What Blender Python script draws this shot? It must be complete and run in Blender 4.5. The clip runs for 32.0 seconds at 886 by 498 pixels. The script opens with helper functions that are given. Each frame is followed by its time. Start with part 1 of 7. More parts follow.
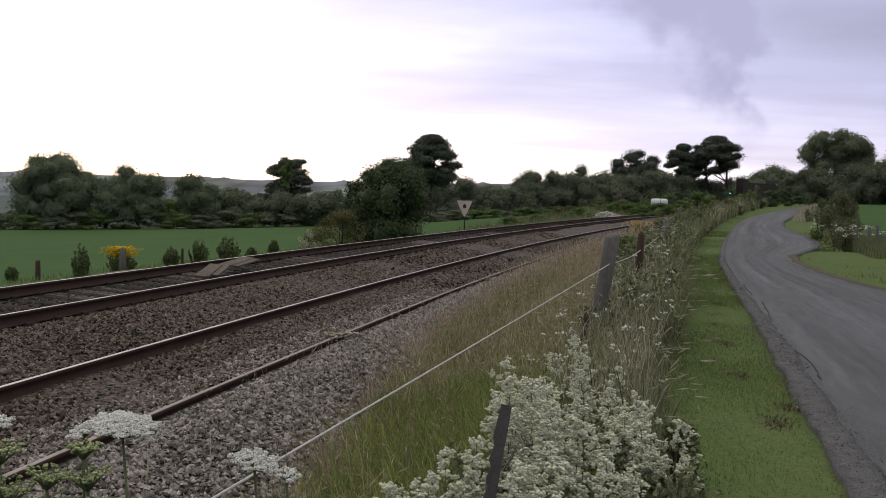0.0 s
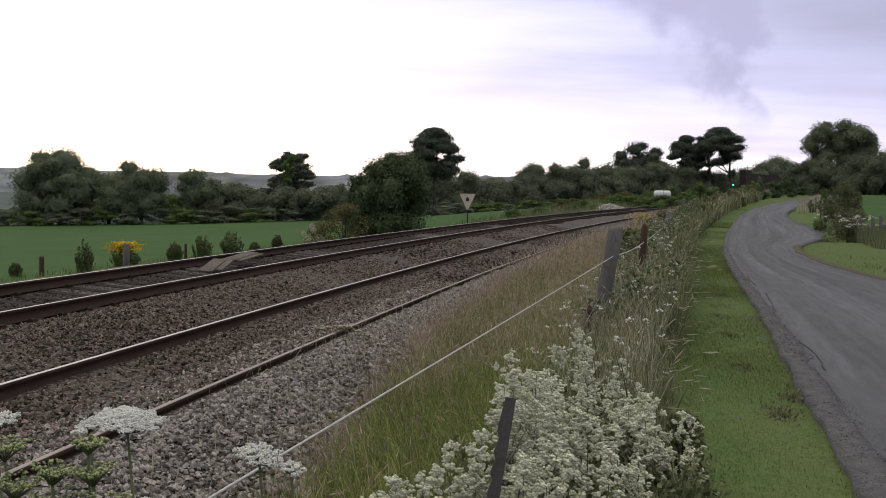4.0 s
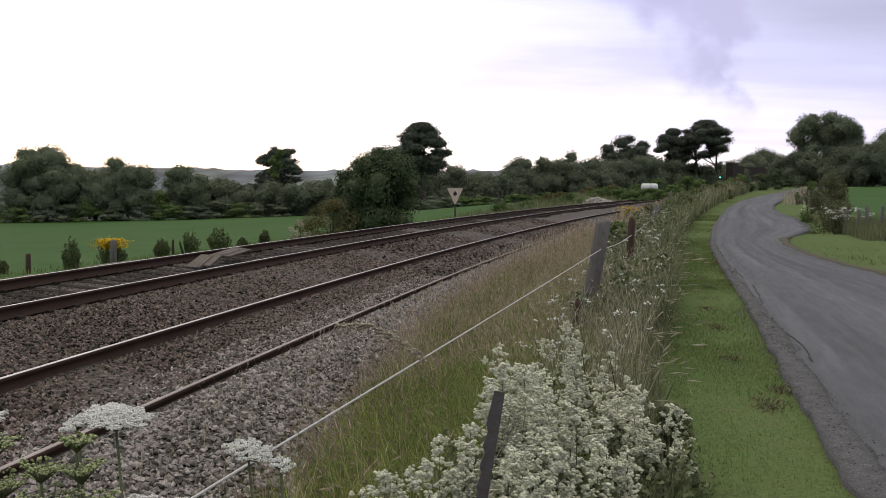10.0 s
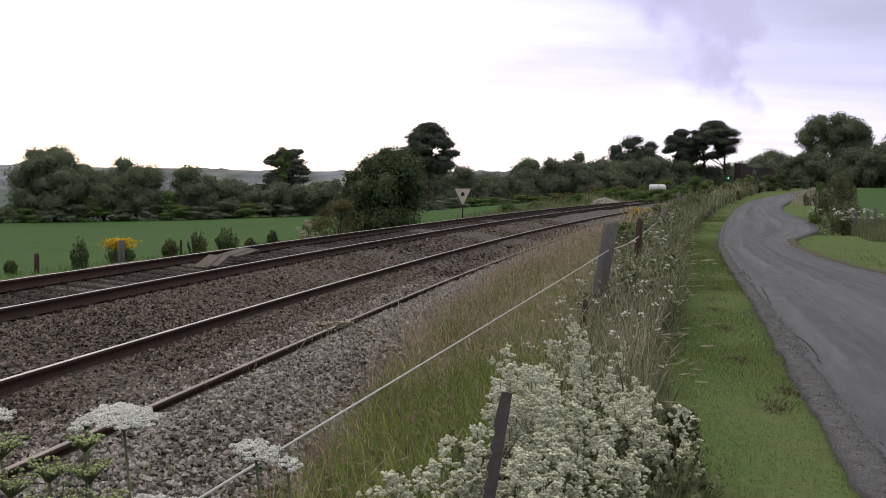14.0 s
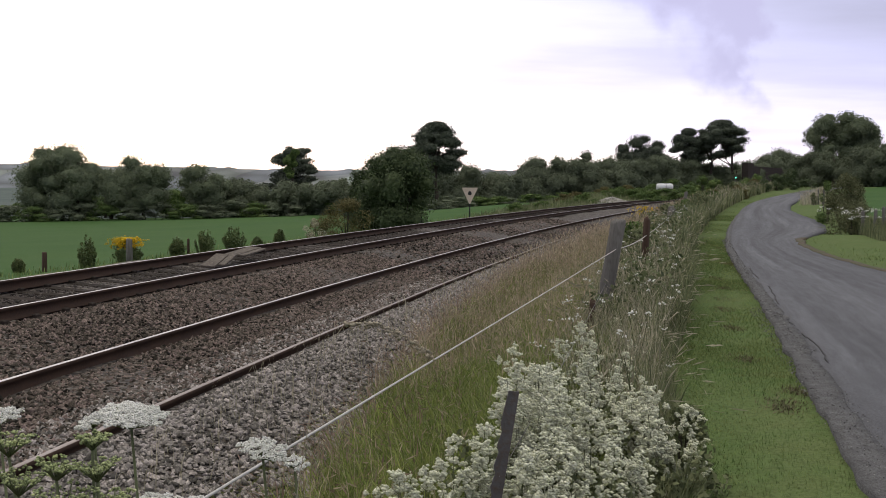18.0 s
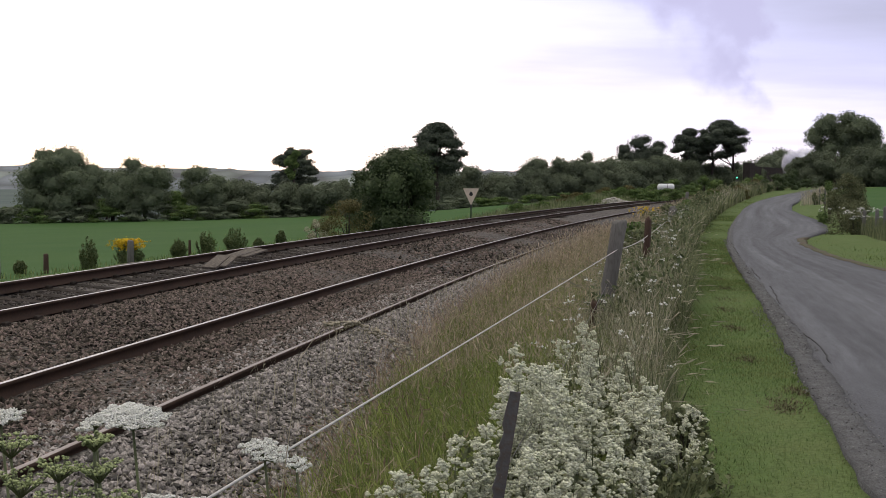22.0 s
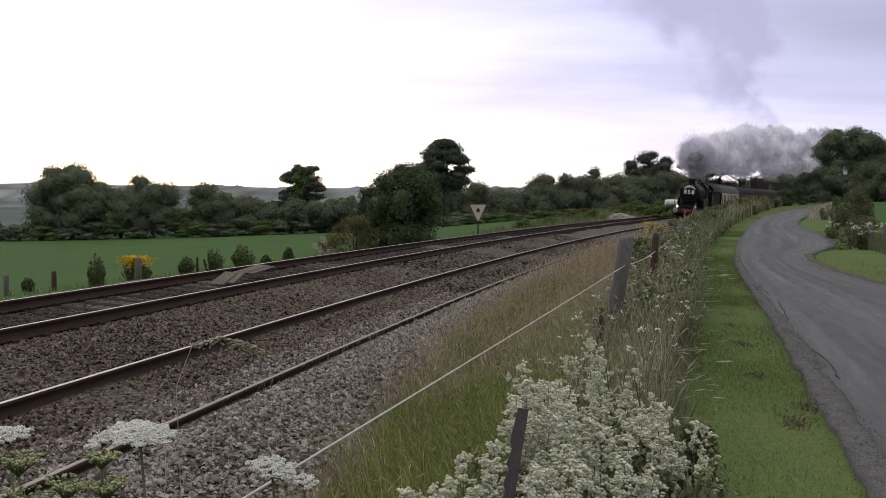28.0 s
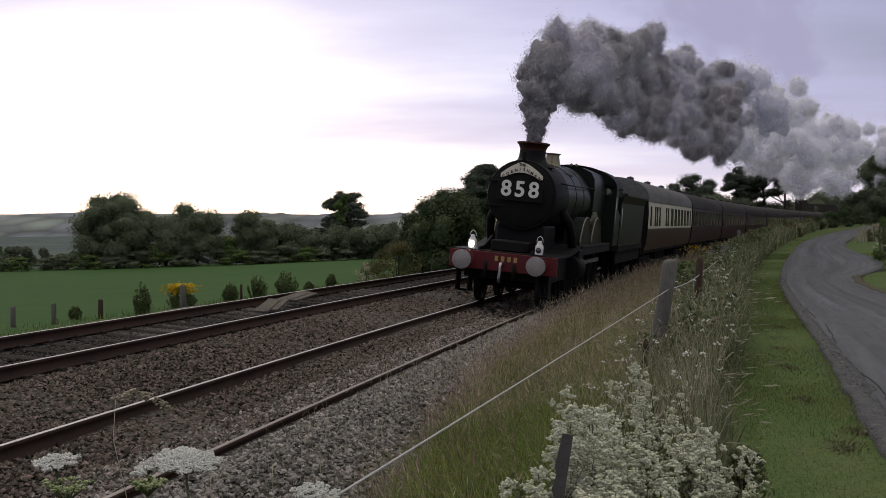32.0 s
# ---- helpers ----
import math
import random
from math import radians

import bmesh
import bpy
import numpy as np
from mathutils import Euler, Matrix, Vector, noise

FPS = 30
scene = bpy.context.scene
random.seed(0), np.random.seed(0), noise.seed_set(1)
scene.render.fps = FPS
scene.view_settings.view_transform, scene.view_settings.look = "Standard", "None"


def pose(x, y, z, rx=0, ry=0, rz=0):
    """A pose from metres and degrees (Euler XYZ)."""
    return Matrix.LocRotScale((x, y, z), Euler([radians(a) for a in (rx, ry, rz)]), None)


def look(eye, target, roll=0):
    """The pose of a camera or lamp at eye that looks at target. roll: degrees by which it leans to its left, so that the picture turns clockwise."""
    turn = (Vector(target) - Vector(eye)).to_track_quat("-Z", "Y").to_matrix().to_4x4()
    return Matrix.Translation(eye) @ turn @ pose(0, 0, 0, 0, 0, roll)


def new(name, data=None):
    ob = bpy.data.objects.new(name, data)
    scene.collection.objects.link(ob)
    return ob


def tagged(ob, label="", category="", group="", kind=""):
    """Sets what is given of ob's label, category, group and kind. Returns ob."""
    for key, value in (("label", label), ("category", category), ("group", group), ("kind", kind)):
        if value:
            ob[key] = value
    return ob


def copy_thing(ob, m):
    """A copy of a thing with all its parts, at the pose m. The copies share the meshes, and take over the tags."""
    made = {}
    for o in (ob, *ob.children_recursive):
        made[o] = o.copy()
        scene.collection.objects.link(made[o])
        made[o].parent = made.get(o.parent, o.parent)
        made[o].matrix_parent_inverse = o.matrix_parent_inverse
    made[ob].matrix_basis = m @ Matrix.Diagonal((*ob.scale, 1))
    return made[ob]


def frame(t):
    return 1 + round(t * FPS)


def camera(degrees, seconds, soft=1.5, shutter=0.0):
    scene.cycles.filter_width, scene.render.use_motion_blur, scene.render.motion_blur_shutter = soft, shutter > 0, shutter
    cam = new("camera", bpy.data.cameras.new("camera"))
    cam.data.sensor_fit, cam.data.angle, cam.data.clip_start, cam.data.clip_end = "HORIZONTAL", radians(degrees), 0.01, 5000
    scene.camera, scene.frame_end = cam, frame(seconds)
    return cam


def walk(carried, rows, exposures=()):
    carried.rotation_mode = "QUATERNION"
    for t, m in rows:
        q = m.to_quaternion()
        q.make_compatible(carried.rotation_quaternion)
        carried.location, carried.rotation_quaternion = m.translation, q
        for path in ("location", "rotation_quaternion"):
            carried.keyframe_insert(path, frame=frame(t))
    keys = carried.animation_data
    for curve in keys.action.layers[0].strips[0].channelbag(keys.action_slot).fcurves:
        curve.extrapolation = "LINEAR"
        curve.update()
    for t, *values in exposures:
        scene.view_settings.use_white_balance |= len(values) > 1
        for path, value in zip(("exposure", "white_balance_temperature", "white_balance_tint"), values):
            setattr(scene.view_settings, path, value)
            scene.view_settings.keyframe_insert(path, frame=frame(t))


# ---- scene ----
SKY_STRENGTH = 1.0
# the camera opens a little, then stops down as the train comes near
EXPOSURE = [(0, 0.0), (3, 0.08), (6, 0.25), (9, 0.28), (20, 0.33), (25, 0.27), (28, 0.12), (30, 0.05), (31, -0.1), (32, -0.28)]
# camera, lens and path
LENS = 41.64
EYE = (0.0, 0.0, 1.868)
# seconds, turn to the right, tilt up and lean, in degrees, of the camera on its stand
VIEW = [
    (0, -0.000, -2.729, 0.932), (0.5, -0.128, -2.697, 0.844), (1, -0.254, -2.679, 0.705), (1.5, -0.331, -2.815, 0.734),
    (2, -0.212, -2.834, 0.812), (2.5, -0.211, -2.747, 0.758), (3, -0.224, -2.816, 0.613), (3.5, -0.137, -2.950, 0.615),
    (5.5, -0.226, -3.423, 0.118), (6, -0.061, -3.576, 0.055), (6.5, 0.155, -3.414, 0.140), (7, 0.172, -3.268, 0.015),
    (7.5, 0.049, -3.187, 0.039), (8, 0.072, -3.339, 0.302), (8.5, 0.118, -3.287, 0.362), (9, 0.237, -3.136, 0.267),
    (9.5, 0.434, -3.140, 0.287), (10, 0.442, -3.332, 0.186), (10.5, 0.353, -3.250, 0.462), (11, 0.256, -3.140, 0.513),
    (11.5, 0.314, -3.081, 0.461), (12, 0.422, -3.060, 0.474), (12.5, 0.297, -3.116, 0.437), (13, 0.061, -3.252, 0.435),
    (13.5, -0.000, -3.275, 0.329), (14, 0.069, -3.306, 0.260), (14.5, 0.053, -3.318, 0.339), (16.5, -0.332, -3.450, 0.393),
    (17, -0.164, -3.390, 0.320), (17.5, -0.299, -3.364, 0.344), (18, -0.275, -3.352, 0.285), (18.5, -0.129, -3.335, 0.379),
    (19, -0.158, -3.187, 0.311), (19.5, -0.432, -3.358, 0.178), (20, -0.493, -3.447, 0.165), (20.5, -0.472, -3.427, 0.103),
    (21, -0.617, -3.472, 0.089), (21.5, -0.534, -3.312, 0.167), (22, -0.341, -3.316, 0.160), (22.5, -0.233, -3.108, 0.166),
    (23, -0.300, -3.027, 0.304), (23.5, -0.477, -3.082, 0.229), (24, -0.641, -3.172, 0.227), (24.5, -0.496, -3.002, 0.323),
    (25, -0.351, -2.675, 0.317), (25.5, -0.420, -2.649, 0.338), (27.5, -0.654, -2.635, 0.028), (28, -0.697, -2.513, -0.009),
    (28.5, -1.066, -2.427, -0.014), (29, -1.299, -2.413, -0.127), (29.5, -1.273, -2.340, -0.044), (30, -1.278, -2.060, 0.075),
    (30.5, -1.576, -1.741, -0.083), (31, -2.137, -1.611, -0.383), (31.5, -2.788, -1.556, -0.585), (32, -2.771, -1.252, -0.589),
]
CURVE_S = (-30, 20, 60, 110, 180, 300, 950)
CURVE_K = (0.000266, 0.001652, 0.001143, 0.000849, 0.001065, 0.001051, 0.001051)
TRACK_X0, TRACK_TURN, CANT, CANT_FAR, FAR_LAT, FAR_Z, GRADE = -5.094, 0.16641, 0.1559, 0.1055, -3.457, 0.409, -0.00347
# where the front buffers are along the track
TRAIN_T = (0, 24, 25, 27.5, 28, 29, 30, 30.5, 31, 31.5, 32)
TRAIN_S = (679.41, 189.81, 169.55, 117.87, 107.62, 88.39, 68.19, 58.39, 48.15, 38.04, 27.07)


def view_target(yaw, tilt):
    a, b = radians(yaw), radians(tilt)
    return (EYE[0] + 50 * math.sin(a) * math.cos(b), EYE[1] + 50 * math.cos(a) * math.cos(b), EYE[2] + 50 * math.sin(b))


cam = camera(LENS, 32.0, soft=0.6)
walk(cam, [(t, look(EYE, view_target(yaw, tilt), lean)) for t, yaw, tilt, lean in VIEW], EXPOSURE)

# ---- world and sun: an overcast summer evening, brighter in the north-west ahead ----
GLOW_DIR = (-0.30, 0.93, 0.10)


def build_world():
    w = bpy.data.worlds.new("evening_sky")
    scene.world = w
    w.use_nodes = True
    nt = w.node_tree
    nt.nodes.clear()
    N, L = nt.nodes.new, nt.links.new
    out = N("ShaderNodeOutputWorld")
    bg = N("ShaderNodeBackground")
    sky = N("ShaderNodeTexSky")
    sky.sky_type, sky.sun_disc = "NISHITA", False
    sky.sun_elevation, sky.sun_rotation = radians(8), math.atan2(GLOW_DIR[0], GLOW_DIR[1])
    geo = N("ShaderNodeTexCoord")
    sep = N("ShaderNodeSeparateXYZ")
    L(geo.outputs["Generated"], sep.inputs[0])

    def m(op, a, b=None, clamp=False):
        n = N("ShaderNodeMath")
        n.operation, n.use_clamp = op, clamp
        for i, q in enumerate((a, b)):
            if q is None:
                continue
            if isinstance(q, (int, float)):
                n.inputs[i].default_value = q
            else:
                L(q, n.inputs[i])
        return n.outputs[0]

    up = m("MAXIMUM", sep.outputs[2], 0.0)
    den = m("ADD", up, 0.10)
    comb = N("ShaderNodeCombineXYZ")
    L(m("DIVIDE", sep.outputs[0], den), comb.inputs[0])
    L(m("DIVIDE", sep.outputs[1], den), comb.inputs[1])
    noise1 = N("ShaderNodeTexNoise")
    noise1.inputs["Scale"].default_value, noise1.inputs["Detail"].default_value = 0.75, 6
    noise1.inputs["Roughness"].default_value = 0.5
    mp = N("ShaderNodeMapping")
    mp.inputs["Scale"].default_value = (0.6, 1.05, 1.0)
    mp.inputs["Rotation"].default_value = (0, 0, radians(-12))
    mp.inputs["Location"].default_value = (3.1, 0.4, 0)
    L(comb.outputs[0], mp.inputs[0])
    L(mp.outputs[0], noise1.inputs["Vector"])
    # thick cloud towards the zenith and away from the hidden sun, thin bright cloud round it
    dot = N("ShaderNodeVectorMath")
    dot.operation = "DOT_PRODUCT"
    L(geo.outputs["Generated"], dot.inputs[0])
    dot.inputs[1].default_value = Vector(GLOW_DIR).normalized()
    toward = m("MULTIPLY", m("SUBTRACT", 1.0, dot.outputs["Value"]), 3.5)
    high = m("MULTIPLY", up, 3.7)
    thick = m("ADD", m("ADD", toward, high), m("MULTIPLY", m("SUBTRACT", noise1.outputs[0], 0.5), 1.8))
    ramp = N("ShaderNodeValToRGB")
    L(m("MULTIPLY", thick, 0.62, True), ramp.inputs[0])
    e = ramp.color_ramp.elements
    e[0].position, e[0].color = 0.08, (1.30, 1.26, 1.33, 1)
    e[1].position, e[1].color = 1.0, (0.36, 0.36, 0.52, 1)
    for pos, col in ((0.24, (1.00, 1.00, 1.20, 1)), (0.38, (0.76, 0.76, 1.06, 1)), (0.62, (0.54, 0.54, 0.82, 1))):
        q = e.new(pos)
        q.color = col
    # warm haze low down
    low = m("POWER", m("SUBTRACT", 1.0, m("MULTIPLY", up, 7.0, True)), 3.0)
    warm = N("ShaderNodeMix")
    warm.data_type = "RGBA"
    L(m("MULTIPLY", low, 0.55), warm.inputs["Factor"])
    L(ramp.outputs[0], warm.inputs["A"])
    warm.inputs["B"].default_value = (1.13, 1.0, 0.99, 1)
    skyadd = N("ShaderNodeMix")
    skyadd.data_type, skyadd.blend_type = "RGBA", "ADD"
    skyadd.inputs["Factor"].default_value = 0.012
    L(warm.outputs["Result"], skyadd.inputs["A"])
    L(sky.outputs[0], skyadd.inputs["B"])
    # a wedge of old grey-violet smoke hangs in the air over the line, its foot behind the pines
    warp = N("ShaderNodeTexNoise")
    warp.inputs["Scale"].default_value, warp.inputs["Detail"].default_value = 26.0, 5
    ahead = m("MAXIMUM", sep.outputs[1], 0.05)
    tx, tz = m("DIVIDE", sep.outputs[0], ahead), m("DIVIDE", sep.outputs[2], ahead)
    flat = N("ShaderNodeCombineXYZ")
    L(tx, flat.inputs[0])
    L(tz, flat.inputs[1])
    L(flat.outputs[0], warp.inputs["Vector"])
    wsp = N("ShaderNodeSeparateColor")
    L(warp.outputs["Color"], wsp.inputs[0])
    wx = m("ADD", tx, m("MULTIPLY", m("SUBTRACT", wsp.outputs[0], 0.5), 0.09))
    wz = m("ADD", tz, m("MULTIPLY", m("SUBTRACT", wsp.outputs[1], 0.5), 0.06))

    def soft(q, a, b):
        n = N("ShaderNodeMapRange")
        n.interpolation_type = "SMOOTHSTEP"
        n.inputs[1].default_value, n.inputs[2].default_value = a, b
        L(q, n.inputs[0])
        return n.outputs[0]

    off_left = m("SUBTRACT", wx, m("SUBTRACT", 0.248, m("MULTIPLY", m("SUBTRACT", wz, 0.055), 1.08)))
    body = N("ShaderNodeTexNoise")
    body.inputs["Scale"].default_value, body.inputs["Detail"].default_value, body.inputs["Roughness"].default_value = 19.0, 6, 0.55
    L(flat.outputs[0], body.inputs["Vector"])
    dens = m("MULTIPLY", m("MULTIPLY", soft(off_left, -0.01, 0.05), soft(m("SUBTRACT", 0.272, wx), 0.0, 0.022)), soft(wz, 0.036, 0.058))
    dens = m("MULTIPLY", dens, soft(body.outputs[0], 0.14, 0.52))
    dens = m("MULTIPLY", m("MULTIPLY", dens, soft(m("SUBTRACT", 0.30, wz), 0.0, 0.12)), 0.92)
    old = N("ShaderNodeMix")
    old.data_type = "RGBA"
    L(dens, old.inputs["Factor"])
    L(skyadd.outputs["Result"], old.inputs["A"])
    old.inputs["B"].default_value = (0.485, 0.47, 0.68, 1)
    # the cloud sheet is thinner and paler overhead
    over = N("ShaderNodeMapRange")
    over.interpolation_type = "SMOOTHSTEP"
    over.inputs[1].default_value, over.inputs[2].default_value = 0.22, 0.75
    L(up, over.inputs[0])
    pale = N("ShaderNodeMix")
    pale.data_type = "RGBA"
    L(over.outputs[0], pale.inputs["Factor"])
    L(old.outputs["Result"], pale.inputs["A"])
    pale.inputs["B"].default_value = (0.90, 0.87, 0.80, 1)
    L(pale.outputs["Result"], bg.inputs[0])
    bg.inputs[1].default_value = SKY_STRENGTH
    L(bg.outputs[0], out.inputs[0])


build_world()
sun_data = bpy.data.lights.new("sun", "SUN")
sun_data.energy, sun_data.angle, sun_data.color = 0.7, radians(30), (1.0, 0.90, 0.76)
sun_ob = new("sun", sun_data)
sun_ob.matrix_world = look((0, 0, 0), (0.45, -0.70, -0.80))

# ---- mesh and material tools ----
MATS = {}


def rgb(*c):
    return (c[0], c[1], c[2], 1.0)


def material(name, col, col2=None, rough=0.8, metal=0.0, scale=3.0, fine=40.0, bump=0.3, bump_dist=0.01, col3=None, spec=0.3,
             by_random=0.0, by_island=0.0, trans=0.0, detail=6, stretch=(1, 1, 1), coord="Object", alpha=1.0, emit=None, emit_strength=0.0):
    """A surface with large patches (col to col2), fine grain (towards col3) and relief."""
    if name in MATS:
        return MATS[name]
    mt = bpy.data.materials.new(name)
    mt.use_nodes = True
    nt = mt.node_tree
    N, L = nt.nodes.new, nt.links.new
    b = nt.nodes["Principled BSDF"]
    b.inputs["Roughness"].default_value = rough
    b.inputs["Metallic"].default_value = metal
    b.inputs["Specular IOR Level"].default_value = spec if not trans else min(spec, 0.15)
    tc = N("ShaderNodeTexCoord")
    mp = N("ShaderNodeMapping")
    mp.inputs["Scale"].default_value = stretch
    L(tc.outputs[coord], mp.inputs[0])
    n1 = N("ShaderNodeTexNoise")
    n1.inputs["Scale"].default_value, n1.inputs["Detail"].default_value = scale, detail
    n2 = N("ShaderNodeTexNoise")
    n2.inputs["Scale"].default_value, n2.inputs["Detail"].default_value = fine, 3
    L(mp.outputs[0], n1.inputs["Vector"])
    L(mp.outputs[0], n2.inputs["Vector"])
    col2 = col2 or tuple(c * 0.7 for c in col)
    col3 = col3 or tuple(c * 0.6 for c in col)
    r1 = N("ShaderNodeMapRange")
    r1.inputs[1].default_value, r1.inputs[2].default_value = 0.35, 0.65
    L(n1.outputs[0], r1.inputs[0])
    mx = N("ShaderNodeMix")
    mx.data_type = "RGBA"
    L(r1.outputs[0], mx.inputs["Factor"])
    mx.inputs["A"].default_value, mx.inputs["B"].default_value = rgb(*col), rgb(*col2)
    r2 = N("ShaderNodeMapRange")
    r2.inputs[1].default_value, r2.inputs[2].default_value, r2.inputs[4].default_value = 0.45, 0.75, 0.8
    L(n2.outputs[0], r2.inputs[0])
    mx2 = N("ShaderNodeMix")
    mx2.data_type = "RGBA"
    L(r2.outputs[0], mx2.inputs["Factor"])
    L(mx.outputs["Result"], mx2.inputs["A"])
    mx2.inputs["B"].default_value = rgb(*col3)
    last = mx2.outputs["Result"]
    if by_random or by_island:
        hsv = N("ShaderNodeHueSaturation")
        src = N("ShaderNodeObjectInfo").outputs["Random"] if by_random else N("ShaderNodeNewGeometry").outputs["Random Per Island"]
        amt = by_random or by_island
        mr = N("ShaderNodeMapRange")
        mr.inputs[3].default_value, mr.inputs[4].default_value = 1 - amt, 1 + amt
        L(src, mr.inputs[0])
        L(mr.outputs[0], hsv.inputs["Value"])
        mh = N("ShaderNodeMapRange")
        mh.inputs[3].default_value, mh.inputs[4].default_value = 0.5 + amt * 0.04, 0.5 - amt * 0.04
        L(src, mh.inputs[0])
        L(mh.outputs[0], hsv.inputs["Hue"])
        L(last, hsv.inputs["Color"])
        last = hsv.outputs[0]
    L(last, b.inputs["Base Color"])
    if bump:
        bp = N("ShaderNodeBump")
        bp.inputs["Strength"].default_value, bp.inputs["Distance"].default_value = bump, bump_dist
        L(n2.outputs[0], bp.inputs["Height"])
        L(bp.outputs[0], b.inputs["Normal"])
    if emit:
        b.inputs["Emission Color"].default_value = rgb(*emit)
        b.inputs["Emission Strength"].default_value = emit_strength
    if alpha < 1:
        b.inputs["Alpha"].default_value = alpha
    if trans:
        t = N("ShaderNodeBsdfTranslucent")
        L(last, t.inputs["Color"])
        ms = N("ShaderNodeMixShader")
        ms.inputs[0].default_value = trans
        L(b.outputs[0], ms.inputs[1])
        L(t.outputs[0], ms.inputs[2])
        L(ms.outputs[0], nt.nodes["Material Output"].inputs[0])
    MATS[name] = mt
    return mt


def raw_mesh(name, v, f, mats, smooth=False, mat_index=None):
    """A mesh from numpy arrays: v (n,3), f (m,k) of one polygon size, or a list of such."""
    me = bpy.data.meshes.new(name)
    fs = f if isinstance(f, list) else [f]
    fs = [np.asarray(a, dtype=np.int32) for a in fs]
    v = np.asarray(v, dtype=np.float32)
    me.vertices.add(len(v))
    me.vertices.foreach_set("co", v.ravel())
    loops = np.concatenate([a.ravel() for a in fs])
    sizes = np.concatenate([np.full(len(a), a.shape[1], dtype=np.int32) for a in fs])
    me.loops.add(len(loops))
    me.loops.foreach_set("vertex_index", loops)
    me.polygons.add(len(sizes))
    me.polygons.foreach_set("loop_start", np.concatenate([[0], np.cumsum(sizes)[:-1]]).astype(np.int32))
    me.polygons.foreach_set("loop_total", sizes)
    if mat_index is not None:
        me.polygons.foreach_set("material_index", np.asarray(mat_index, dtype=np.int32))
    if smooth:
        me.polygons.foreach_set("use_smooth", np.ones(len(sizes), dtype=bool))
    me.update(calc_edges=True)
    for mt in (mats if isinstance(mats, (list, tuple)) else [mats]):
        me.materials.append(mt)
    return me


def put(ob, parent):
    if parent is not None:
        ob.parent = parent
    return ob


def part(name, bm, mt, parent, label="", smooth=None):
    """Links a bmesh (or a ready mesh) as one mesh object under a thing or a part."""
    if isinstance(bm, bpy.types.Mesh):
        me = bm
    else:
        me = bpy.data.meshes.new(name)
        bm.normal_update()
        bm.to_mesh(me)
        bm.free()
        for q in (mt if isinstance(mt, (list, tuple)) else [mt]):
            me.materials.append(q)
    if smooth is not None:
        me.shade_flat() if not smooth else me.set_sharp_from_angle(angle=radians(smooth))
    ob = put(new(name, me), parent)
    if label:
        ob["label"] = label
    return ob


def thing(name, m, label, category, group="", kind=""):
    ob = new(name)
    ob.empty_display_size = 0.2
    ob.matrix_basis = m
    return tagged(ob, label, category, group, kind)


def box(bm, x0, x1, y0, y1, z0, z1, bevel=0.0, seg=1):
    r = bmesh.ops.create_cube(bm, size=1.0, matrix=Matrix.Translation(((x0 + x1) / 2, (y0 + y1) / 2, (z0 + z1) / 2)) @ Matrix.Diagonal((abs(x1 - x0), abs(y1 - y0), abs(z1 - z0), 1)))
    if bevel:
        es = list({e for q in r["verts"] for e in q.link_edges})
        bmesh.ops.bevel(bm, geom=es, offset=bevel, segments=seg, affect="EDGES", profile=0.6)
    return bm


def lathe(bm, prof, m, seg=24, caps=True):
    """Revolves (radius, height) pairs about the local z of m."""
    rings = []
    for r, h in prof:
        rings.append([bm.verts.new(m @ Vector((r * math.cos(2 * math.pi * i / seg), r * math.sin(2 * math.pi * i / seg), h))) for i in range(seg)])
    for a, b in zip(rings, rings[1:]):
        for i in range(seg):
            bm.faces.new((a[i], a[(i + 1) % seg], b[(i + 1) % seg], b[i])).smooth = True
    if caps:
        bm.faces.new(list(reversed(rings[0])))
        bm.faces.new(rings[-1])
    return bm


def tube(bm, pts, r, seg=8, r2=None):
    """A round bar along points, tapering from r to r2."""
    pts = [Vector(q) for q in pts]
    r2 = r if r2 is None else r2
    rings = []
    for k, q in enumerate(pts):
        d = (pts[min(k + 1, len(pts) - 1)] - pts[max(k - 1, 0)]).normalized()
        a = d.orthogonal().normalized() if k == 0 else (a - d * a.dot(d)).normalized()
        b = d.cross(a)
        rr = r + (r2 - r) * k / (len(pts) - 1)
        rings.append([bm.verts.new(q + rr * (a * math.cos(2 * math.pi * i / seg) + b * math.sin(2 * math.pi * i / seg))) for i in range(seg)])
    for u, w in zip(rings, rings[1:]):
        for i in range(seg):
            bm.faces.new((u[i], u[(i + 1) % seg], w[(i + 1) % seg], w[i])).smooth = True
    bm.faces.new(list(reversed(rings[0])))
    bm.faces.new(rings[-1])
    return bm


def prism(bm, outline, axis, a, b):
    """Extrudes a closed outline of (u, z) pairs along 'x' or 'y' from a to b."""
    def at(u, z, w):
        return (w, u, z) if axis == "x" else (u, w, z)
    va = [bm.verts.new(at(u, z, a)) for u, z in outline]
    vb = [bm.verts.new(at(u, z, b)) for u, z in outline]
    n = len(outline)
    bm.faces.new(va if axis == "y" else va[::-1])
    bm.faces.new(vb[::-1] if axis == "y" else vb)
    for i in range(n):
        q = (va[i], vb[i], vb[(i + 1) % n], va[(i + 1) % n])
        bm.faces.new(q if axis == "y" else q[::-1])
    bmesh.ops.recalc_face_normals(bm, faces=bm.faces[:])
    return bm


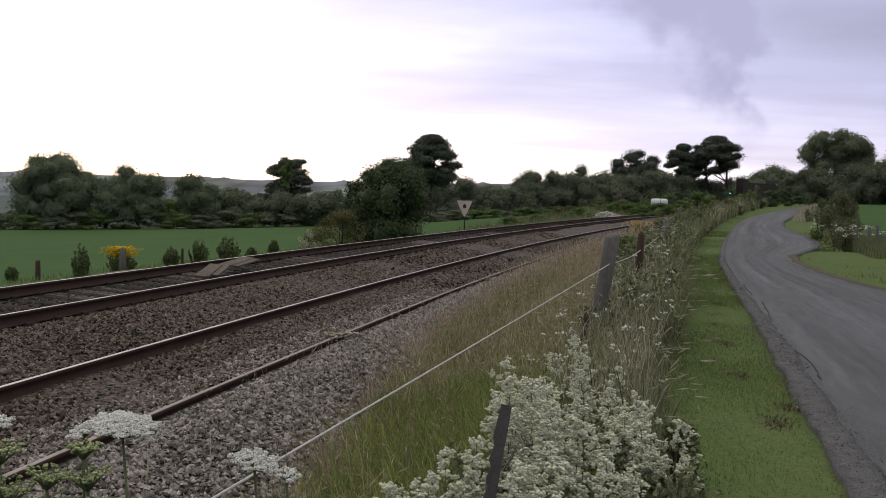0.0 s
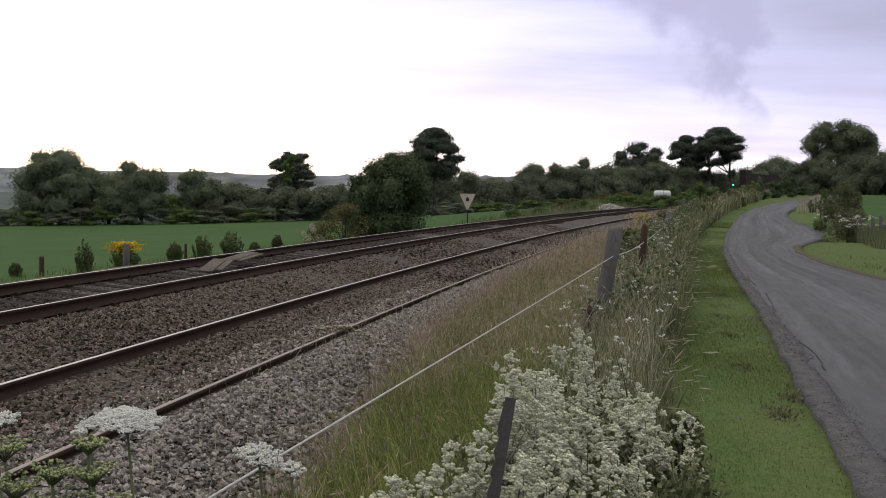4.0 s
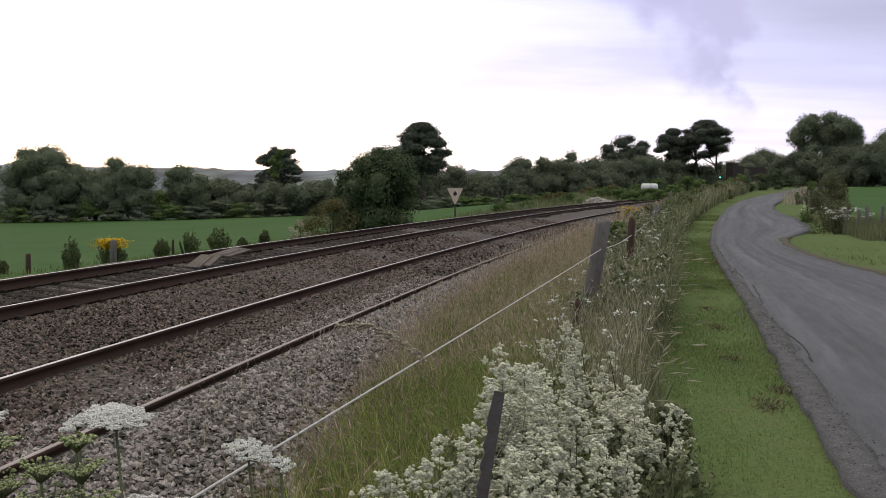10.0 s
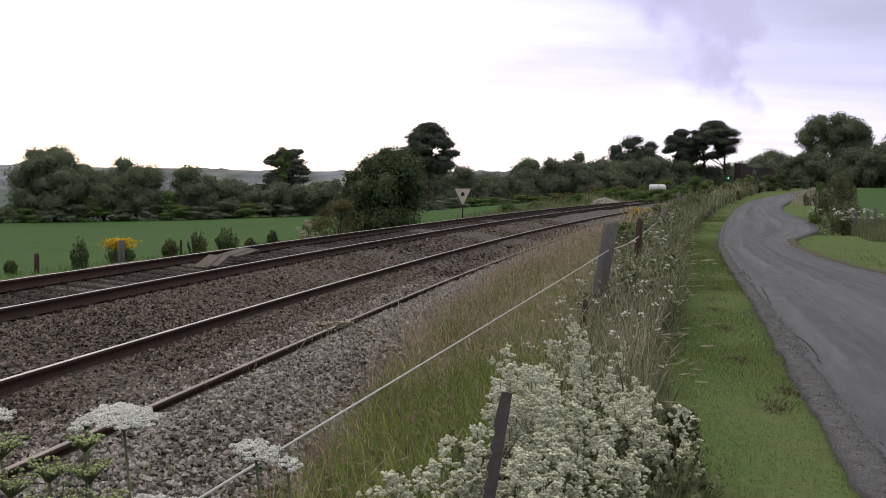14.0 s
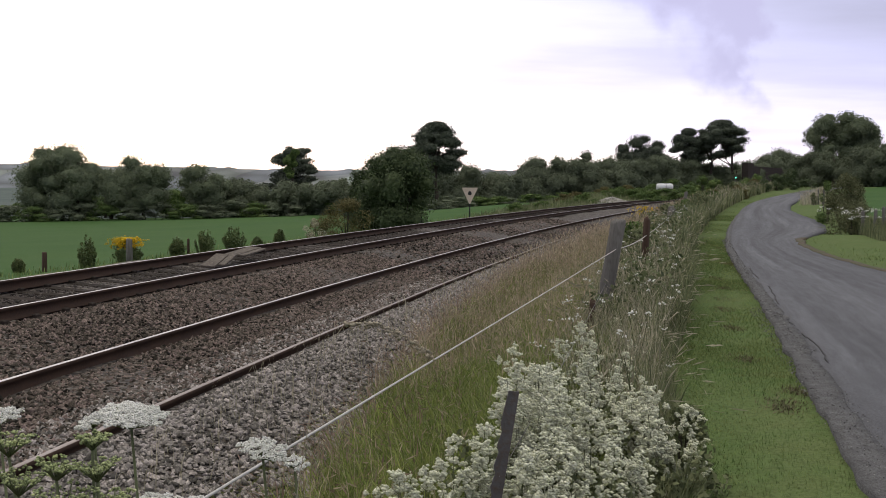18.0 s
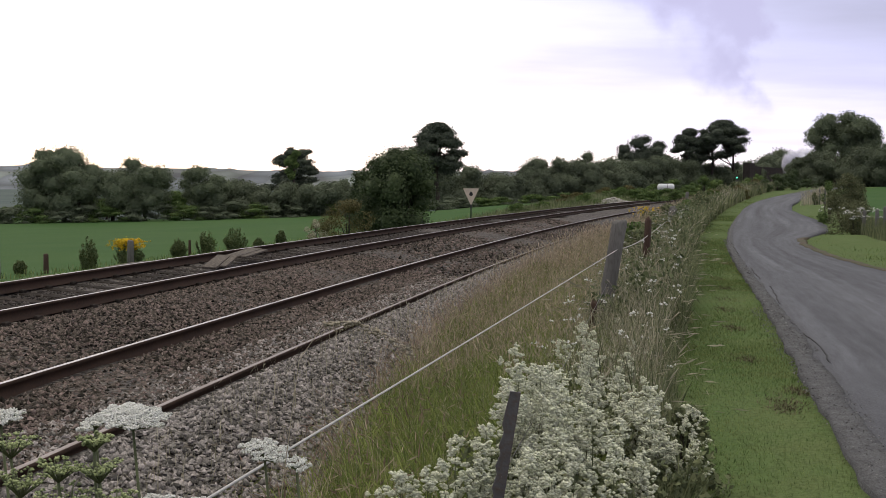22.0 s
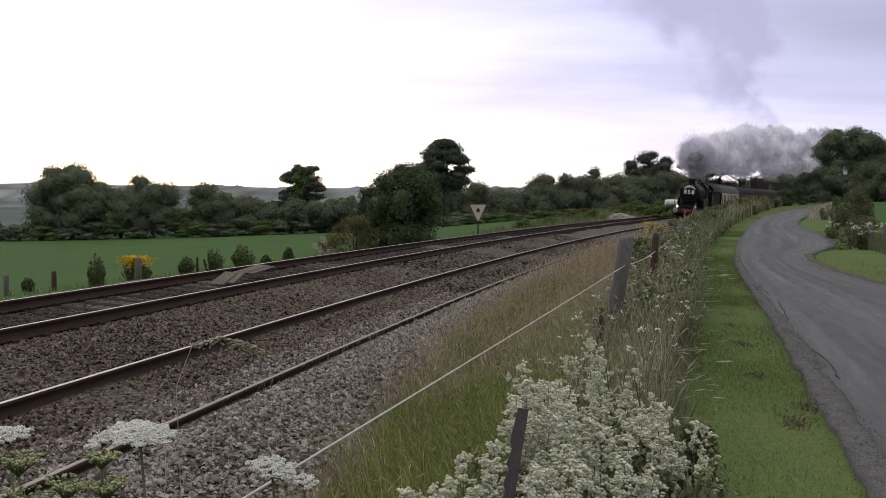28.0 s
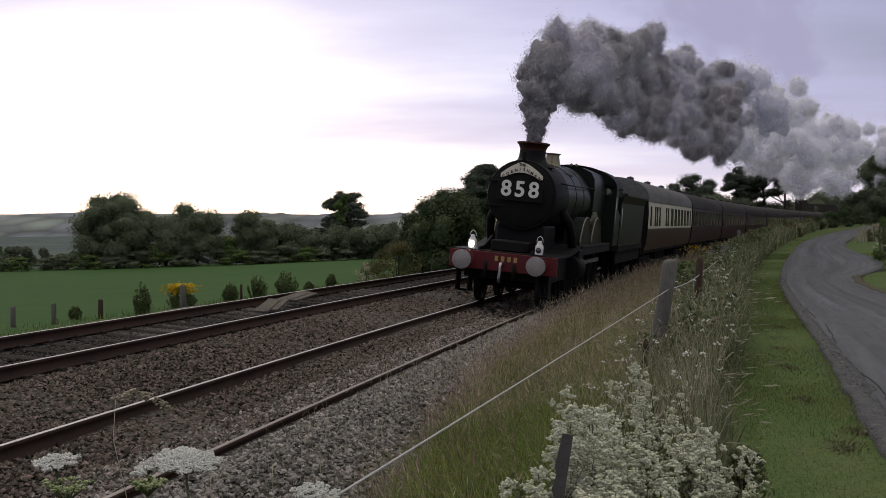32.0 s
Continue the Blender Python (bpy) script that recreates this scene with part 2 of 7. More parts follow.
# ---- plan: everything lies along the curve of the railway ----
_s = np.arange(-60.0, 951.0, 1.0)
_k = np.interp(_s, CURVE_S, CURVE_K)
_h = np.concatenate([[0], np.cumsum((_k[1:] + _k[:-1]) / 2)])
_h = _h - np.interp(0, _s, _h) + TRACK_TURN
_x = np.concatenate([[0], np.cumsum(np.sin((_h[1:] + _h[:-1]) / 2))])
_y = np.concatenate([[0], np.cumsum(np.cos((_h[1:] + _h[:-1]) / 2))])
_x = _x - np.interp(0, _s, _x) + TRACK_X0
_y = _y - np.interp(0, _s, _y)


def plan(s, lat):
    """World x, y of a place s metres along the railway and lat metres to the right of the near track's middle."""
    x, y, h = np.interp(s, _s, _x), np.interp(s, _s, _y), np.interp(s, _s, _h)
    return x + lat * np.cos(h), y - lat * np.sin(h)


GROUND_LAT = (-400, -75, -18, -7, -5.2, -4.7, -4.3, -4.1, -2.9, -2.7, -2.2, -1.3, -0.75, 0.75, 1.3, 2.1, 2.9, 4.4, 5.4, 6.3, 9.2, 14, 60, 300)
GROUND_Z = (-6, -3.2, -1.5, -0.05, 0.27, 0.31, 0.30, 0.262, 0.178, 0.165, 0.165, 0.04, -0.06, -0.155, -0.165, -0.32, -0.42, -0.05, 0.2, 0.25, 0.25, 0.35, 0.8, 2)


def ground_z(s, lat):
    z = np.interp(lat, GROUND_LAT, GROUND_Z)
    side = np.clip((np.asarray(lat) - 1.5) / 3.0, 0, 1)
    # the lane side climbs gently ahead, the railway falls a little, a low bank rises beside it further on
    bank = np.clip((np.asarray(s) - 90) / 50, 0, 1) * np.clip((-6.0 - np.asarray(lat)) / 4.0, 0, 1) * np.clip((np.asarray(lat) + 45) / 25, 0, 1) * 1.5
    return z + bank + side * np.clip((np.asarray(s) - 60) / 80, 0, 2.2) * 0.7 + (1 - side) * GRADE * np.clip(s, -60, 320)


def spot(s, lat, dz=0.0):
    x, y = plan(s, lat)
    return Vector((float(x), float(y), float(ground_z(s, lat)) + dz))


def along(s):
    return float(np.interp(s, _s, _h))


def place(s, lat, dz=0.0, turn=0.0, lean=0.0):
    q = spot(s, lat, dz)
    return Matrix.Translation(q) @ pose(0, 0, 0, 0, lean, -math.degrees(along(s)) + turn)


def locate(x, y):
    """The s and lat of a place in world x, y."""
    i = int(np.argmin((_x - x) ** 2 + (_y - y) ** 2))
    dx, dy = x - _x[i], y - _y[i]
    return _s[i] + dx * math.sin(_h[i]) + dy * math.cos(_h[i]), dx * math.cos(_h[i]) - dy * math.sin(_h[i])

# ---- ground, ballast, lane ----
def stone_material(name, tones, scale, bump, stretch=(1, 1, 1)):
    """Crushed stone: cells of several tones with dark gaps."""
    mt = bpy.data.materials.new(name)
    mt.use_nodes = True
    nt = mt.node_tree
    N, L = nt.nodes.new, nt.links.new
    b = nt.nodes["Principled BSDF"]
    b.inputs["Roughness"].default_value = 0.85
    tc = N("ShaderNodeTexCoord")
    vo = N("ShaderNodeTexVoronoi")
    vo.inputs["Scale"].default_value = scale
    mp = N("ShaderNodeMapping")
    mp.inputs["Scale"].default_value = stretch
    L(tc.outputs["Object"], mp.inputs[0])
    L(mp.outputs[0], vo.inputs["Vector"])
    ramp = N("ShaderNodeValToRGB")
    for i, c in enumerate(tones):
        e = ramp.color_ramp.elements[i] if i < 2 else ramp.color_ramp.elements.new(i / len(tones))
        e.position, e.color = i / len(tones), rgb(*c)
    ramp.color_ramp.interpolation = "CONSTANT"
    sp = N("ShaderNodeSeparateColor")
    L(vo.outputs["Color"], sp.inputs[0])
    L(sp.outputs[0], ramp.inputs[0])
    big = N("ShaderNodeTexNoise")
    big.inputs["Scale"].default_value = 0.6
    L(tc.outputs["Object"], big.inputs["Vector"])
    mr = N("ShaderNodeMapRange")
    mr.inputs[1].default_value, mr.inputs[2].default_value, mr.inputs[3].default_value, mr.inputs[4].default_value = 0.3, 0.7, 0.75, 1.15
    L(big.outputs[0], mr.inputs[0])
    gap = N("ShaderNodeMapRange")
    gap.inputs[1].default_value, gap.inputs[2].default_value, gap.inputs[3].default_value, gap.inputs[4].default_value = 0.25, 0.75, 1.0, 0.25
    L(vo.outputs["Distance"], gap.inputs[0])
    mul = N("ShaderNodeMath")
    mul.operation = "MULTIPLY"
    L(mr.outputs[0], mul.inputs[0])
    L(gap.outputs[0], mul.inputs[1])
    hs = N("ShaderNodeHueSaturation")
    L(mul.outputs[0], hs.inputs["Value"])
    L(ramp.outputs[0], hs.inputs["Color"])
    L(hs.outputs[0], b.inputs["Base Color"])
    bp = N("ShaderNodeBump")
    bp.inputs["Strength"].default_value, bp.inputs["Distance"].default_value, bp.invert = bump, 0.04, True
    L(vo.outputs["Distance"], bp.inputs["Height"])
    L(bp.outputs[0], b.inputs["Normal"])
    MATS[name] = mt
    return mt


BALLAST_TONES = [(0.115, 0.098, 0.083), (0.17, 0.15, 0.13), (0.07, 0.055, 0.045), (0.27, 0.25, 0.225), (0.13, 0.108, 0.09), (0.21, 0.19, 0.17)]
M_BALLAST = stone_material("ballast_bed", BALLAST_TONES, 16.0, 0.9)
M_BALLAST_RUST = stone_material("rust_stained_ballast", [(0.060, 0.045, 0.036), (0.088, 0.069, 0.056), (0.035, 0.026, 0.021), (0.14, 0.12, 0.10), (0.066, 0.048, 0.038), (0.10, 0.082, 0.068)], 16.0, 0.9)
M_FIELD = material("field_grass", (0.046, 0.094, 0.031), (0.057, 0.105, 0.035), rough=0.9, spec=0.03, scale=0.12, fine=9.0, col3=(0.040, 0.082, 0.026), bump=0.4, bump_dist=0.05)
M_ROUGH = material("rough_grass", (0.085, 0.10, 0.03), (0.15, 0.13, 0.06), rough=0.95, scale=0.8, fine=30, col3=(0.05, 0.06, 0.02), bump=0.6, bump_dist=0.04)
M_VERGE = material("mown_verge", (0.090, 0.136, 0.048), (0.108, 0.140, 0.055), rough=0.95, spec=0.05, scale=2.2, fine=30, col3=(0.045, 0.060, 0.022), bump=0.6, bump_dist=0.02)
# woods far off: base colour paled and blued to stand for haze
M_VALLEY = material("hazed_valley_woods", (0.100, 0.122, 0.122), (0.135, 0.158, 0.145), rough=1.0, spec=0.0, scale=0.02, fine=0.15, col3=(0.075, 0.092, 0.098), bump=0)
M_EARTH = material("bare_earth", (0.085, 0.065, 0.045), (0.06, 0.07, 0.03), rough=0.95, scale=2, fine=40, bump=0.6, bump_dist=0.03)


def build_ground():
    ss = np.concatenate([np.arange(-60, 0, 6.0), np.arange(0, 60, 0.6), np.arange(60, 160, 2.0), np.arange(160, 700, 12.0)])
    bands = [(-420, -90, 30, 0), (-90, -18, 9, 0), (-18, -8.0, 14, 0), (-8.0, -5.7, 8, 1), (-5.7, 2.0, 36, 2), (2.0, 5.35, 20, 1), (5.35, 6.6, 12, 3), (6.6, 9.2, 16, 4), (9.2, 13.0, 19, 3), (13.0, 20.0, 14, 3), (20.0, 60, 10, 0), (60, 330, 10, 0)]
    lat, idx = [], []
    for a, b, n, m in bands:
        q = np.linspace(a, b, n + 1)
        lat += list(q[:-1])
        idx += [m] * n
    lat.append(330.0)
    lat = np.array(lat)
    S, T = np.meshgrid(ss, lat, indexing="ij")
    X, Y = plan(S, T)
    Z = ground_z(S, T)
    rng = np.random.RandomState(3)
    wob = np.zeros_like(Z)
    for k in range(14):
        a, f, ph = rng.rand() * 6.28, 0.15 + 2.2 * rng.rand() ** 2, rng.rand() * 6.28
        wob += np.sin((X * math.cos(a) + Y * math.sin(a)) * f * 2 + ph) / (1 + 3 * f)
    amp = np.where((T > -5.6) & (T < 2), 0.012, np.where((T > 5.3) & (T < 9.3), 0.008, np.where((T > 2) & (T < 5.4), 0.03, 0.035)))
    Z = Z + wob * amp
    nl = len(lat)
    v = np.stack([X, Y, Z], -1).reshape(-1, 3)
    i = (np.arange(len(ss) - 1)[:, None] * nl + np.arange(nl - 1)[None, :]).ravel()
    f = np.stack([i, i + nl, i + nl + 1, i + 1], -1)[:, ::-1]
    sm, lm = np.meshgrid((ss[1:] + ss[:-1]) / 2, (lat[1:] + lat[:-1]) / 2, indexing="ij")
    mi = np.tile(idx, len(ss) - 1).reshape(sm.shape)
    le, re = lane_edges(sm)
    wl = weed_edge(sm)
    mi = np.where((lm > -4.3) & (lm < 0.6), 5, mi)
    mi = np.where((lm > 2.0) & (lm < wl), 1, mi)
    mi = np.where((lm >= wl) & (lm < le + 0.1), 3, mi)
    mi = np.where((lm >= le + 0.1) & (lm < re - 0.1), 4, mi)
    mi = np.where((lm >= re - 0.1) & (lm < re + 3.0), 3, mi)
    mi = np.where(lm >= re + 3.0, 0, mi)
    mi = np.where((sm > 98) & (lm > -17) & (lm < -5.7), 3, mi)
    # the valley beyond the pasture hedge, its haze mixed into the colour
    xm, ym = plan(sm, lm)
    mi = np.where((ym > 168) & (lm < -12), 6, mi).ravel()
    # the wide land beyond, down to the horizon
    seg, base = 64, len(v)
    ring = []
    for r in (10, 400, 1200, 4200):
        a = np.arange(seg) * 2 * math.pi / seg
        ring.append(np.stack([r * np.cos(a), 100 + r * np.sin(a), np.full(seg, -9.0)], -1))
    v = np.concatenate([v] + ring)
    g = []
    for k in range(3):
        for j in range(seg):
            a, b = base + k * seg + j, base + k * seg + (j + 1) % seg
            g.append((a, a + seg, b + seg, b))
    f = np.concatenate([f, np.array(g)])
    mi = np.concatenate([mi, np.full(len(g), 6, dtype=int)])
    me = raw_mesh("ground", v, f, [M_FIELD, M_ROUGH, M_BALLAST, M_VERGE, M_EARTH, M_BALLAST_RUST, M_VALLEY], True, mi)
    tagged(new("ground", me), "green pasture, grassy railway bank, stone ballast and mown verge", "ground", kind="structure")


def lane_edges(s):
    left = np.interp(s, (-10, 8, 15, 19, 30, 40, 53, 69, 81, 91, 102, 115, 132, 170), (6.0, 6.2, 6.37, 6.41, 6.40, 6.59, 6.89, 7.11, 7.4, 7.84, 8.45, 9.34, 10.3, 13.0))
    right = np.interp(s, (-10, 14, 22.8, 24.2, 27.6, 31.8, 35, 37.2, 41.3, 45.6, 53, 60.6, 67.6, 78.6, 94, 112, 132, 170), (9.6, 9.5, 9.04, 8.8, 8.45, 8.3, 8.44, 8.95, 9.75, 10.06, 10.16, 9.92, 9.67, 9.95, 10.88, 11.6, 12.7, 15.6))
    return left, right


def weed_edge(s):
    return np.interp(s, (5, 8, 11, 15, 21, 28, 45, 60, 84, 119, 160), (5.25, 5.25, 5.2, 5.4, 5.55, 5.55, 5.8, 6.0, 6.5, 7.0, 7.6))


build_ground()


def lane_material():
    """Old asphalt: fine chippings, long worn wheel tracks, darker oily middle, pale patches."""
    mt = bpy.data.materials.new("worn_asphalt")
    mt.use_nodes = True
    nt = mt.node_tree
    N, L = nt.nodes.new, nt.links.new
    b = nt.nodes["Principled BSDF"]
    b.inputs["Roughness"].default_value, b.inputs["Specular IOR Level"].default_value = 0.8, 0.2
    tc = N("ShaderNodeTexCoord")

    def tex(coord, scale, stretch, detail, rough=0.55):
        mp = N("ShaderNodeMapping")
        mp.inputs["Scale"].default_value = stretch
        L(tc.outputs[coord], mp.inputs[0])
        n = N("ShaderNodeTexNoise")
        n.inputs["Scale"].default_value, n.inputs["Detail"].default_value, n.inputs["Roughness"].default_value = scale, detail, rough
        L(mp.outputs[0], n.inputs["Vector"])
        return n.outputs[0]

    def to(q, a0, a1, b0, b1):
        n = N("ShaderNodeMapRange")
        for i, w in zip((1, 2, 3, 4), (a0, a1, b0, b1)):
            n.inputs[i].default_value = w
        L(q, n.inputs[0])
        return n.outputs[0]

    def mul(a0, b0):
        n = N("ShaderNodeMath")
        n.operation = "MULTIPLY"
        L(a0, n.inputs[0])
        L(b0, n.inputs[1])
        return n.outputs[0]

    streak = to(tex("UV", 1.0, (8.0, 0.055, 1), 7, 0.6), 0.30, 0.70, 0.62, 1.38)
    patchy = to(tex("UV", 1.0, (2.2, 0.045, 1), 5), 0.30, 0.70, 0.78, 1.24)
    chips = tex("Object", 55.0, (1, 1, 1), 3, 0.7)
    grain = to(chips, 0.30, 0.70, 0.70, 1.30)
    blotch = to(tex("UV", 1.0, (26.0, 1.1, 1), 7, 0.65), 0.30, 0.70, 0.80, 1.22)
    tone = mul(mul(streak, patchy), mul(grain, blotch))
    hs = N("ShaderNodeHueSaturation")
    hs.inputs["Color"].default_value = rgb(0.083, 0.085, 0.096)
    L(tone, hs.inputs["Value"])
    L(hs.outputs[0], b.inputs["Base Color"])
    bp = N("ShaderNodeBump")
    bp.inputs["Strength"].default_value, bp.inputs["Distance"].default_value = 0.7, 0.008
    L(chips, bp.inputs["Height"])
    L(bp.outputs[0], b.inputs["Normal"])
    return mt


M_LANE = lane_material()
M_LANE_EDGE = material("crumbled_edge", (0.135, 0.136, 0.142), (0.098, 0.098, 0.103), rough=0.95, spec=0.1, scale=9, fine=70, col3=(0.05, 0.049, 0.048), bump=0.9, bump_dist=0.02)


def strip(name, s0, s1, step, fl, fr, dz, n, mt, drop=0.05, parent=None, seed=0, crown=0.0):
    """A paved band between two edges, with a thickness at its sides."""
    ss = np.arange(s0, s1 + 1e-6, step)
    rng = np.random.RandomState(seed)
    L, R = fl(ss), fr(ss)
    rows = []
    for j in range(-1, n + 2):
        u = min(max(j / n, 0), 1)
        lat = L + (R - L) * u
        z = ground_z(ss, lat) + (dz + crown * 4 * u * (1 - u) if 0 <= j <= n else -drop)
        x, y = plan(ss, lat)
        rows.append(np.stack([x, y, z], -1))
    v = np.stack(rows, 1).reshape(-1, 3)
    m = n + 3
    i = (np.arange(len(ss) - 1)[:, None] * m + np.arange(m - 1)[None, :]).ravel()
    f = np.stack([i, i + 1, i + m + 1, i + m], -1)
    me = raw_mesh(name, v, f, mt, True)
    # across and along the band, in metres
    uv = np.stack([np.tile(np.clip(np.arange(-1, n + 2) / n, 0, 1), len(ss)), np.repeat(ss, m)], -1)
    loops = np.empty(len(me.loops), dtype=np.int32)
    me.loops.foreach_get("vertex_index", loops)
    me.uv_layers.new(name="lane").data.foreach_set("uv", uv[loops].astype(np.float32).ravel())
    return put(new(name, me), parent)


def wavy(f, amp, seed):
    rng = np.random.RandomState(seed)
    q = [(rng.uniform(1.5, 13), rng.rand() * 6.28) for _ in range(12)]
    return lambda s: f(s) + amp * sum(np.sin(s * a + p) / (0.6 + a) for a, p in q)


road = strip("road", -20, 170, 0.35, wavy(lambda s: lane_edges(s)[0], 0.02, 1), wavy(lambda s: lane_edges(s)[1], 0.03, 2), 0.042, 10, M_LANE)
tagged(road, "narrow country lane of worn grey asphalt", "road", kind="structure")
edge = strip("road_edge", 2, 60, 0.12, wavy(lambda s: lane_edges(s)[0] - 0.03, 0.03, 5), wavy(lambda s: lane_edges(s)[0] + np.interp(s, (5, 12, 25, 60), (0.20, 0.19, 0.13, 0.05)), 0.035, 6), 0.0465, 3, M_LANE_EDGE)
tagged(edge, "crumbling pale gravelly edge of the lane", "road edge", kind="structure")
edge = strip("road_edge", 8, 36, 0.12, wavy(lambda s: lane_edges(s)[1] - 0.10, 0.04, 7), wavy(lambda s: lane_edges(s)[1] + 0.12, 0.04, 8), 0.0465, 3, M_EARTH)
tagged(edge, "bare earth edge between lane and grass", "road edge", kind="structure")
M_CRACK = material("dark_crack", (0.034, 0.034, 0.035), (0.05, 0.049, 0.05), rough=0.95, scale=9, fine=60, bump=0)
for s0, s1, lt, wd, seed in ((11.5, 13.6, 0.27, 0.006, 21), (16.5, 19.2, 0.22, 0.007, 22), (20.5, 23.0, 0.20, 0.008, 23)):
    rq = np.random.RandomState(seed)
    walk_s = np.arange(s0 - 1, s1 + 1, 0.12)
    walk_l = lt + np.cumsum(rq.normal(size=len(walk_s))) * 0.010
    ck = strip("road_crack", s0, s1, 0.06, lambda s: lane_edges(s)[0] + np.interp(s, walk_s, walk_l) - wd, lambda s: lane_edges(s)[0] + np.interp(s, walk_s, walk_l) + wd, 0.0505, 1, M_CRACK, drop=-0.042)
    tagged(ck, "dark crack along the edge of the lane", "crack", kind="structure")
# distant hills across the valley
def build_hills():
    n, az = 420, np.linspace(-75, 35, 420)
    rq = np.random.RandomState(8)
    wood = np.convolve(np.maximum(0, rq.normal(size=n)) ** 2, (0.2, 0.6, 0.2), "same") * 1.7
    # field tones lightened towards blue, painting in the haze of the distance
    M_HILL = stone_material("hazed_hill_fields", [(0.175, 0.200, 0.232), (0.240, 0.285, 0.262), (0.140, 0.162, 0.190), (0.205, 0.238, 0.250), (0.270, 0.300, 0.295)], 0.022, 0.0, (1, 0.05, 3.5))
    rows = []
    for r, zb in ((1500, -9), (1570, 12), (1680, 0)):
        a = np.radians(az)
        base = np.array([30 + 3.5 * math.sin(0.024 * k + 1) + 2.2 * math.sin(0.066 * k) + 1.2 * math.sin(0.19 * k) for k in range(n)]) * np.interp(az, (-40, -20, -8, 10, 35), (0.72, 0.66, 0.52, 0.42, 0.45))
        z = np.full(n, -9.0) if r == 1500 else (base * 0.42 if r == 1570 else base * 1.02 + wood)
        rows.append(np.stack([r * np.sin(a), r * np.cos(a), z], -1))
    back = rows[-1].copy()
    back[:, 2] = -9
    back[:, :2] *= 1.2
    rows.append(back)
    v = np.concatenate(rows)
    f = [(k * n + j, k * n + j + 1, (k + 1) * n + j + 1, (k + 1) * n + j) for k in range(3) for j in range(n - 1)]
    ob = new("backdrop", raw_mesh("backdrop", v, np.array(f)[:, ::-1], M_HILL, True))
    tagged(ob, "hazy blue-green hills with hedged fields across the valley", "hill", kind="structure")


build_hills()

# ---- railway ----
M_RAIL = material("rusty_rail", (0.050, 0.032, 0.024), (0.036, 0.024, 0.019), rough=0.8, spec=0.1, metal=0.0, scale=2, fine=30, col3=(0.06, 0.036, 0.025), bump=0.3, bump_dist=0.003)
M_RAILTOP = material("worn_rail_head", (0.44, 0.42, 0.44), (0.35, 0.33, 0.35), rough=0.55, metal=0.8, scale=1, fine=20, col3=(0.5, 0.48, 0.46), bump=0.05)
M_RAILDULL = material("dull_rail_head", (0.24, 0.21, 0.20), (0.18, 0.15, 0.14), rough=0.55, metal=0.6, scale=2, fine=30, col3=(0.2, 0.17, 0.15), bump=0.1)
M_SLEEPER = material("weathered_sleeper", (0.034, 0.028, 0.024), (0.024, 0.020, 0.018), rough=0.95, spec=0.05, scale=2.5, fine=35, col3=(0.055, 0.047, 0.041), bump=0.5, bump_dist=0.006, by_random=0.25)
M_CHAIR = material("rail_fastening", (0.055, 0.038, 0.03), (0.04, 0.03, 0.026), rough=0.8, metal=0.3, scale=6, fine=30, bump=0.3)


def rail_top(near, lat_in, s):
    """Height of a canted track's running plane at lat_in from its middle."""
    c, z = (CANT, 0.0) if near else (CANT_FAR, FAR_Z)
    return z - lat_in * c / 1.505 + GRADE * np.clip(s, -60, 320)


def rail_mesh(near, side):
    ss = np.concatenate([np.arange(-30, 60, 1.0), np.arange(60, 330, 4.0), np.arange(330, 900, 15.0)])
    mid = 0.0 if near else FAR_LAT
    prof = [(-0.07, -0.159), (-0.07, -0.148), (-0.012, -0.128), (-0.010, -0.045), (-0.035, -0.034), (-0.035, -0.006), (-0.027, 0.0), (0.027, 0.0), (0.035, -0.006), (0.035, -0.034), (0.010, -0.045), (0.012, -0.128), (0.07, -0.148), (0.07, -0.159)]
    rows = []
    for u, z in prof:
        li = side * 0.7525 + u
        x, y = plan(ss, mid + li)
        rows.append(np.stack([x, y, rail_top(near, side * 0.7525, ss) + z], -1))
    v = np.stack(rows, 1).reshape(-1, 3)
    m = len(prof)
    i = (np.arange(len(ss) - 1)[:, None] * m + np.arange(m)[None, :])
    j = (np.arange(len(ss) - 1)[:, None] * m + (np.arange(m)[None, :] + 1) % m)
    f = np.stack([i.ravel(), j.ravel(), j.ravel() + m, i.ravel() + m], -1)
    mi = np.tile([1 if k in (6,) else 0 for k in range(m)], len(ss) - 1)
    dull = near and side > 0
    return raw_mesh("rail", v, f, [M_RAIL, M_RAILDULL if dull else M_RAILTOP], False, mi)


def build_track(near, label):
    tr = thing("railway_track", Matrix(), label, "railway track", group="two parallel railway tracks")
    for side in (-1, 1):
        part("rail", rail_mesh(near, side), None, tr, "rusty steel rail with a bright worn head")
    bm = bmesh.new()
    box(bm, -1.25, 1.25, -0.125, 0.125, -0.13, 0.0, 0.012)
    for sx in (-0.7525, 0.7525):
        for d in (-0.115, 0.115):
            box(bm, sx + d - 0.035, sx + d + 0.035, -0.06, 0.06, -0.005, 0.045, 0.01)
    me = bpy.data.meshes.new("sleeper")
    bm.normal_update()
    bm.to_mesh(me)
    bm.free()
    me.materials.append(M_SLEEPER)
    mid = 0.0 if near else FAR_LAT
    c = CANT if near else CANT_FAR
    for k in range(150):
        s = 2 + 0.72 * k
        x, y = plan(s, mid)
        ob = put(new("sleeper", me), tr)
        ob.matrix_basis = Matrix.Translation((x, y, float(rail_top(near, 0, s)) - (0.19 if near else 0.165))) @ pose(0, 0, 0, 0, math.degrees(math.atan(c / 1.505)), -math.degrees(along(s)) + random.uniform(-0.6, 0.6))


build_track(True, "near canted railway track with rusty rails bedded in ballast")
build_track(False, "far canted railway track with rusty rails on sleepers")

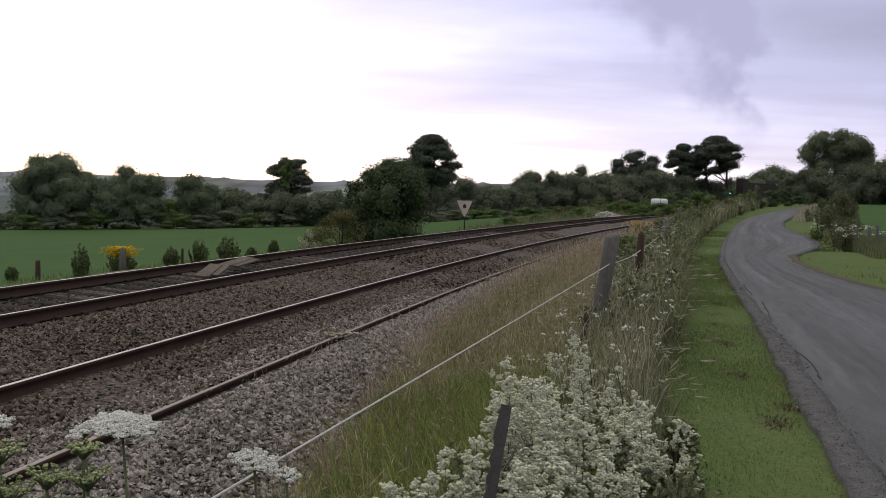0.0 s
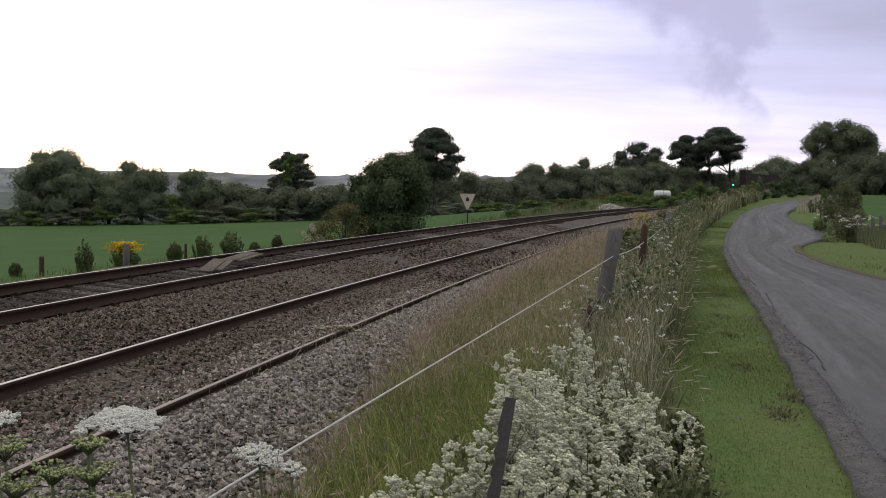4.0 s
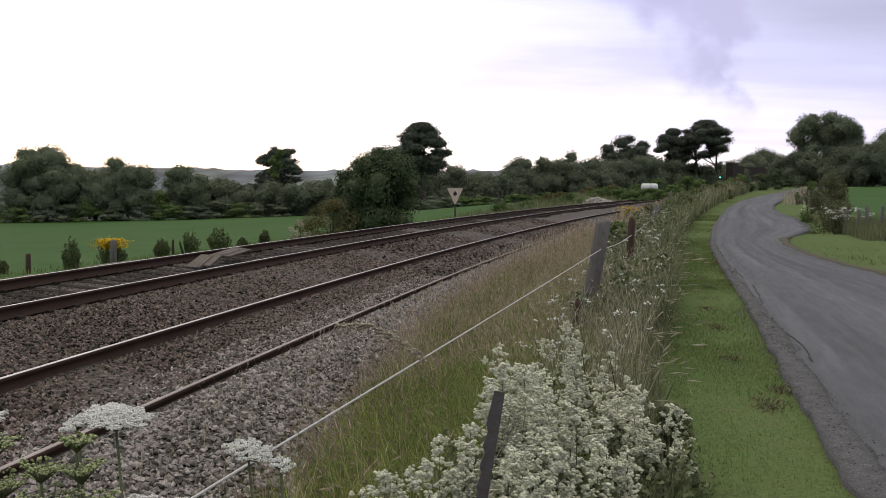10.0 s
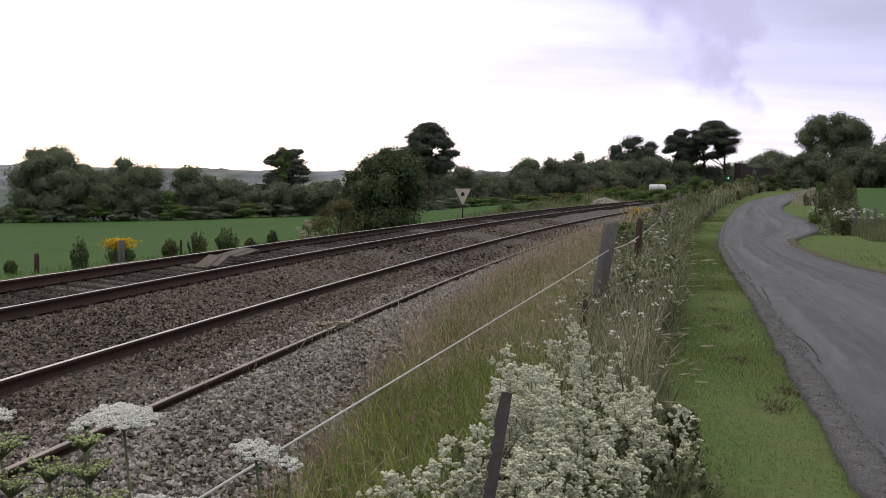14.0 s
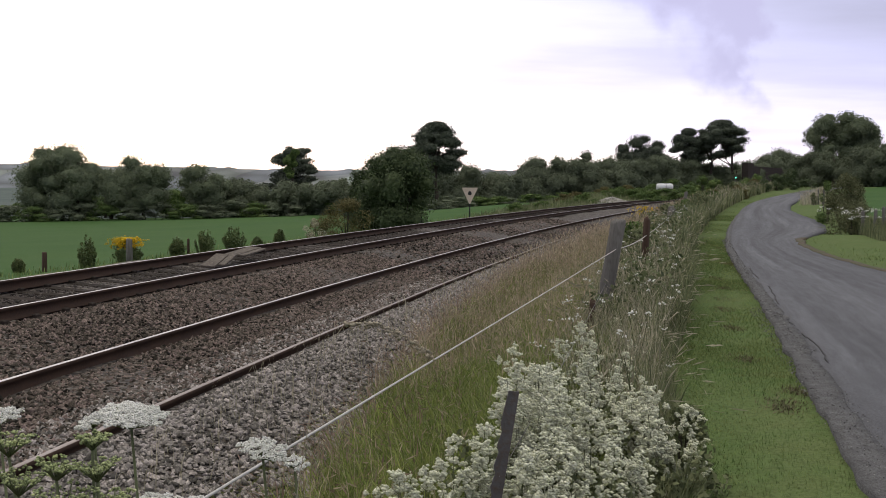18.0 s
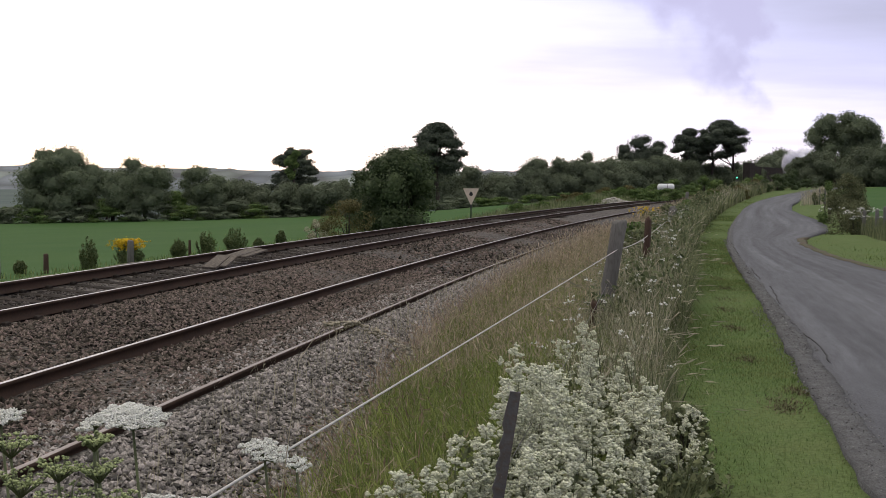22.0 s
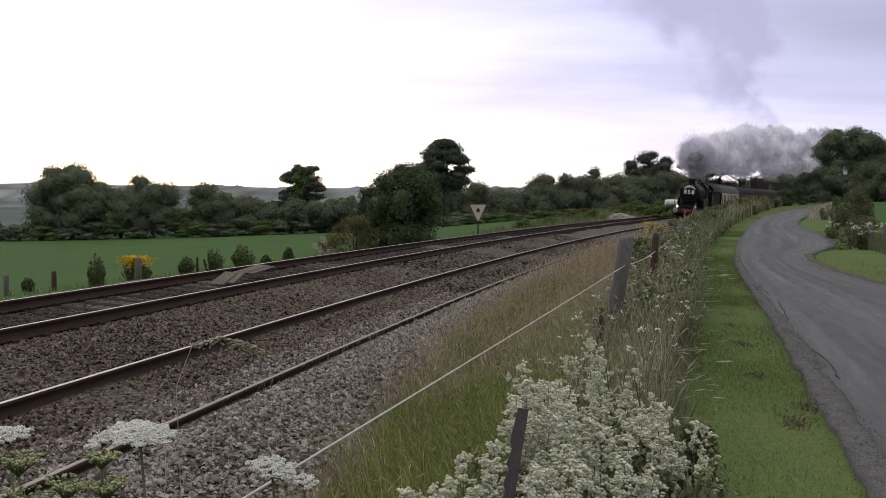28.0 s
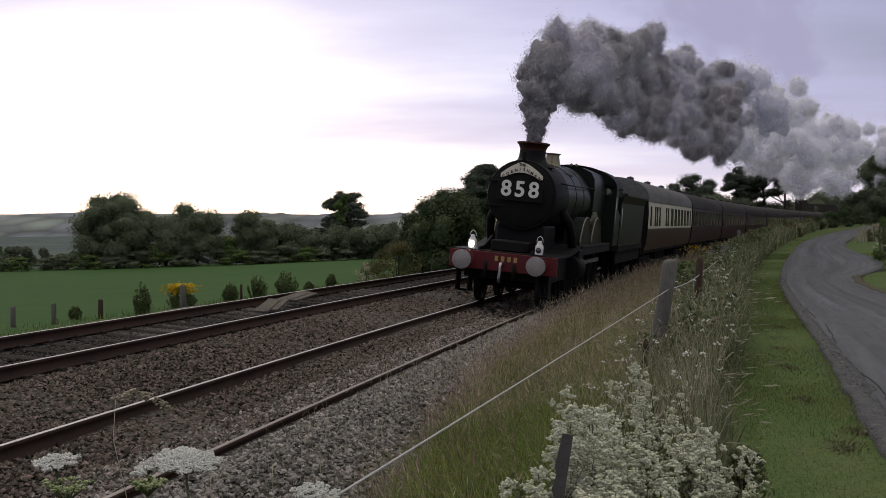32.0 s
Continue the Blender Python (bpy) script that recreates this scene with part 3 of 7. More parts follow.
# ---- train ----
def track_matrix(s, z=0.0):
    x, y = plan(s, 0.0)
    h = along(s)
    fwd = Vector((-math.sin(h), -math.cos(h), -GRADE if s < 320 else 0)).normalized()
    tilt = CANT / 1.505
    up = (Vector((math.cos(h), -math.sin(h), 0)) * tilt + Vector((0, 0, 1))).normalized()
    right = fwd.cross(up).normalized()
    up = right.cross(fwd)
    m = Matrix((right, fwd, up)).transposed().to_4x4()
    return Matrix.Translation((x, y, GRADE * min(max(s, -60), 320) + z)) @ m


def span_matrix(s, a, b):
    """Pose of a vehicle whose bogies are a and b metres behind its front, which is at s."""
    p, q = track_matrix(s + a), track_matrix(s + b)
    fwd = (p.translation - q.translation).normalized()
    up = p.to_3x3().col[2]
    right = fwd.cross(up).normalized()
    up = right.cross(fwd)
    m = Matrix((right, fwd, up)).transposed().to_4x4()
    return Matrix.Translation(p.translation + fwd * a) @ m


def train_s(t):
    return float(np.interp(t, TRAIN_T, TRAIN_S))


M_BLACK = material("sooty_black", (0.009, 0.009, 0.010), (0.014, 0.013, 0.013), rough=0.55, spec=0.08, scale=3, fine=20, col3=(0.012, 0.012, 0.012), bump=0.15, bump_dist=0.004)
M_GREEN = material("brunswick_green", (0.007, 0.012, 0.009), (0.009, 0.015, 0.011), rough=0.36, scale=1.5, fine=12, col3=(0.009, 0.015, 0.010), bump=0.03, spec=0.14)
M_RED = material("buffer_beam_red", (0.10, 0.010, 0.013), (0.075, 0.009, 0.011), rough=0.45, scale=2, fine=14, col3=(0.10, 0.012, 0.012), bump=0.05)
M_BUFFER = material("dull_buffer_steel", (0.34, 0.32, 0.31), (0.27, 0.25, 0.24), rough=0.5, metal=0.6, scale=4, fine=30, bump=0.05)
M_COPPER = material("copper_cap", (0.13, 0.058, 0.045), (0.075, 0.038, 0.032), rough=0.45, metal=0.9, scale=3, fine=16, bump=0.05)
M_BRASS = material("dull_brass", (0.27, 0.24, 0.17), (0.19, 0.17, 0.12), rough=0.4, metal=0.9, scale=3, fine=16, bump=0.05)
M_STEEL = material("bright_steel", (0.42, 0.42, 0.43), (0.30, 0.30, 0.31), rough=0.35, metal=0.9, scale=3, fine=16, bump=0.05)
M_WHITE = material("white_enamel", (0.80, 0.79, 0.76), (0.74, 0.73, 0.70), rough=0.45, scale=6, fine=40, col3=(0.68, 0.66, 0.63), bump=0.03)
M_BOARD = material("headboard_cream", (0.74, 0.70, 0.60), (0.68, 0.63, 0.53), rough=0.5, scale=5, fine=30, col3=(0.6, 0.56, 0.46), bump=0.03)
M_INK = material("dark_lettering", (0.05, 0.045, 0.05), (0.06, 0.05, 0.05), rough=0.6, bump=0)
M_GOLD = material("gold_lettering", (0.40, 0.25, 0.10), (0.34, 0.21, 0.08), rough=0.5, bump=0)
M_LIT = material("lit_lamp", (0.9, 0.9, 0.85), rough=0.4, bump=0, emit=(1.0, 0.96, 0.86), emit_strength=14.0)
M_LENS = material("dark_lens", (0.03, 0.03, 0.035), rough=0.1, bump=0, spec=0.6)
M_GLASS = material("dark_window_glass", (0.020, 0.022, 0.026), (0.028, 0.030, 0.034), rough=0.08, scale=2, fine=6, bump=0.0, spec=0.6)
M_CREAM = material("carriage_cream", (0.56, 0.54, 0.40), (0.50, 0.48, 0.35), rough=0.4, scale=1, fine=9, col3=(0.46, 0.43, 0.34), bump=0.02)
M_CHOC = material("carriage_chocolate", (0.050, 0.030, 0.020), (0.040, 0.024, 0.017), rough=0.4, spec=0.15, scale=1, fine=9, bump=0.02)
M_MAROON = material("carriage_maroon", (0.034, 0.015, 0.017), (0.026, 0.012, 0.014), rough=0.4, spec=0.15, scale=1, fine=8, col3=(0.045, 0.014, 0.015), bump=0.02)
M_ROOF = material("sooty_grey_roof", (0.20, 0.197, 0.20), (0.13, 0.128, 0.13), rough=0.9, spec=0.05, scale=0.7, fine=8, col3=(0.10, 0.095, 0.09), bump=0.1, stretch=(1, 0.3, 1))
M_SOOTROOF = material("black_sooty_roof", (0.085, 0.080, 0.080), (0.055, 0.052, 0.052), rough=0.9, spec=0.05, scale=0.7, fine=8, col3=(0.05, 0.047, 0.045), bump=0.1, stretch=(1, 0.3, 1))
M_UNDER = material("brake_dust_underframe", (0.024, 0.021, 0.019), (0.017, 0.015, 0.014), rough=0.9, spec=0.05, scale=2, fine=20, bump=0.2)


def text_mesh(body, size, mt, weight=0.0, deep=0.012):
    cu = bpy.data.curves.new("lettering", "FONT")
    cu.body, cu.size, cu.align_x, cu.align_y, cu.offset, cu.extrude = body, size, "CENTER", "CENTER", weight, deep
    cu.resolution_u = 4
    ob = bpy.data.objects.new("lettering", cu)
    me = bpy.data.meshes.new_from_object(ob)
    bpy.data.objects.remove(ob)
    bpy.data.curves.remove(cu)
    me.materials.clear()
    me.materials.append(mt)
    return me


FACE = pose(0, 0, 0, 90, 0, 180)


def wheel_bm(r, width, spokes, x, tyre=0.07):
    """A spoked wheel on a lateral axis at x."""
    bm = bmesh.new()
    m = pose(x, 0, 0, 0, 90, 0)
    lathe(bm, [(r - tyre, -width / 2), (r + 0.028, -width / 2), (r + 0.022, -width / 2 + 0.03), (r, -width / 2 + 0.035), (r - 0.004, width / 2), (r - tyre, width / 2), (r - tyre, -width / 2)], m, 36, caps=False)
    lathe(bm, [(0.0, -0.09), (0.16, -0.09), (0.16, 0.09), (0.0, 0.09)], m, 14, caps=False)
    for k in range(spokes):
        a = 2 * math.pi * k / spokes
        p, q = Vector((x, 0.13 * math.cos(a), 0.13 * math.sin(a))), Vector((x, (r - tyre) * math.cos(a), (r - tyre) * math.sin(a)))
        tube(bm, [p, q], 0.032, 5, 0.024)
    return bm


def wheelset(parent, y, r, spokes, name="wheelset"):
    """Axle with two wheels; turns about its own x."""
    bm = bmesh.new()
    lathe(bm, [(0.085, -0.75), (0.085, 0.75)], pose(0, 0, 0, 0, 90, 0), 10)
    ax = part(name, bm, M_UNDER, parent)
    ax.matrix_basis = pose(0, y, r)
    for x in (-0.7525, 0.7525):
        part("wheel", wheel_bm(r, 0.13, spokes, x), M_UNDER, ax, smooth=40)
    return ax


def build_loco():
    lo = thing("steam_locomotive", Matrix(), "dark green steam locomotive with copper-capped chimney, hauling the train", "locomotive")
    Y = pose(0, 0, 0, -90, 0, 0)  # lathe heights run along +y

    def turned(name, prof, z, mt, seg=36, label="", y=0.0):
        bm = bmesh.new()
        lathe(bm, prof, pose(0, y, z, -90, 0, 0), seg)
        return part(name, bm, mt, lo, label, smooth=35)

    # boiler and smokebox (radius, distance along y)
    turned("smokebox", [(0.865, -4.0), (0.865, -2.06), (0.85, -2.03), (0.78, -2.02)], 2.66, M_BLACK, label="sooty black smokebox")
    door = turned("smokebox_door", [(0.80, -2.03), (0.79, -1.99), (0.70, -1.955), (0.45, -1.90), (0.2, -1.875), (0.0, -1.87)], 2.66, M_BLACK)
    bm = bmesh.new()
    for a in (30, 150):
        tube(bm, [(0, -1.86, 2.66), (0.16 * math.cos(radians(a)), -1.83, 2.66 - 0.16)], 0.014, 6)
    lathe(bm, [(0.05, -1.88), (0.05, -1.82), (0.0, -1.81)], pose(0, 0, 2.66, -90), 10)
    part("door_handle", bm, M_STEEL, door)
    for z in (2.36, 2.96):
        bm = bmesh.new()
        box(bm, 0.2, 0.83, -2.0, -1.90, z - 0.03, z + 0.03, 0.01)
        part("hinge_strap", bm, M_BLACK, door)
    turned("boiler", [(0.94, -7.6), (0.835, -4.0)], 2.69, M_GREEN, label="dark green tapered boiler")
    for y in (-4.05, -5.2, -6.4, -7.55):
        r = np.interp(y, (-7.6, -4.0), (0.94, 0.835)) + 0.008
        turned("boiler_band", [(r, y - 0.03), (r, y + 0.03)], 2.69, M_BLACK)
    # Belpaire firebox
    bm = bmesh.new()
    prof = []
    for x, z in ((0.88, 1.3), (1.0, 2.4), (1.01, 3.0), (0.98, 3.34), (0.86, 3.53), (0.58, 3.64), (0.0, 3.68)):
        prof.append((x, z))
    prof = prof + [(-x, z) for x, z in reversed(prof[:-1])]
    prism(bm, prof, "y", -10.1, -7.6)
    part("firebox", bm, M_GREEN, lo, "dark green square-topped firebox", smooth=30)
    # chimney with copper cap
    bm = bmesh.new()
    lathe(bm, [(0.60, 3.40), (0.46, 3.47), (0.36, 3.56), (0.335, 3.66), (0.325, 3.80)], pose(0, -2.95, 0), 28, caps=False)
    ch = part("chimney", bm, M_BLACK, lo, smooth=50)
    bm = bmesh.new()
    lathe(bm, [(0.325, 3.80), (0.33, 3.84), (0.37, 3.93), (0.415, 3.965), (0.415, 4.0), (0.36, 4.01), (0.27, 4.0), (0.26, 3.7)], pose(0, -2.95, 0), 28, caps=False)
    part("chimney_cap", bm, M_COPPER, ch, "tarnished copper chimney cap", smooth=50)
    # safety valve bonnet
    bm = bmesh.new()
    lathe(bm, [(0.36, 3.42), (0.27, 3.52), (0.22, 3.62), (0.185, 3.80), (0.18, 3.86), (0.215, 3.885), (0.215, 3.905), (0.14, 3.91), (0.0, 3.89)], pose(0, -5.9, 0), 24, caps=False)
    part("safety_valve_bonnet", bm, M_BRASS, lo, "dull brass safety valve cover", smooth=50)
    bm = bmesh.new()
    box(bm, 0.30, 0.62, -6.3, -5.6, 3.2, 3.5, 0.05, 2)
    part("top_feed", bm, M_GREEN, lo)
    # running plate, valances, front platform
    bm = bmesh.new()
    box(bm, -1.30, 1.30, -10.2, -4.2, 1.43, 1.49, 0.008)
    box(bm, -1.28, -1.20, -10.2, -4.2, 1.24, 1.43)
    box(bm, 1.20, 1.28, -10.2, -4.2, 1.24, 1.43)
    part("running_plate", bm, M_BLACK, lo)
    bm = bmesh.new()
    box(bm, -1.27, 1.27, -2.4, -0.56, 1.24, 1.29, 0.006)
    prism(bm, [(-2.4, 1.25), (-2.4, 1.29), (-3.2, 1.36), (-4.2, 1.49), (-4.2, 1.44), (-3.2, 1.31)], "x", -1.27, 1.27)
    part("front_platform", bm, M_BLACK, lo)
    bm = bmesh.new()
    box(bm, -1.02, 1.02, -4.2, -1.0, 0.62, 1.24, 0.02)
    box(bm, -0.60, 0.60, -3.9, -2.2, 1.24, 1.95, 0.05)
    part("frame", bm, M_BLACK, lo, "black frames and smokebox saddle")
    for x in (-0.62, 0.62):
        bm = bmesh.new()
        prism(bm, [(-0.62, 1.29), (-2.1, 1.29), (-2.1, 1.62), (-1.9, 1.62), (-1.2, 1.40), (-0.66, 1.36)], "x", x - 0.02, x + 0.02)
        part("frame_plate", bm, M_BLACK, lo)
    bm = bmesh.new()
    box(bm, -0.42, 0.42, -1.75, -0.95, 1.29, 1.55, 0.03)
    part("inside_cylinder_cover", bm, M_BLACK, lo)
    # buffer beam
    bm = bmesh.new()
    box(bm, -1.28, 1.28, -0.60, -0.50, 0.84, 1.27, 0.01)
    beam = part("buffer_beam", bm, M_RED, lo, "red buffer beam with gold number")
    for k in range(4):
        bm = bmesh.new()
        box(bm, -0.30 + k * 0.15 - 0.04, -0.30 + k * 0.15 + 0.04, -0.497, -0.490, 1.07, 1.19, 0.004)
        part("number_bar", bm, M_GOLD, beam)
    for x in (-0.87, 0.87):
        bm = bmesh.new()
        lathe(bm, [(0.20, -0.50), (0.20, -0.47), (0.13, -0.45), (0.115, -0.16), (0.06, -0.15), (0.06, -0.05)], pose(x, 0, 1.06, -90), 20)
        bf = part("buffer", bm, M_RED, beam, smooth=40)
        bm = bmesh.new()
        lathe(bm, [(0.06, -0.07), (0.20, -0.055), (0.225, -0.035), (0.225, -0.02), (0.15, -0.005), (0.0, 0.0)], pose(x, 0, 1.06, -90), 28)
        part("buffer_head", bm, M_BUFFER, bf, "dull steel buffer head", smooth=40)
    bm = bmesh.new()
    tube(bm, [(0, -0.5, 1.02), (0, -0.32, 1.02), (0, -0.26, 0.94), (0, -0.30, 0.85), (0, -0.24, 0.72), (0, -0.28, 0.6)], 0.04, 8)
    part("coupling", bm, M_STEEL, beam)
    for x in (0.38, -0.30):
        bm = bmesh.new()
        tube(bm, [(x, -0.55, 0.86), (x, -0.44, 0.9), (x, -0.40, 1.02), (x, -0.38, 0.90), (x, -0.36, 0.66)], 0.035, 8)
        part("brake_hose", bm, M_BLACK, beam)
    for x in (-0.95, 0.95):
        bm = bmesh.new()
        box(bm, x - 0.16, x + 0.16, -1.15, -0.8, 0.28, 0.33, 0.01)
        box(bm, x - 0.16, x - 0.13, -1.0, -0.6, 0.3, 0.86)
        box(bm, x + 0.13, x + 0.16, -1.0, -0.6, 0.3, 0.86)
        part("guard_iron", bm, M_BLACK, lo)
    # headlamps on the platform
    for x, lit in ((0.80, True), (-0.80, False)):
        bm = bmesh.new()
        box(bm, x - 0.085, x + 0.085, -0.78, -0.60, 1.30, 1.52, 0.02, 2)
        lathe(bm, [(0.075, 1.52), (0.05, 1.60), (0.055, 1.62), (0.0, 1.63)], pose(x, -0.69, 0), 12)
        lp = part("headlamp", bm, M_WHITE, lo, "white oil headlamp" if not lit else "white headlamp, lit", smooth=40)
        bm = bmesh.new()
        lathe(bm, [(0.065, -0.61), (0.065, -0.575), (0.055, -0.565), (0.0, -0.56)], pose(x, 0, 1.41, -90), 14)
        part("lens", bm, M_LIT if lit else M_LENS, lp)
        bm = bmesh.new()
        tube(bm, [(x + 0.075 * math.cos(a), -0.69, 1.60 + 0.13 * math.sin(a)) for a in np.linspace(0, math.pi, 9)], 0.008, 5)
        part("handle", bm, M_WHITE, lp)
    bm = bmesh.new()
    box(bm, -0.05, 0.05, -2.0, -1.93, 3.50, 3.72, 0.01)
    part("lamp_bracket", bm, M_BLACK, lo)
    # reporting number and headboard
    bm = bmesh.new()
    box(bm, -0.56, 0.56, -1.80, -1.77, 2.50, 2.98, 0.01)
    nb = part("number_board", bm, M_BLACK, lo, "black board with the white number 858")
    for k, ch_ in enumerate("858"):
        d = part("digit", text_mesh(ch_, 0.53, M_WHITE, 0.012), None, nb, "white digit " + ch_)
        d.matrix_basis = pose(0.34 - 0.34 * k, -1.755, 2.78) @ FACE
    bm = bmesh.new()
    top, bot = [], []
    for a in np.linspace(-1, 1, 17):
        drop = 0.30 * abs(a) ** 1.5
        top.append((0.52 * a, 3.45 - drop))
        bot.append((0.52 * a, 3.45 - drop * 0.86 - (0.18 if abs(a) < 0.99 else 0.13) - 0.07 * (1 - abs(a))))
    prism(bm, top + bot[::-1], "y", -1.84, -1.81)
    hb = part("headboard", bm, M_BOARD, lo, "cream arched headboard lettered THE CORNISHMAN")
    t1 = part("lettering", text_mesh("THE", 0.095, M_INK, 0.003, 0.004), None, hb)
    t1.matrix_basis = pose(0, -1.80, 3.385) @ FACE
    word = "CORNISHMAN"
    for k, ch_ in enumerate(word):
        a = (k - 4.5) / 5.2
        drop = 0.32 * abs(a) ** 1.5
        q = part("lettering", text_mesh(ch_, 0.095, M_INK, 0.003, 0.004), None, hb)
        q.matrix_basis = pose(-0.51 * a, -1.80, 3.285 - drop * 0.8) @ FACE @ pose(0, 0, 0, 0, 0, -34 * a)
    # cylinders, steam pipes, rods
    for sx in (-1, 1):
        bm = bmesh.new()
        lathe(bm, [(0.0, -4.55), (0.29, -4.54), (0.33, -4.5), (0.33, -3.72), (0.29, -3.66), (0.0, -3.64)], pose(sx * 1.06, 0, 0.93, -90), 22, caps=False)
        box(bm, sx * 1.06 - 0.24, sx * 1.06 + 0.24, -4.45, -3.75, 1.0, 1.42, 0.04)
        part("cylinder", bm, M_BLACK, lo, smooth=35)
        bm = bmesh.new()
        tube(bm, [(sx * 0.84, -3.25, 2.35), (sx * 1.02, -3.4, 2.05), (sx * 1.08, -3.7, 1.7), (sx * 1.06, -3.95, 1.35)], 0.11, 12)
        part("steam_pipe", bm, M_BLACK, lo)
        bm = bmesh.new()
        box(bm, sx * 0.98 - 0.03, sx * 0.98 + 0.03, -9.95, -5.4, 0.90, 1.02, 0.015)
        part("coupling_rod", bm, M_STEEL, lo)
        # splashers with brass beading
        for y in (-5.55, -7.68, -10.05):
            if y < -10:
                continue
            bm = bmesh.new()
            pts = [(y + 0.98 * math.cos(a), 1.45 + 0.78 * math.sin(a)) for a in np.linspace(0, math.pi, 19)]
            prism(bm, pts, "x", sx * 0.86, sx * 1.16)
            sp = part("splasher", bm, M_GREEN, lo, smooth=30)
            bm = bmesh.new()
            tube(bm, [(sx * 1.165, q[0], q[1]) for q in pts], 0.022, 6)
            part("beading", bm, M_BRASS, sp, "thin bright brass beading")
        bm = bmesh.new()
        outer = [(-7.68 + 1.14 * math.cos(a), 1.45 + 0.95 * math.sin(a)) for a in np.linspace(0.55, math.pi - 0.55, 13)]
        inner = [(-7.68 + 1.14 * math.cos(a), 1.30 + 0.88 * math.sin(a)) for a in np.linspace(math.pi - 0.55, 0.55, 13)]
        prism(bm, outer + inner, "x", sx * 1.05, sx * 1.08)
        npl = part("nameplate", bm, M_BRASS, lo, "curved brass nameplate over the splasher")
        bm = bmesh.new()
        tube(bm, [(sx * 0.90, -2.3, 3.02), (sx * 0.93, -4.0, 3.02), (sx * 1.0, -9.9, 3.08)], 0.018, 6)
        part("handrail", bm, M_BLACK, lo)
        bm = bmesh.new()
        tube(bm, [(sx * 0.5, -4.3, 3.32), (sx * 0.62, -5.6, 3.32)], 0.03, 6)
        part("ejector_pipe", bm, M_BLACK, lo)
    # cab
    bm = bmesh.new()
    for sx in (-1, 1):
        prism(bm, [(-10.1, 1.40), (-10.1, 3.20), (-10.7, 3.20), (-10.75, 2.55), (-11.5, 2.35), (-11.55, 1.40)], "x", sx * 1.33, sx * 1.36)
    box(bm, -1.33, 1.33, -10.14, -10.1, 1.4, 3.25)
    cab = part("cab", bm, M_GREEN, lo, "dark green cab")
    bm = bmesh.new()
    arc = [(1.36 * math.sin(a), 3.18 + 0.62 * math.cos(a) - 0.0) for a in np.linspace(-1.57, 1.57, 17)]
    prism(bm, arc + [(q[0] * 0.97, q[1] - 0.05) for q in arc[::-1]], "y", -11.9, -10.06)
    part("cab_roof", bm, M_BLACK, cab, smooth=30)
    bm = bmesh.new()
    prism(bm, [(q[0] * 0.985, q[1] - 0.03) for q in arc] + [(-1.3, 3.15), (1.3, 3.15)][::1], "y", -10.13, -10.10)
    part("cab_front", bm, M_GREEN, cab)
    for x in (-1.05, 1.05):
        bm = bmesh.new()
        lathe(bm, [(0.17, -10.09), (0.17, -10.075), (0.0, -10.07)], pose(x, 0, 3.02, -90), 18)
        part("cab_window", bm, M_GLASS, cab)
    for x in (-1.37, 1.37):
        bm = bmesh.new()
        tube(bm, [(x, -10.2, 1.5), (x, -10.2, 2.9)], 0.016, 6)
        part("handrail", bm, M_STEEL, cab)
    bm = bmesh.new()
    for x in (-0.06, 0.1):
        lathe(bm, [(0.03, 3.60), (0.03, 3.72), (0.05, 3.74), (0.05, 3.80), (0.0, 3.83)], pose(x, -9.9, 0), 10)
    part("whistle", bm, M_BRASS, lo)
    sets = [wheelset(lo, y, 0.48, 9, "bogie_wheelset") for y in (-1.75, -3.9)]
    sets += [wheelset(lo, y, 1.02, 18, "driving_wheelset") for y in (-5.55, -7.68, -10.05)]
    return lo, sets


def build_tender():
    te = thing("tender", Matrix(), "dark green tender heaped with coal behind the locomotive", "tender")
    bm = bmesh.new()
    prism(bm, [(-1.27, 1.35), (-1.27, 2.75), (-1.34, 2.95), (-1.38, 3.02), (-1.34, 3.02), (-1.22, 2.90), (1.22, 2.90), (1.34, 3.02), (1.38, 3.02), (1.34, 2.95), (1.27, 2.75), (1.27, 1.35)], "y", -7.0, -0.1)
    part("tank", bm, M_GREEN, te, "dark green riveted tank")
    bm = bmesh.new()
    box(bm, -1.30, 1.30, -7.1, 0.0, 1.15, 1.35, 0.01)
    box(bm, -1.22, -1.16, -7.0, -0.1, 0.75, 1.15)
    box(bm, 1.16, 1.22, -7.0, -0.1, 0.75, 1.15)
    box(bm, -1.27, 1.27, -7.25, -7.1, 0.86, 1.25, 0.01)
    part("frame", bm, M_UNDER, te)
    rng = np.random.RandomState(5)
    bm = bmesh.new()
    for k in range(150):
        x, y = rng.uniform(-1.05, 1.05), rng.uniform(-4.6, -0.3)
        z = 2.92 + 0.34 * (1 - (x / 1.1) ** 2) * rng.rand()
        r = bmesh.ops.create_icosphere(bm, subdivisions=1, radius=rng.uniform(0.08, 0.16), matrix=pose(x, y, z, *(rng.rand(3) * 180)))
    part("coal", bm, M_BLACK, te, "heap of black coal")
    bm = bmesh.new()
    lathe(bm, [(0.22, 2.9), (0.22, 3.08), (0.0, 3.12)], pose(0, -6.2, 0), 16)
    part("filler", bm, M_BLACK, te)
    for x in (-1.30, 1.30):
        bm = bmesh.new()
        tube(bm, [(x, -0.2, 1.45), (x, -0.2, 2.6)], 0.016, 6)
        part("handrail", bm, M_STEEL, te)
    for y in (-1.3, -3.5, -5.8):
        wheelset(te, y, 0.63, 11)
    return te


COACH_SIDE = [(1.31, 1.02), (1.385, 1.35), (1.40, 1.9), (1.385, 2.5), (1.33, 2.98)]


def side_x(z):
    return float(np.interp(z, [q[1] for q in COACH_SIDE], [q[0] for q in COACH_SIDE]))


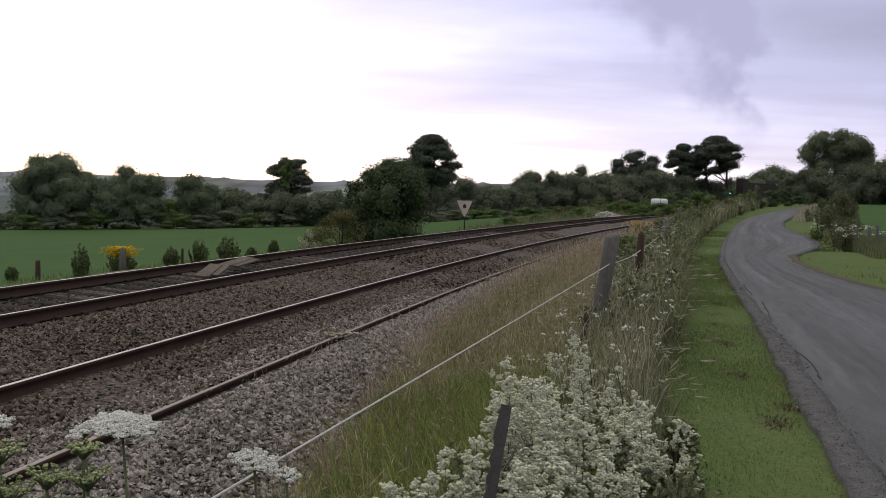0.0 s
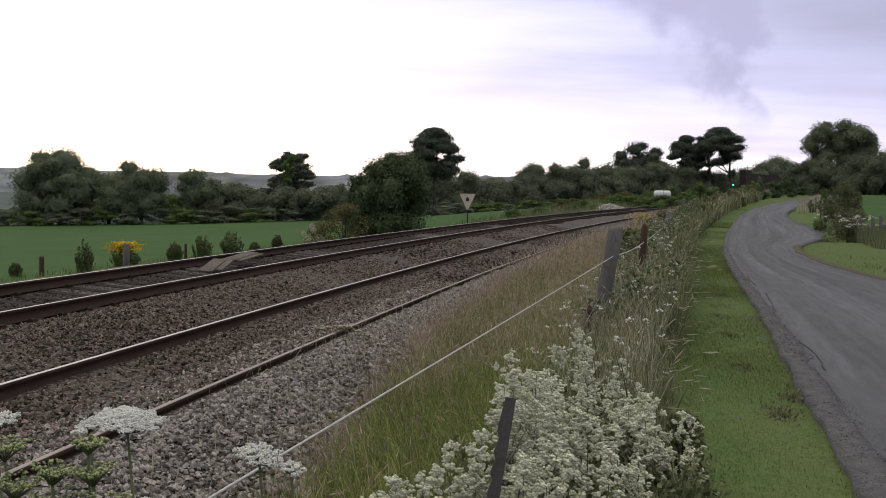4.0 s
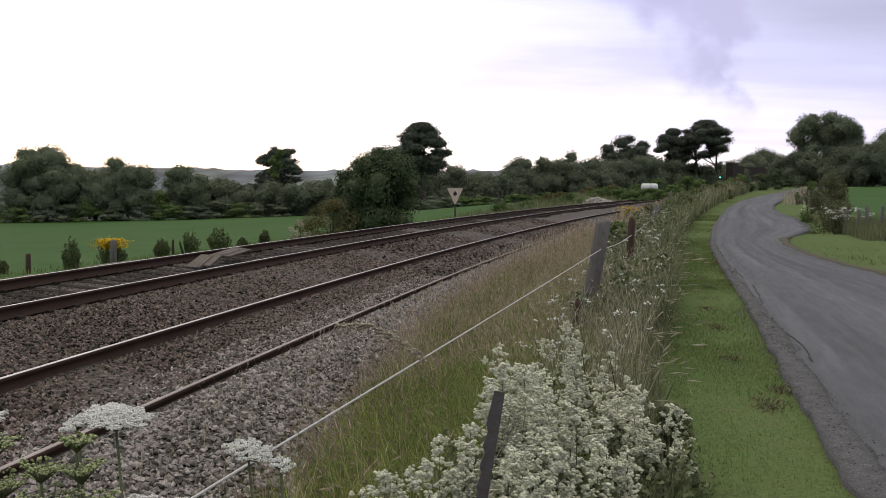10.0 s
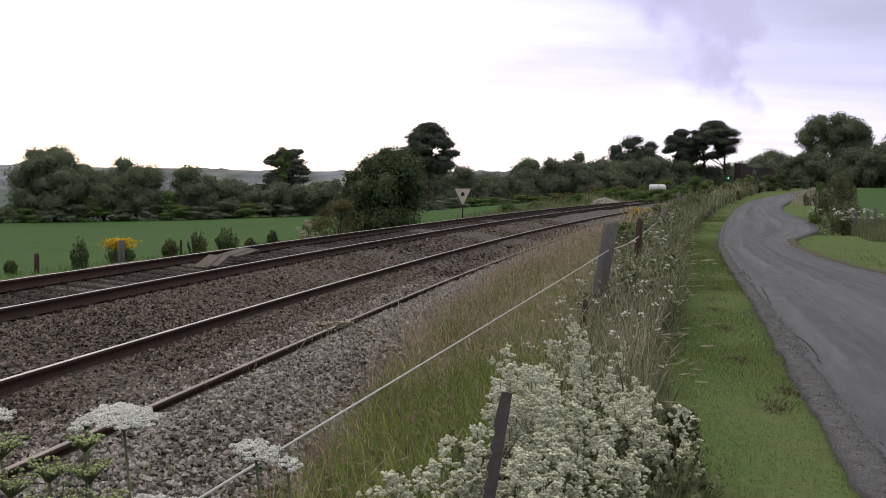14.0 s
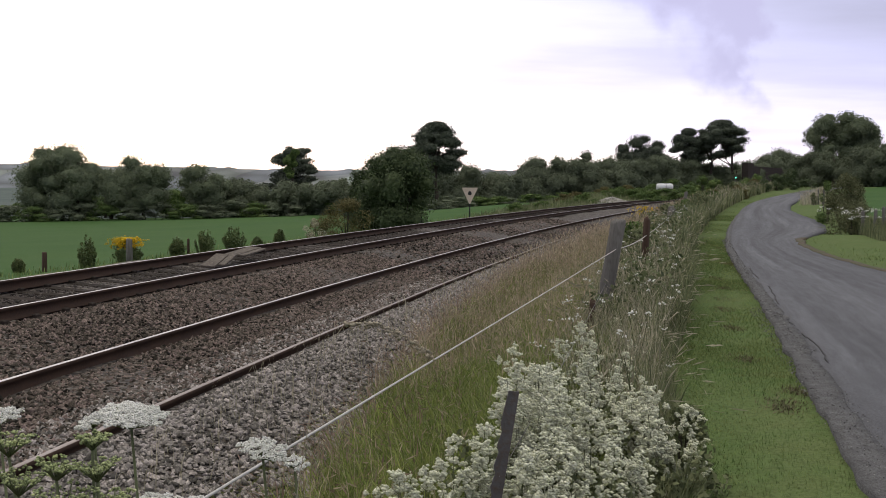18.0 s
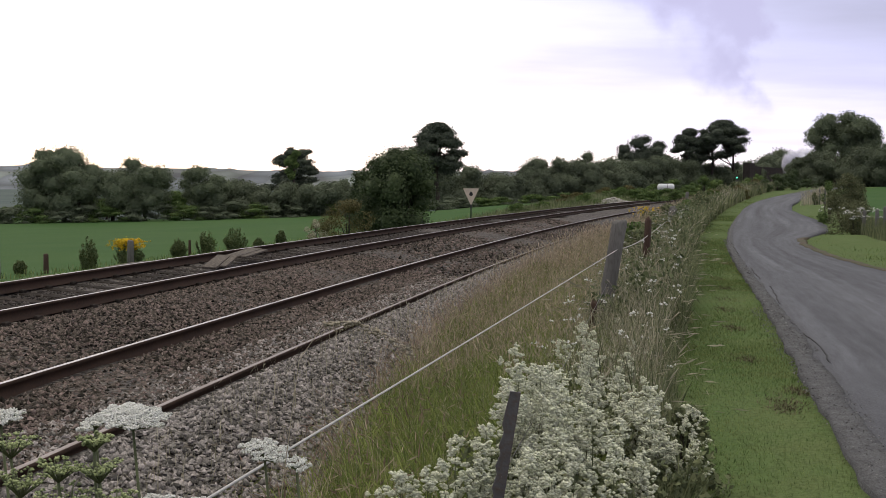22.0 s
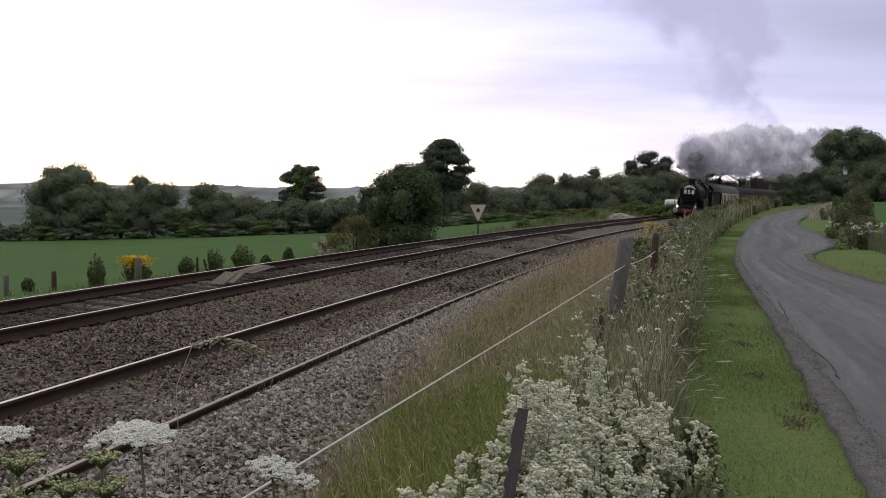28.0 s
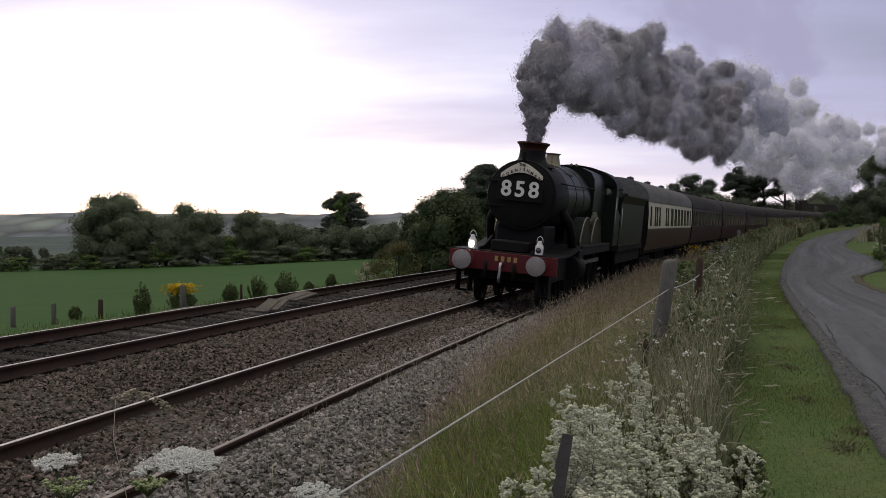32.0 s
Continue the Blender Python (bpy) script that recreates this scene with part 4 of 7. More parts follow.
def build_coach(label, upper, lower, windows, top):
    co = thing("coach", Matrix(), label, "coach", "coaches of the train")
    for sx in (-1, 1):
        bm = bmesh.new()
        prism(bm, [(sx * 1.28, 1.02)] + [(sx * x, z) for x, z in COACH_SIDE if z < 2.1] + [(sx * 1.30, 1.9)], "y", -19.9, -0.3)
        part("lower_side", bm, lower, co, smooth=30)
        bm = bmesh.new()
        prism(bm, [(sx * 1.30, 1.9)] + [(sx * (x + 0.001), z) for x, z in COACH_SIDE if z >= 1.9] + [(sx * 1.28, 2.98)], "y", -19.9, -0.3)
        part("upper_side", bm, upper, co, smooth=30)
    bm = bmesh.new()
    arc = [(1.345 * math.sin(a), 2.98 + 0.85 * math.cos(a) ** 0.8) for a in np.linspace(-1.5707, 1.5707, 21)]
    prism(bm, arc, "y", -19.95, -0.25)
    part("roof", bm, top, co, "sooty grey curved roof", smooth=30)
    for sx in (-1, 1):
        bm = bmesh.new()
        box(bm, sx * 1.335 - 0.03, sx * 1.335 + 0.03, -19.95, -0.25, 2.965, 3.01, 0.008)
        part("gutter", bm, top, co)
    for y0, y1 in ((-0.36, -0.28), (-19.92, -19.84)):
        bm = bmesh.new()
        prism(bm, [(-1.31, 1.02), (-1.385, 1.35), (-1.40, 1.9), (-1.385, 2.5), (-1.33, 2.98), (-0.9, 3.5), (0, 3.78), (0.9, 3.5), (1.33, 2.98), (1.385, 2.5), (1.40, 1.9), (1.385, 1.35), (1.31, 1.02)], "y", y0, y1)
        part("end_wall", bm, M_BLACK, co)
    for y0, y1 in ((-0.28, 0.08), (-20.28, -19.92)):
        bm = bmesh.new()
        box(bm, -0.5, 0.5, y0, y1, 1.1, 3.2, 0.03)
        part("gangway", bm, M_BLACK, co)
    pane = bmesh.new()
    wm = {}
    for w in sorted({q[1] for q in windows}):
        bm = bmesh.new()
        box(bm, -0.012, 0.012, -w / 2, w / 2, -0.40, 0.40, 0.008)
        me = bpy.data.meshes.new("window")
        bm.to_mesh(me)
        bm.free()
        me.materials.append(M_GLASS)
        wm[w] = me
    pane.free()
    for y, w in windows:
        for sx in (-1, 1):
            q = put(new("window", wm[w]), co)
            q.matrix_basis = pose(sx * (side_x(2.40) + 0.004), y, 2.40, 0, sx * -4)
    for y in (-1.2, -7.0, -13.0, -19.0):
        for sx in (-1, 1):
            bm = bmesh.new()
            box(bm, sx * 1.412 - 0.012, sx * 1.412 + 0.012, y - 0.05, y + 0.05, 1.80, 1.84, 0.004)
            part("door_handle", bm, M_BRASS, co)
    for k in range(7):
        bm = bmesh.new()
        lathe(bm, [(0.14, 3.70), (0.14, 3.86), (0.17, 3.87), (0.0, 3.93)], pose(0.35 if k % 2 else -0.35, -1.6 - 2.8 * k, 0), 10)
        part("roof_vent", bm, top, co)
    bm = bmesh.new()
    box(bm, -1.28, 1.28, -19.9, -0.3, 0.90, 1.03, 0.01)
    box(bm, -0.9, 0.9, -12.0, -8.0, 0.45, 0.9, 0.03)
    part("underframe", bm, M_UNDER, co)
    for yb in (-3.0, -17.2):
        bm = bmesh.new()
        for sx in (-1, 1):
            box(bm, sx * 1.0 - 0.06, sx * 1.0 + 0.06, yb - 1.75, yb + 1.75, 0.42, 0.72, 0.03)
        box(bm, -1.0, 1.0, yb - 0.25, yb + 0.25, 0.5, 0.9, 0.03)
        bg = part("bogie", bm, M_UNDER, co)
        for dy in (-1.3, 1.3):
            bm = bmesh.new()
            for x in (-0.7525, 0.7525):
                lathe(bm, [(0.0, -0.065), (0.485, -0.065), (0.457, -0.03), (0.455, 0.065), (0.0, 0.065)], pose(x, 0, 0, 0, 90), 20, caps=False)
            lathe(bm, [(0.07, -0.75), (0.07, 0.75)], pose(0, 0, 0, 0, 90), 8)
            ws = part("wheelset", bm, M_UNDER, bg, smooth=40)
            ws.matrix_basis = pose(0, yb + dy, 0.457)
    return co


loco, loco_sets = build_loco()
tender = build_tender()
W_CREAM = [(-1.1, 0.40), (-2.6, 0.40), (-3.3, 0.40), (-4.2, 0.40), (-6.8, 0.40), (-7.6, 0.40)] + [(-9.3 - 1.62 * k, 0.95) for k in range(6)] + [(-18.9, 0.40)]
W_MAROON = [(-0.9, 0.40)] + [(-2.5 - 2.15 * k, 1.25) for k in range(8)] + [(-19.3, 0.40)]
coaches = [build_coach("cream and chocolate railway coach with sooty roof", M_CREAM, M_CHOC, W_CREAM, M_ROOF)]
coaches.append(build_coach("maroon railway coach with sooty grey roof", M_MAROON, M_MAROON, W_MAROON, M_SOOTROOF))
for k in range(7):
    coaches.append(copy_thing(coaches[1], Matrix()))


# ---- smoke: billows that ride at the chimney, then are left behind along the line ----
def smoke_material(name, tone, tone2, veil, glow):
    """Soft thin smoke: each piece lets part of the light through."""
    mt = bpy.data.materials.new(name)
    mt.use_nodes = True
    nt = mt.node_tree
    N, L = nt.nodes.new, nt.links.new
    b = nt.nodes["Principled BSDF"]
    b.inputs["Roughness"].default_value = 1.0
    b.inputs["Specular IOR Level"].default_value = 0.0
    tc = N("ShaderNodeTexCoord")
    n = N("ShaderNodeTexNoise")
    n.inputs["Scale"].default_value, n.inputs["Detail"].default_value, n.inputs["Roughness"].default_value = 1.1, 5, 0.55
    L(tc.outputs["Object"], n.inputs["Vector"])
    mr = N("ShaderNodeMapRange")
    mr.inputs[1].default_value, mr.inputs[2].default_value = 0.36, 0.64
    L(n.outputs[0], mr.inputs[0])
    mx = N("ShaderNodeMix")
    mx.data_type = "RGBA"
    L(mr.outputs[0], mx.inputs["Factor"])
    mx.inputs["A"].default_value, mx.inputs["B"].default_value = rgb(*tone), rgb(*tone2)
    L(mx.outputs["Result"], b.inputs["Base Color"])
    tl = N("ShaderNodeBsdfTranslucent")
    L(mx.outputs["Result"], tl.inputs["Color"])
    mix = N("ShaderNodeMixShader")
    mix.inputs[0].default_value = glow
    L(b.outputs[0], mix.inputs[1])
    L(tl.outputs[0], mix.inputs[2])
    clear = N("ShaderNodeBsdfTransparent")
    thin = N("ShaderNodeMixShader")
    thin.inputs[0].default_value = veil
    L(clear.outputs[0], thin.inputs[1])
    L(mix.outputs[0], thin.inputs[2])
    L(thin.outputs[0], nt.nodes["Material Output"].inputs[0])
    return mt


SMOKE_TONES = [("black_coal_smoke", (0.48, 0.465, 0.50), (0.60, 0.58, 0.63), 0.9, 0.6), ("grey_coal_smoke", (0.66, 0.645, 0.705), (0.79, 0.77, 0.845), 0.9, 0.65), ("thin_grey_smoke", (0.855, 0.848, 0.935), (0.925, 0.918, 0.985), 0.9, 0.7), ("pale_steam", (0.915, 0.91, 0.99), (0.97, 0.965, 1.0), 0.9, 0.7)]
M_SMOKE = [(smoke_material(n_, a_, b_, c_, g_), smoke_material(n_ + "_veil", a_, b_, 0.50, g_)) for n_, a_, b_, c_, g_ in SMOKE_TONES]


def puff_data(seed, mts, detail=3, fuzz=5600, skin=0.70, reach=0.34, lump=1.3, fleck=0.042):
    """A cauliflower billow of about unit radius: a lumpy skin inside a thick veil of thin flecks that thins outwards."""
    rng = np.random.RandomState(seed)
    off = Vector((seed * 7.3, seed * 3.1, seed * 1.7))

    def radius(v):
        return 0.50 + 0.26 * noise.noise(v * 0.9 + off * 0.5) + lump * (0.50 * abs(noise.noise(v * 1.4 + off)) + 0.30 * abs(noise.noise(v * 2.9 + off * 2)) + 0.12 * abs(noise.noise(v * 5.6 + off * 3)))

    bm = bmesh.new()
    bmesh.ops.create_icosphere(bm, subdivisions=detail, radius=1.0)
    for v in bm.verts:
        d = v.co.normalized()
        v.co = d * radius(d) * skin
    v0 = np.array([q.co[:] for q in bm.verts])
    f0 = np.array([[q.index for q in f.verts] for f in bm.faces])
    bm.free()
    d = rng.normal(size=(fuzz, 3))
    d /= np.linalg.norm(d, axis=1)[:, None]
    k = np.array([radius(Vector(q)) for q in d])
    c = d * (k * (skin * 1.02 + 0.05 * rng.rand(fuzz) + reach * rng.rand(fuzz) ** 1.8))[:, None]
    n = d + 0.22 * rng.normal(size=(fuzz, 3))
    a = np.cross(n, rng.normal(size=(fuzz, 3)))
    a /= np.linalg.norm(a, axis=1)[:, None]
    b = np.cross(n, a)
    b /= np.linalg.norm(b, axis=1)[:, None]
    L = (fleck * rng.uniform(0.4, 1.3, fuzz))[:, None]
    v = np.stack([c + L * (a * math.cos(t) + b * math.sin(t)) for t in (0, 2.09, 4.19)], 1).reshape(-1, 3)
    return raw_mesh("puff", np.concatenate([v0, v]), np.concatenate([f0, len(v0) + np.arange(fuzz * 3).reshape(-1, 3)]), list(mts), True, np.concatenate([np.zeros(len(f0)), np.ones(fuzz)]))


plume = thing("smoke_plume", Matrix(), "billowing grey coal smoke and pale steam trailing from the chimney", "smoke")
PUFF_KINDS = [[puff_data(20 * k + j, M_SMOKE[k]) for j in range(3)] + [puff_data(500 + 20 * k + j, M_SMOKE[k], skin=0.64, reach=0.42, lump=1.3) for j in range(2)] for k in range(4)]
SMALL = [puff_data(90 + j, M_SMOKE[0], 3, 1800, reach=0.22) for j in range(2)]
CHIMNEY = Vector((0, -2.95, 4.05))
rng = np.random.RandomState(21)
for j in range(26):
    h = 2.0 * (j / 25.0)
    r = 0.26 + 0.30 * h
    ob = put(new("column_puff", SMALL[j % 2]), plume)
    ob.matrix_basis = Matrix.Translation(CHIMNEY + Vector((rng.normal() * 0.06 * (0.4 + h), -0.30 * h * h * 0.5 + rng.normal() * 0.08 * h, h))) @ pose(0, 0, 0, *(rng.rand(3) * 360)) @ Matrix.Diagonal((r, r, r, 1))
puffs = []
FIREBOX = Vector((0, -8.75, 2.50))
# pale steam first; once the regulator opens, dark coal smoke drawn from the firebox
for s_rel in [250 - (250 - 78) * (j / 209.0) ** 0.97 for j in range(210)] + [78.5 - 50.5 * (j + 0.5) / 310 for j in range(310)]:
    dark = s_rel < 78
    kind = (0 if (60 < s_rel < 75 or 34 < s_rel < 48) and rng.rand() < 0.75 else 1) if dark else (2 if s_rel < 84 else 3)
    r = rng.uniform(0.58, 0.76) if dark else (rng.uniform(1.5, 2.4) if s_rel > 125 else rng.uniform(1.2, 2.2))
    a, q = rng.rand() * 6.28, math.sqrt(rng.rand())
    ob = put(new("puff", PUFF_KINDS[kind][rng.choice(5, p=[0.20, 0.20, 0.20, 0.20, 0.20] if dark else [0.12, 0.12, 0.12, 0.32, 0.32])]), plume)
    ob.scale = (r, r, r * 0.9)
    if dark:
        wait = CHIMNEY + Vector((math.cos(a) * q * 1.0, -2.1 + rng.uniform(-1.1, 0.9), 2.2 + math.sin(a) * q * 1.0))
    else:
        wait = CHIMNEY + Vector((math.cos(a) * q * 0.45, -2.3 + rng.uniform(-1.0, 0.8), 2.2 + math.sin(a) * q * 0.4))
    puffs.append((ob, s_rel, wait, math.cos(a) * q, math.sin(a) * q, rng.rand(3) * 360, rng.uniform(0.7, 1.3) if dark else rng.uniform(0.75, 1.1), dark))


# ---- trees, bushes and hedges ----
M_BARK = material("bark", (0.06, 0.048, 0.038), (0.04, 0.033, 0.028), rough=0.95, scale=4, fine=25, bump=0.7, bump_dist=0.02)
M_OAK = material("oak_leaves", (0.156, 0.186, 0.116), (0.120, 0.150, 0.096), rough=0.7, scale=0.35, fine=3, col3=(0.165, 0.196, 0.112), bump=0, by_island=0.10, trans=0.3)
M_DARK = material("dark_leaves", (0.125, 0.148, 0.094), (0.096, 0.117, 0.075), rough=0.7, scale=0.35, fine=3, col3=(0.146, 0.168, 0.106), bump=0, by_island=0.10, trans=0.2)
M_PINE = material("pine_needles", (0.078, 0.092, 0.068), (0.060, 0.073, 0.055), rough=0.75, scale=0.5, fine=4, col3=(0.028, 0.045, 0.02), bump=0, by_island=0.4, trans=0.1)
M_BUSH = material("bush_leaves", (0.070, 0.098, 0.044), (0.052, 0.074, 0.034), rough=0.6, scale=0.8, fine=6, col3=(0.085, 0.116, 0.052), bump=0, by_island=0.35, trans=0.25)
M_SCRUB = material("scrub_leaves", (0.090, 0.142, 0.043), (0.070, 0.110, 0.035), rough=0.75, scale=0.5, fine=4, col3=(0.123, 0.174, 0.058), bump=0, by_island=0.5, trans=0.25)
M_BROWN = material("brown_bramble", (0.123, 0.112, 0.045), (0.084, 0.087, 0.034), rough=0.8, scale=0.8, fine=6, col3=(0.168, 0.140, 0.070), bump=0, by_island=0.5, trans=0.2)
M_GORSE = material("broom_stems", (0.120, 0.152, 0.066), (0.090, 0.120, 0.050), rough=0.8, scale=1.5, fine=10, col3=(0.09, 0.10, 0.03), bump=0, by_island=0.5, trans=0.2)


def leaf_mesh(name, clumps, count, size, mt, rng, shell=0.55, droop=0.0, aspect=0.6, core=0.0):
    """Leaves as small bent diamonds, thrown round a set of clumps (x, y, z, rx, ry, rz)."""
    c = np.array(clumps, dtype=float)
    w = (c[:, 3] * c[:, 4] + c[:, 4] * c[:, 5] + c[:, 3] * c[:, 5])
    k = rng.choice(len(c), count, p=w / w.sum())
    d = rng.normal(size=(count, 3))
    d /= np.linalg.norm(d, axis=1)[:, None]
    rad = shell + (1 - shell) * rng.rand(count) ** 0.7
    rad *= 1 + 0.08 * rng.normal(size=count)
    ctr = c[k, :3] + d * rad[:, None] * c[k, 3:6]
    n = d + (0.45 if size > 0.05 else 0.8) * rng.normal(size=(count, 3))
    n[:, 2] += 0.3
    n /= np.linalg.norm(n, axis=1)[:, None]
    a = np.cross(n, rng.normal(size=(count, 3)))
    a /= np.linalg.norm(a, axis=1)[:, None]
    b = np.cross(n, a)
    L = size * rng.uniform(0.6, 1.4, count)[:, None]
    tip, tail = ctr + a * L, ctr - a * L
    tip[:, 2] -= droop * L[:, 0]
    l, r = ctr + b * L * aspect + n * L * 0.2, ctr - b * L * aspect + n * L * 0.2
    if size > 0.1:
        # far crowns: three-cornered leaves, twice as many and smaller
        v = np.stack([tail, l, tip], 1).reshape(-1, 3)
        f = np.arange(count * 3).reshape(-1, 3)
    else:
        v = np.stack([tail, l, tip, r], 1).reshape(-1, 3)
        f = np.arange(count * 4).reshape(-1, 4)
    if not core:
        return raw_mesh(name, v, f, mt)
    # the dense twiggy inside of each lobe
    bm = bmesh.new()
    bmesh.ops.create_icosphere(bm, subdivisions=2, radius=1.0)
    o = np.array([q.co[:] for q in bm.verts])
    fo = np.array([[q.index for q in g.verts] for g in bm.faces])
    bm.free()
    w = o[None] * (core * (1 + 0.20 * rng.normal(size=(len(c), len(o), 1)))) * c[:, None, 3:6] + c[:, None, :3]
    fi = (len(v) + np.arange(len(c))[:, None, None] * len(o) + fo[None]).reshape(-1, 3)
    return raw_mesh(name, np.concatenate([v, w.reshape(-1, 3)]), [f, fi], mt, True)


def crown_clumps(rng, h0, h1, w, n, shape="round", flat=0.75):
    """Lobes of a crown between heights h0 and h1 and of width w: most near its outline, some inside."""
    out = []
    hc, up, dn = h0 + 0.42 * (h1 - h0), 0.58 * (h1 - h0), 0.42 * (h1 - h0)
    for i in range(n):
        d = rng.normal(size=3)
        d /= np.linalg.norm(d)
        d = np.sign(d) * np.abs(d) ** 0.8
        q = 1.0 if i < n * 0.62 else rng.uniform(0.2, 0.85)
        if shape == "pine":
            # plates of needles: a domed head over a few open tiers
            u = rng.rand() ** 0.55
            z = h0 + (h1 - h0) * u
            rr = 0.5 * w * (0.62 + 0.38 * math.sin(math.pi * min(1.0, u * 1.15))) * math.sqrt(max(0.05, 1 - max(0, (u - 0.62) / 0.40) ** 2))
            a, s = rng.rand() * 6.28, w * rng.uniform(0.11, 0.20)
            k = max(0.0, rr - s * 0.7) * (math.sqrt(rng.rand()) if u > 0.5 else rng.uniform(0.6, 1.0))
            out.append((k * math.cos(a), k * math.sin(a), min(z, h1 - s * 0.45), s, s, s * 0.50))
            continue
        s = w * rng.uniform(0.13, 0.25) * min(1.0, 1.3 * (h1 - h0) / w)
        x, y = (max(0.0, 0.5 * w - 0.75 * s) * q * d[j] for j in (0, 1))
        lump = rng.uniform(0.90, 1.05)
        z = hc + d[2] * q * lump * (max(0.1, up - s * flat * 0.8) if d[2] > 0 else dn)
        out.append((x * lump, y * lump, z, s, s, s * flat))
    return out


def limb_mesh(rng, h, r, clumps, limbs, lean=0.0, bare=0.35):
    bm = bmesh.new()
    top = Vector((lean * h * 0.6, 0, h * 0.78))
    pts = [Vector((0, 0, -0.3)), Vector((0.02 * h * rng.randn() * 0.3, 0, h * 0.15)), Vector((lean * h * 0.3 + 0.02 * h * rng.randn(), 0.02 * h * rng.randn(), h * 0.42)), top]
    bm2 = tube(bm, pts, r, 9, r * 0.25)
    order = rng.permutation(len(clumps))[:limbs]
    for k in order:
        c = Vector(clumps[k][:3])
        u = min(0.9, max(bare, (c.z - 0.25 * c.xy.length) / max(h, 0.1)))
        a = Vector((0, 0, 0)).lerp(top, u)
        mid = a.lerp(c, 0.5) + Vector((0, 0, 0.06 * h * rng.rand()))
        tube(bm2, [a, mid, c], r * 0.33, 6, r * 0.07)
    return bm2


def tree(name, x, y, h, w, mt, label, category="tree", shape="round", h0=0.3, lobes=26, leaves=6000, leaf=0.24, trunk=0.3, flat=0.75, seed=1, lean=0.0, limbs=9, group="", trunks=((0, 0),), shell=0.5, turn=0.0, z=None):
    rng = np.random.RandomState(seed)
    if z is None:
        s, lat = locate(x, y)
        z = float(ground_z(s, lat))
    t = thing(name, Matrix.Translation((x, y, z)) @ pose(0, 0, 0, 0, 0, turn), label, category, group)
    cl = crown_clumps(rng, h * h0, h, w, lobes, shape, flat)
    if shape == "cedar":
        cl = []
        for i in range(lobes):
            u = (i % 7) / 7 + 0.04 * rng.randn()
            rr = 0.5 * w * (1.0 - 0.55 * max(u, 0) ** 3)
            a = rng.rand() * 6.28
            q = rr * rng.uniform(0.15, 0.9)
            sx = w * rng.uniform(0.10, 0.17)
            cl.append((q * math.cos(a), q * math.sin(a), h * (h0 + (0.97 - h0) * u), sx, sx, h * 0.05))
        cl.append((0, 0, h * 0.93, w * 0.07, w * 0.07, h * 0.07))
    for k, (dx, dy) in enumerate(trunks):
        bm = limb_mesh(rng, h, trunk, [(c[0] - dx, c[1] - dy) + tuple(c[2:]) for c in cl], limbs, lean)
        if dx or dy:
            bmesh.ops.translate(bm, verts=bm.verts, vec=(dx, dy, 0))
        part("trunk", bm, M_BARK, t, "dark bare trunk and limbs")
    part("crown", leaf_mesh("crown", cl, int(leaves * 2.2), leaf * 0.70, mt, rng, max(shell, 0.45), aspect=1.0, core=0.60), None, t)
    return t


def bush(name, x, y, h, w, mt, label, category="bush", leaves=3000, leaf=0.07, lobes=16, seed=1, deep=None, z=None, group="", stems=7, turn=0.0, shell=0.5, low=0.18):
    rng = np.random.RandomState(seed)
    if z is None:
        s, lat = locate(x, y)
        z = float(ground_z(s, lat))
    t = thing(name, Matrix.Translation((x, y, z)) @ pose(0, 0, 0, 0, 0, turn), label, category, group)
    deep = deep or w
    cl = []
    for i in range(lobes):
        u = rng.rand()
        rr = math.sqrt(max(0.05, 1 - (u * 1.02) ** 2.2))
        a, q = rng.rand() * 6.28, math.sqrt(rng.rand()) * 0.5
        s = rng.uniform(0.16, 0.27)
        q = min(q * rr, max(0, 0.5 * rr - s * 0.4))
        cl.append((q * w * math.cos(a), q * deep * math.sin(a), min(max(h * u, h * low), h * (1 - s * 0.55)), s * w * 0.8, s * deep * 0.8, min(s * h * 0.9, s * w)))
    bm = bmesh.new()
    for i in range(stems):
        c = Vector(cl[i % len(cl)][:3])
        q = Vector((c.x * 0.25, c.y * 0.25, -0.1))
        tube(bm, [q, q.lerp(c, 0.6) + Vector((0, 0, 0.05 * h)), c], 0.012 * h + 0.012, 6, 0.006)
    part("stem", bm, M_BARK, t)
    part("foliage", leaf_mesh("foliage", cl, leaves, leaf, mt, rng, shell, core=0.50 if leaf > 0.075 else 0.0), None, t)
    return t


# far side of the pasture: oaks, hedge, cedar
def u(px):
    return (px - 784) / 2061.9


def far_tree(px, depth, top, wpx, mt, label, **kw):
    """A tree on bearing px, its top raised by top above the level line (both in 1/2061.9 of the tangent)."""
    x = u(px) * depth
    s, lat = locate(x, depth)
    z = kw.pop("z", None)
    z = float(ground_z(s, lat)) if z is None else z
    h = EYE[2] + top / 2061.9 * depth - z
    return tree(kw.pop("name", "tree"), x, depth, h, wpx / 2061.9 * depth, mt, label, z=z, **kw)


def level(px):
    return 342.9 + (px - 784) * 0.0163


def ft(px, ytop, wpx, depth, mt, label, **kw):
    return far_tree(px, depth, level(px) - ytop, wpx, mt, label, **kw)


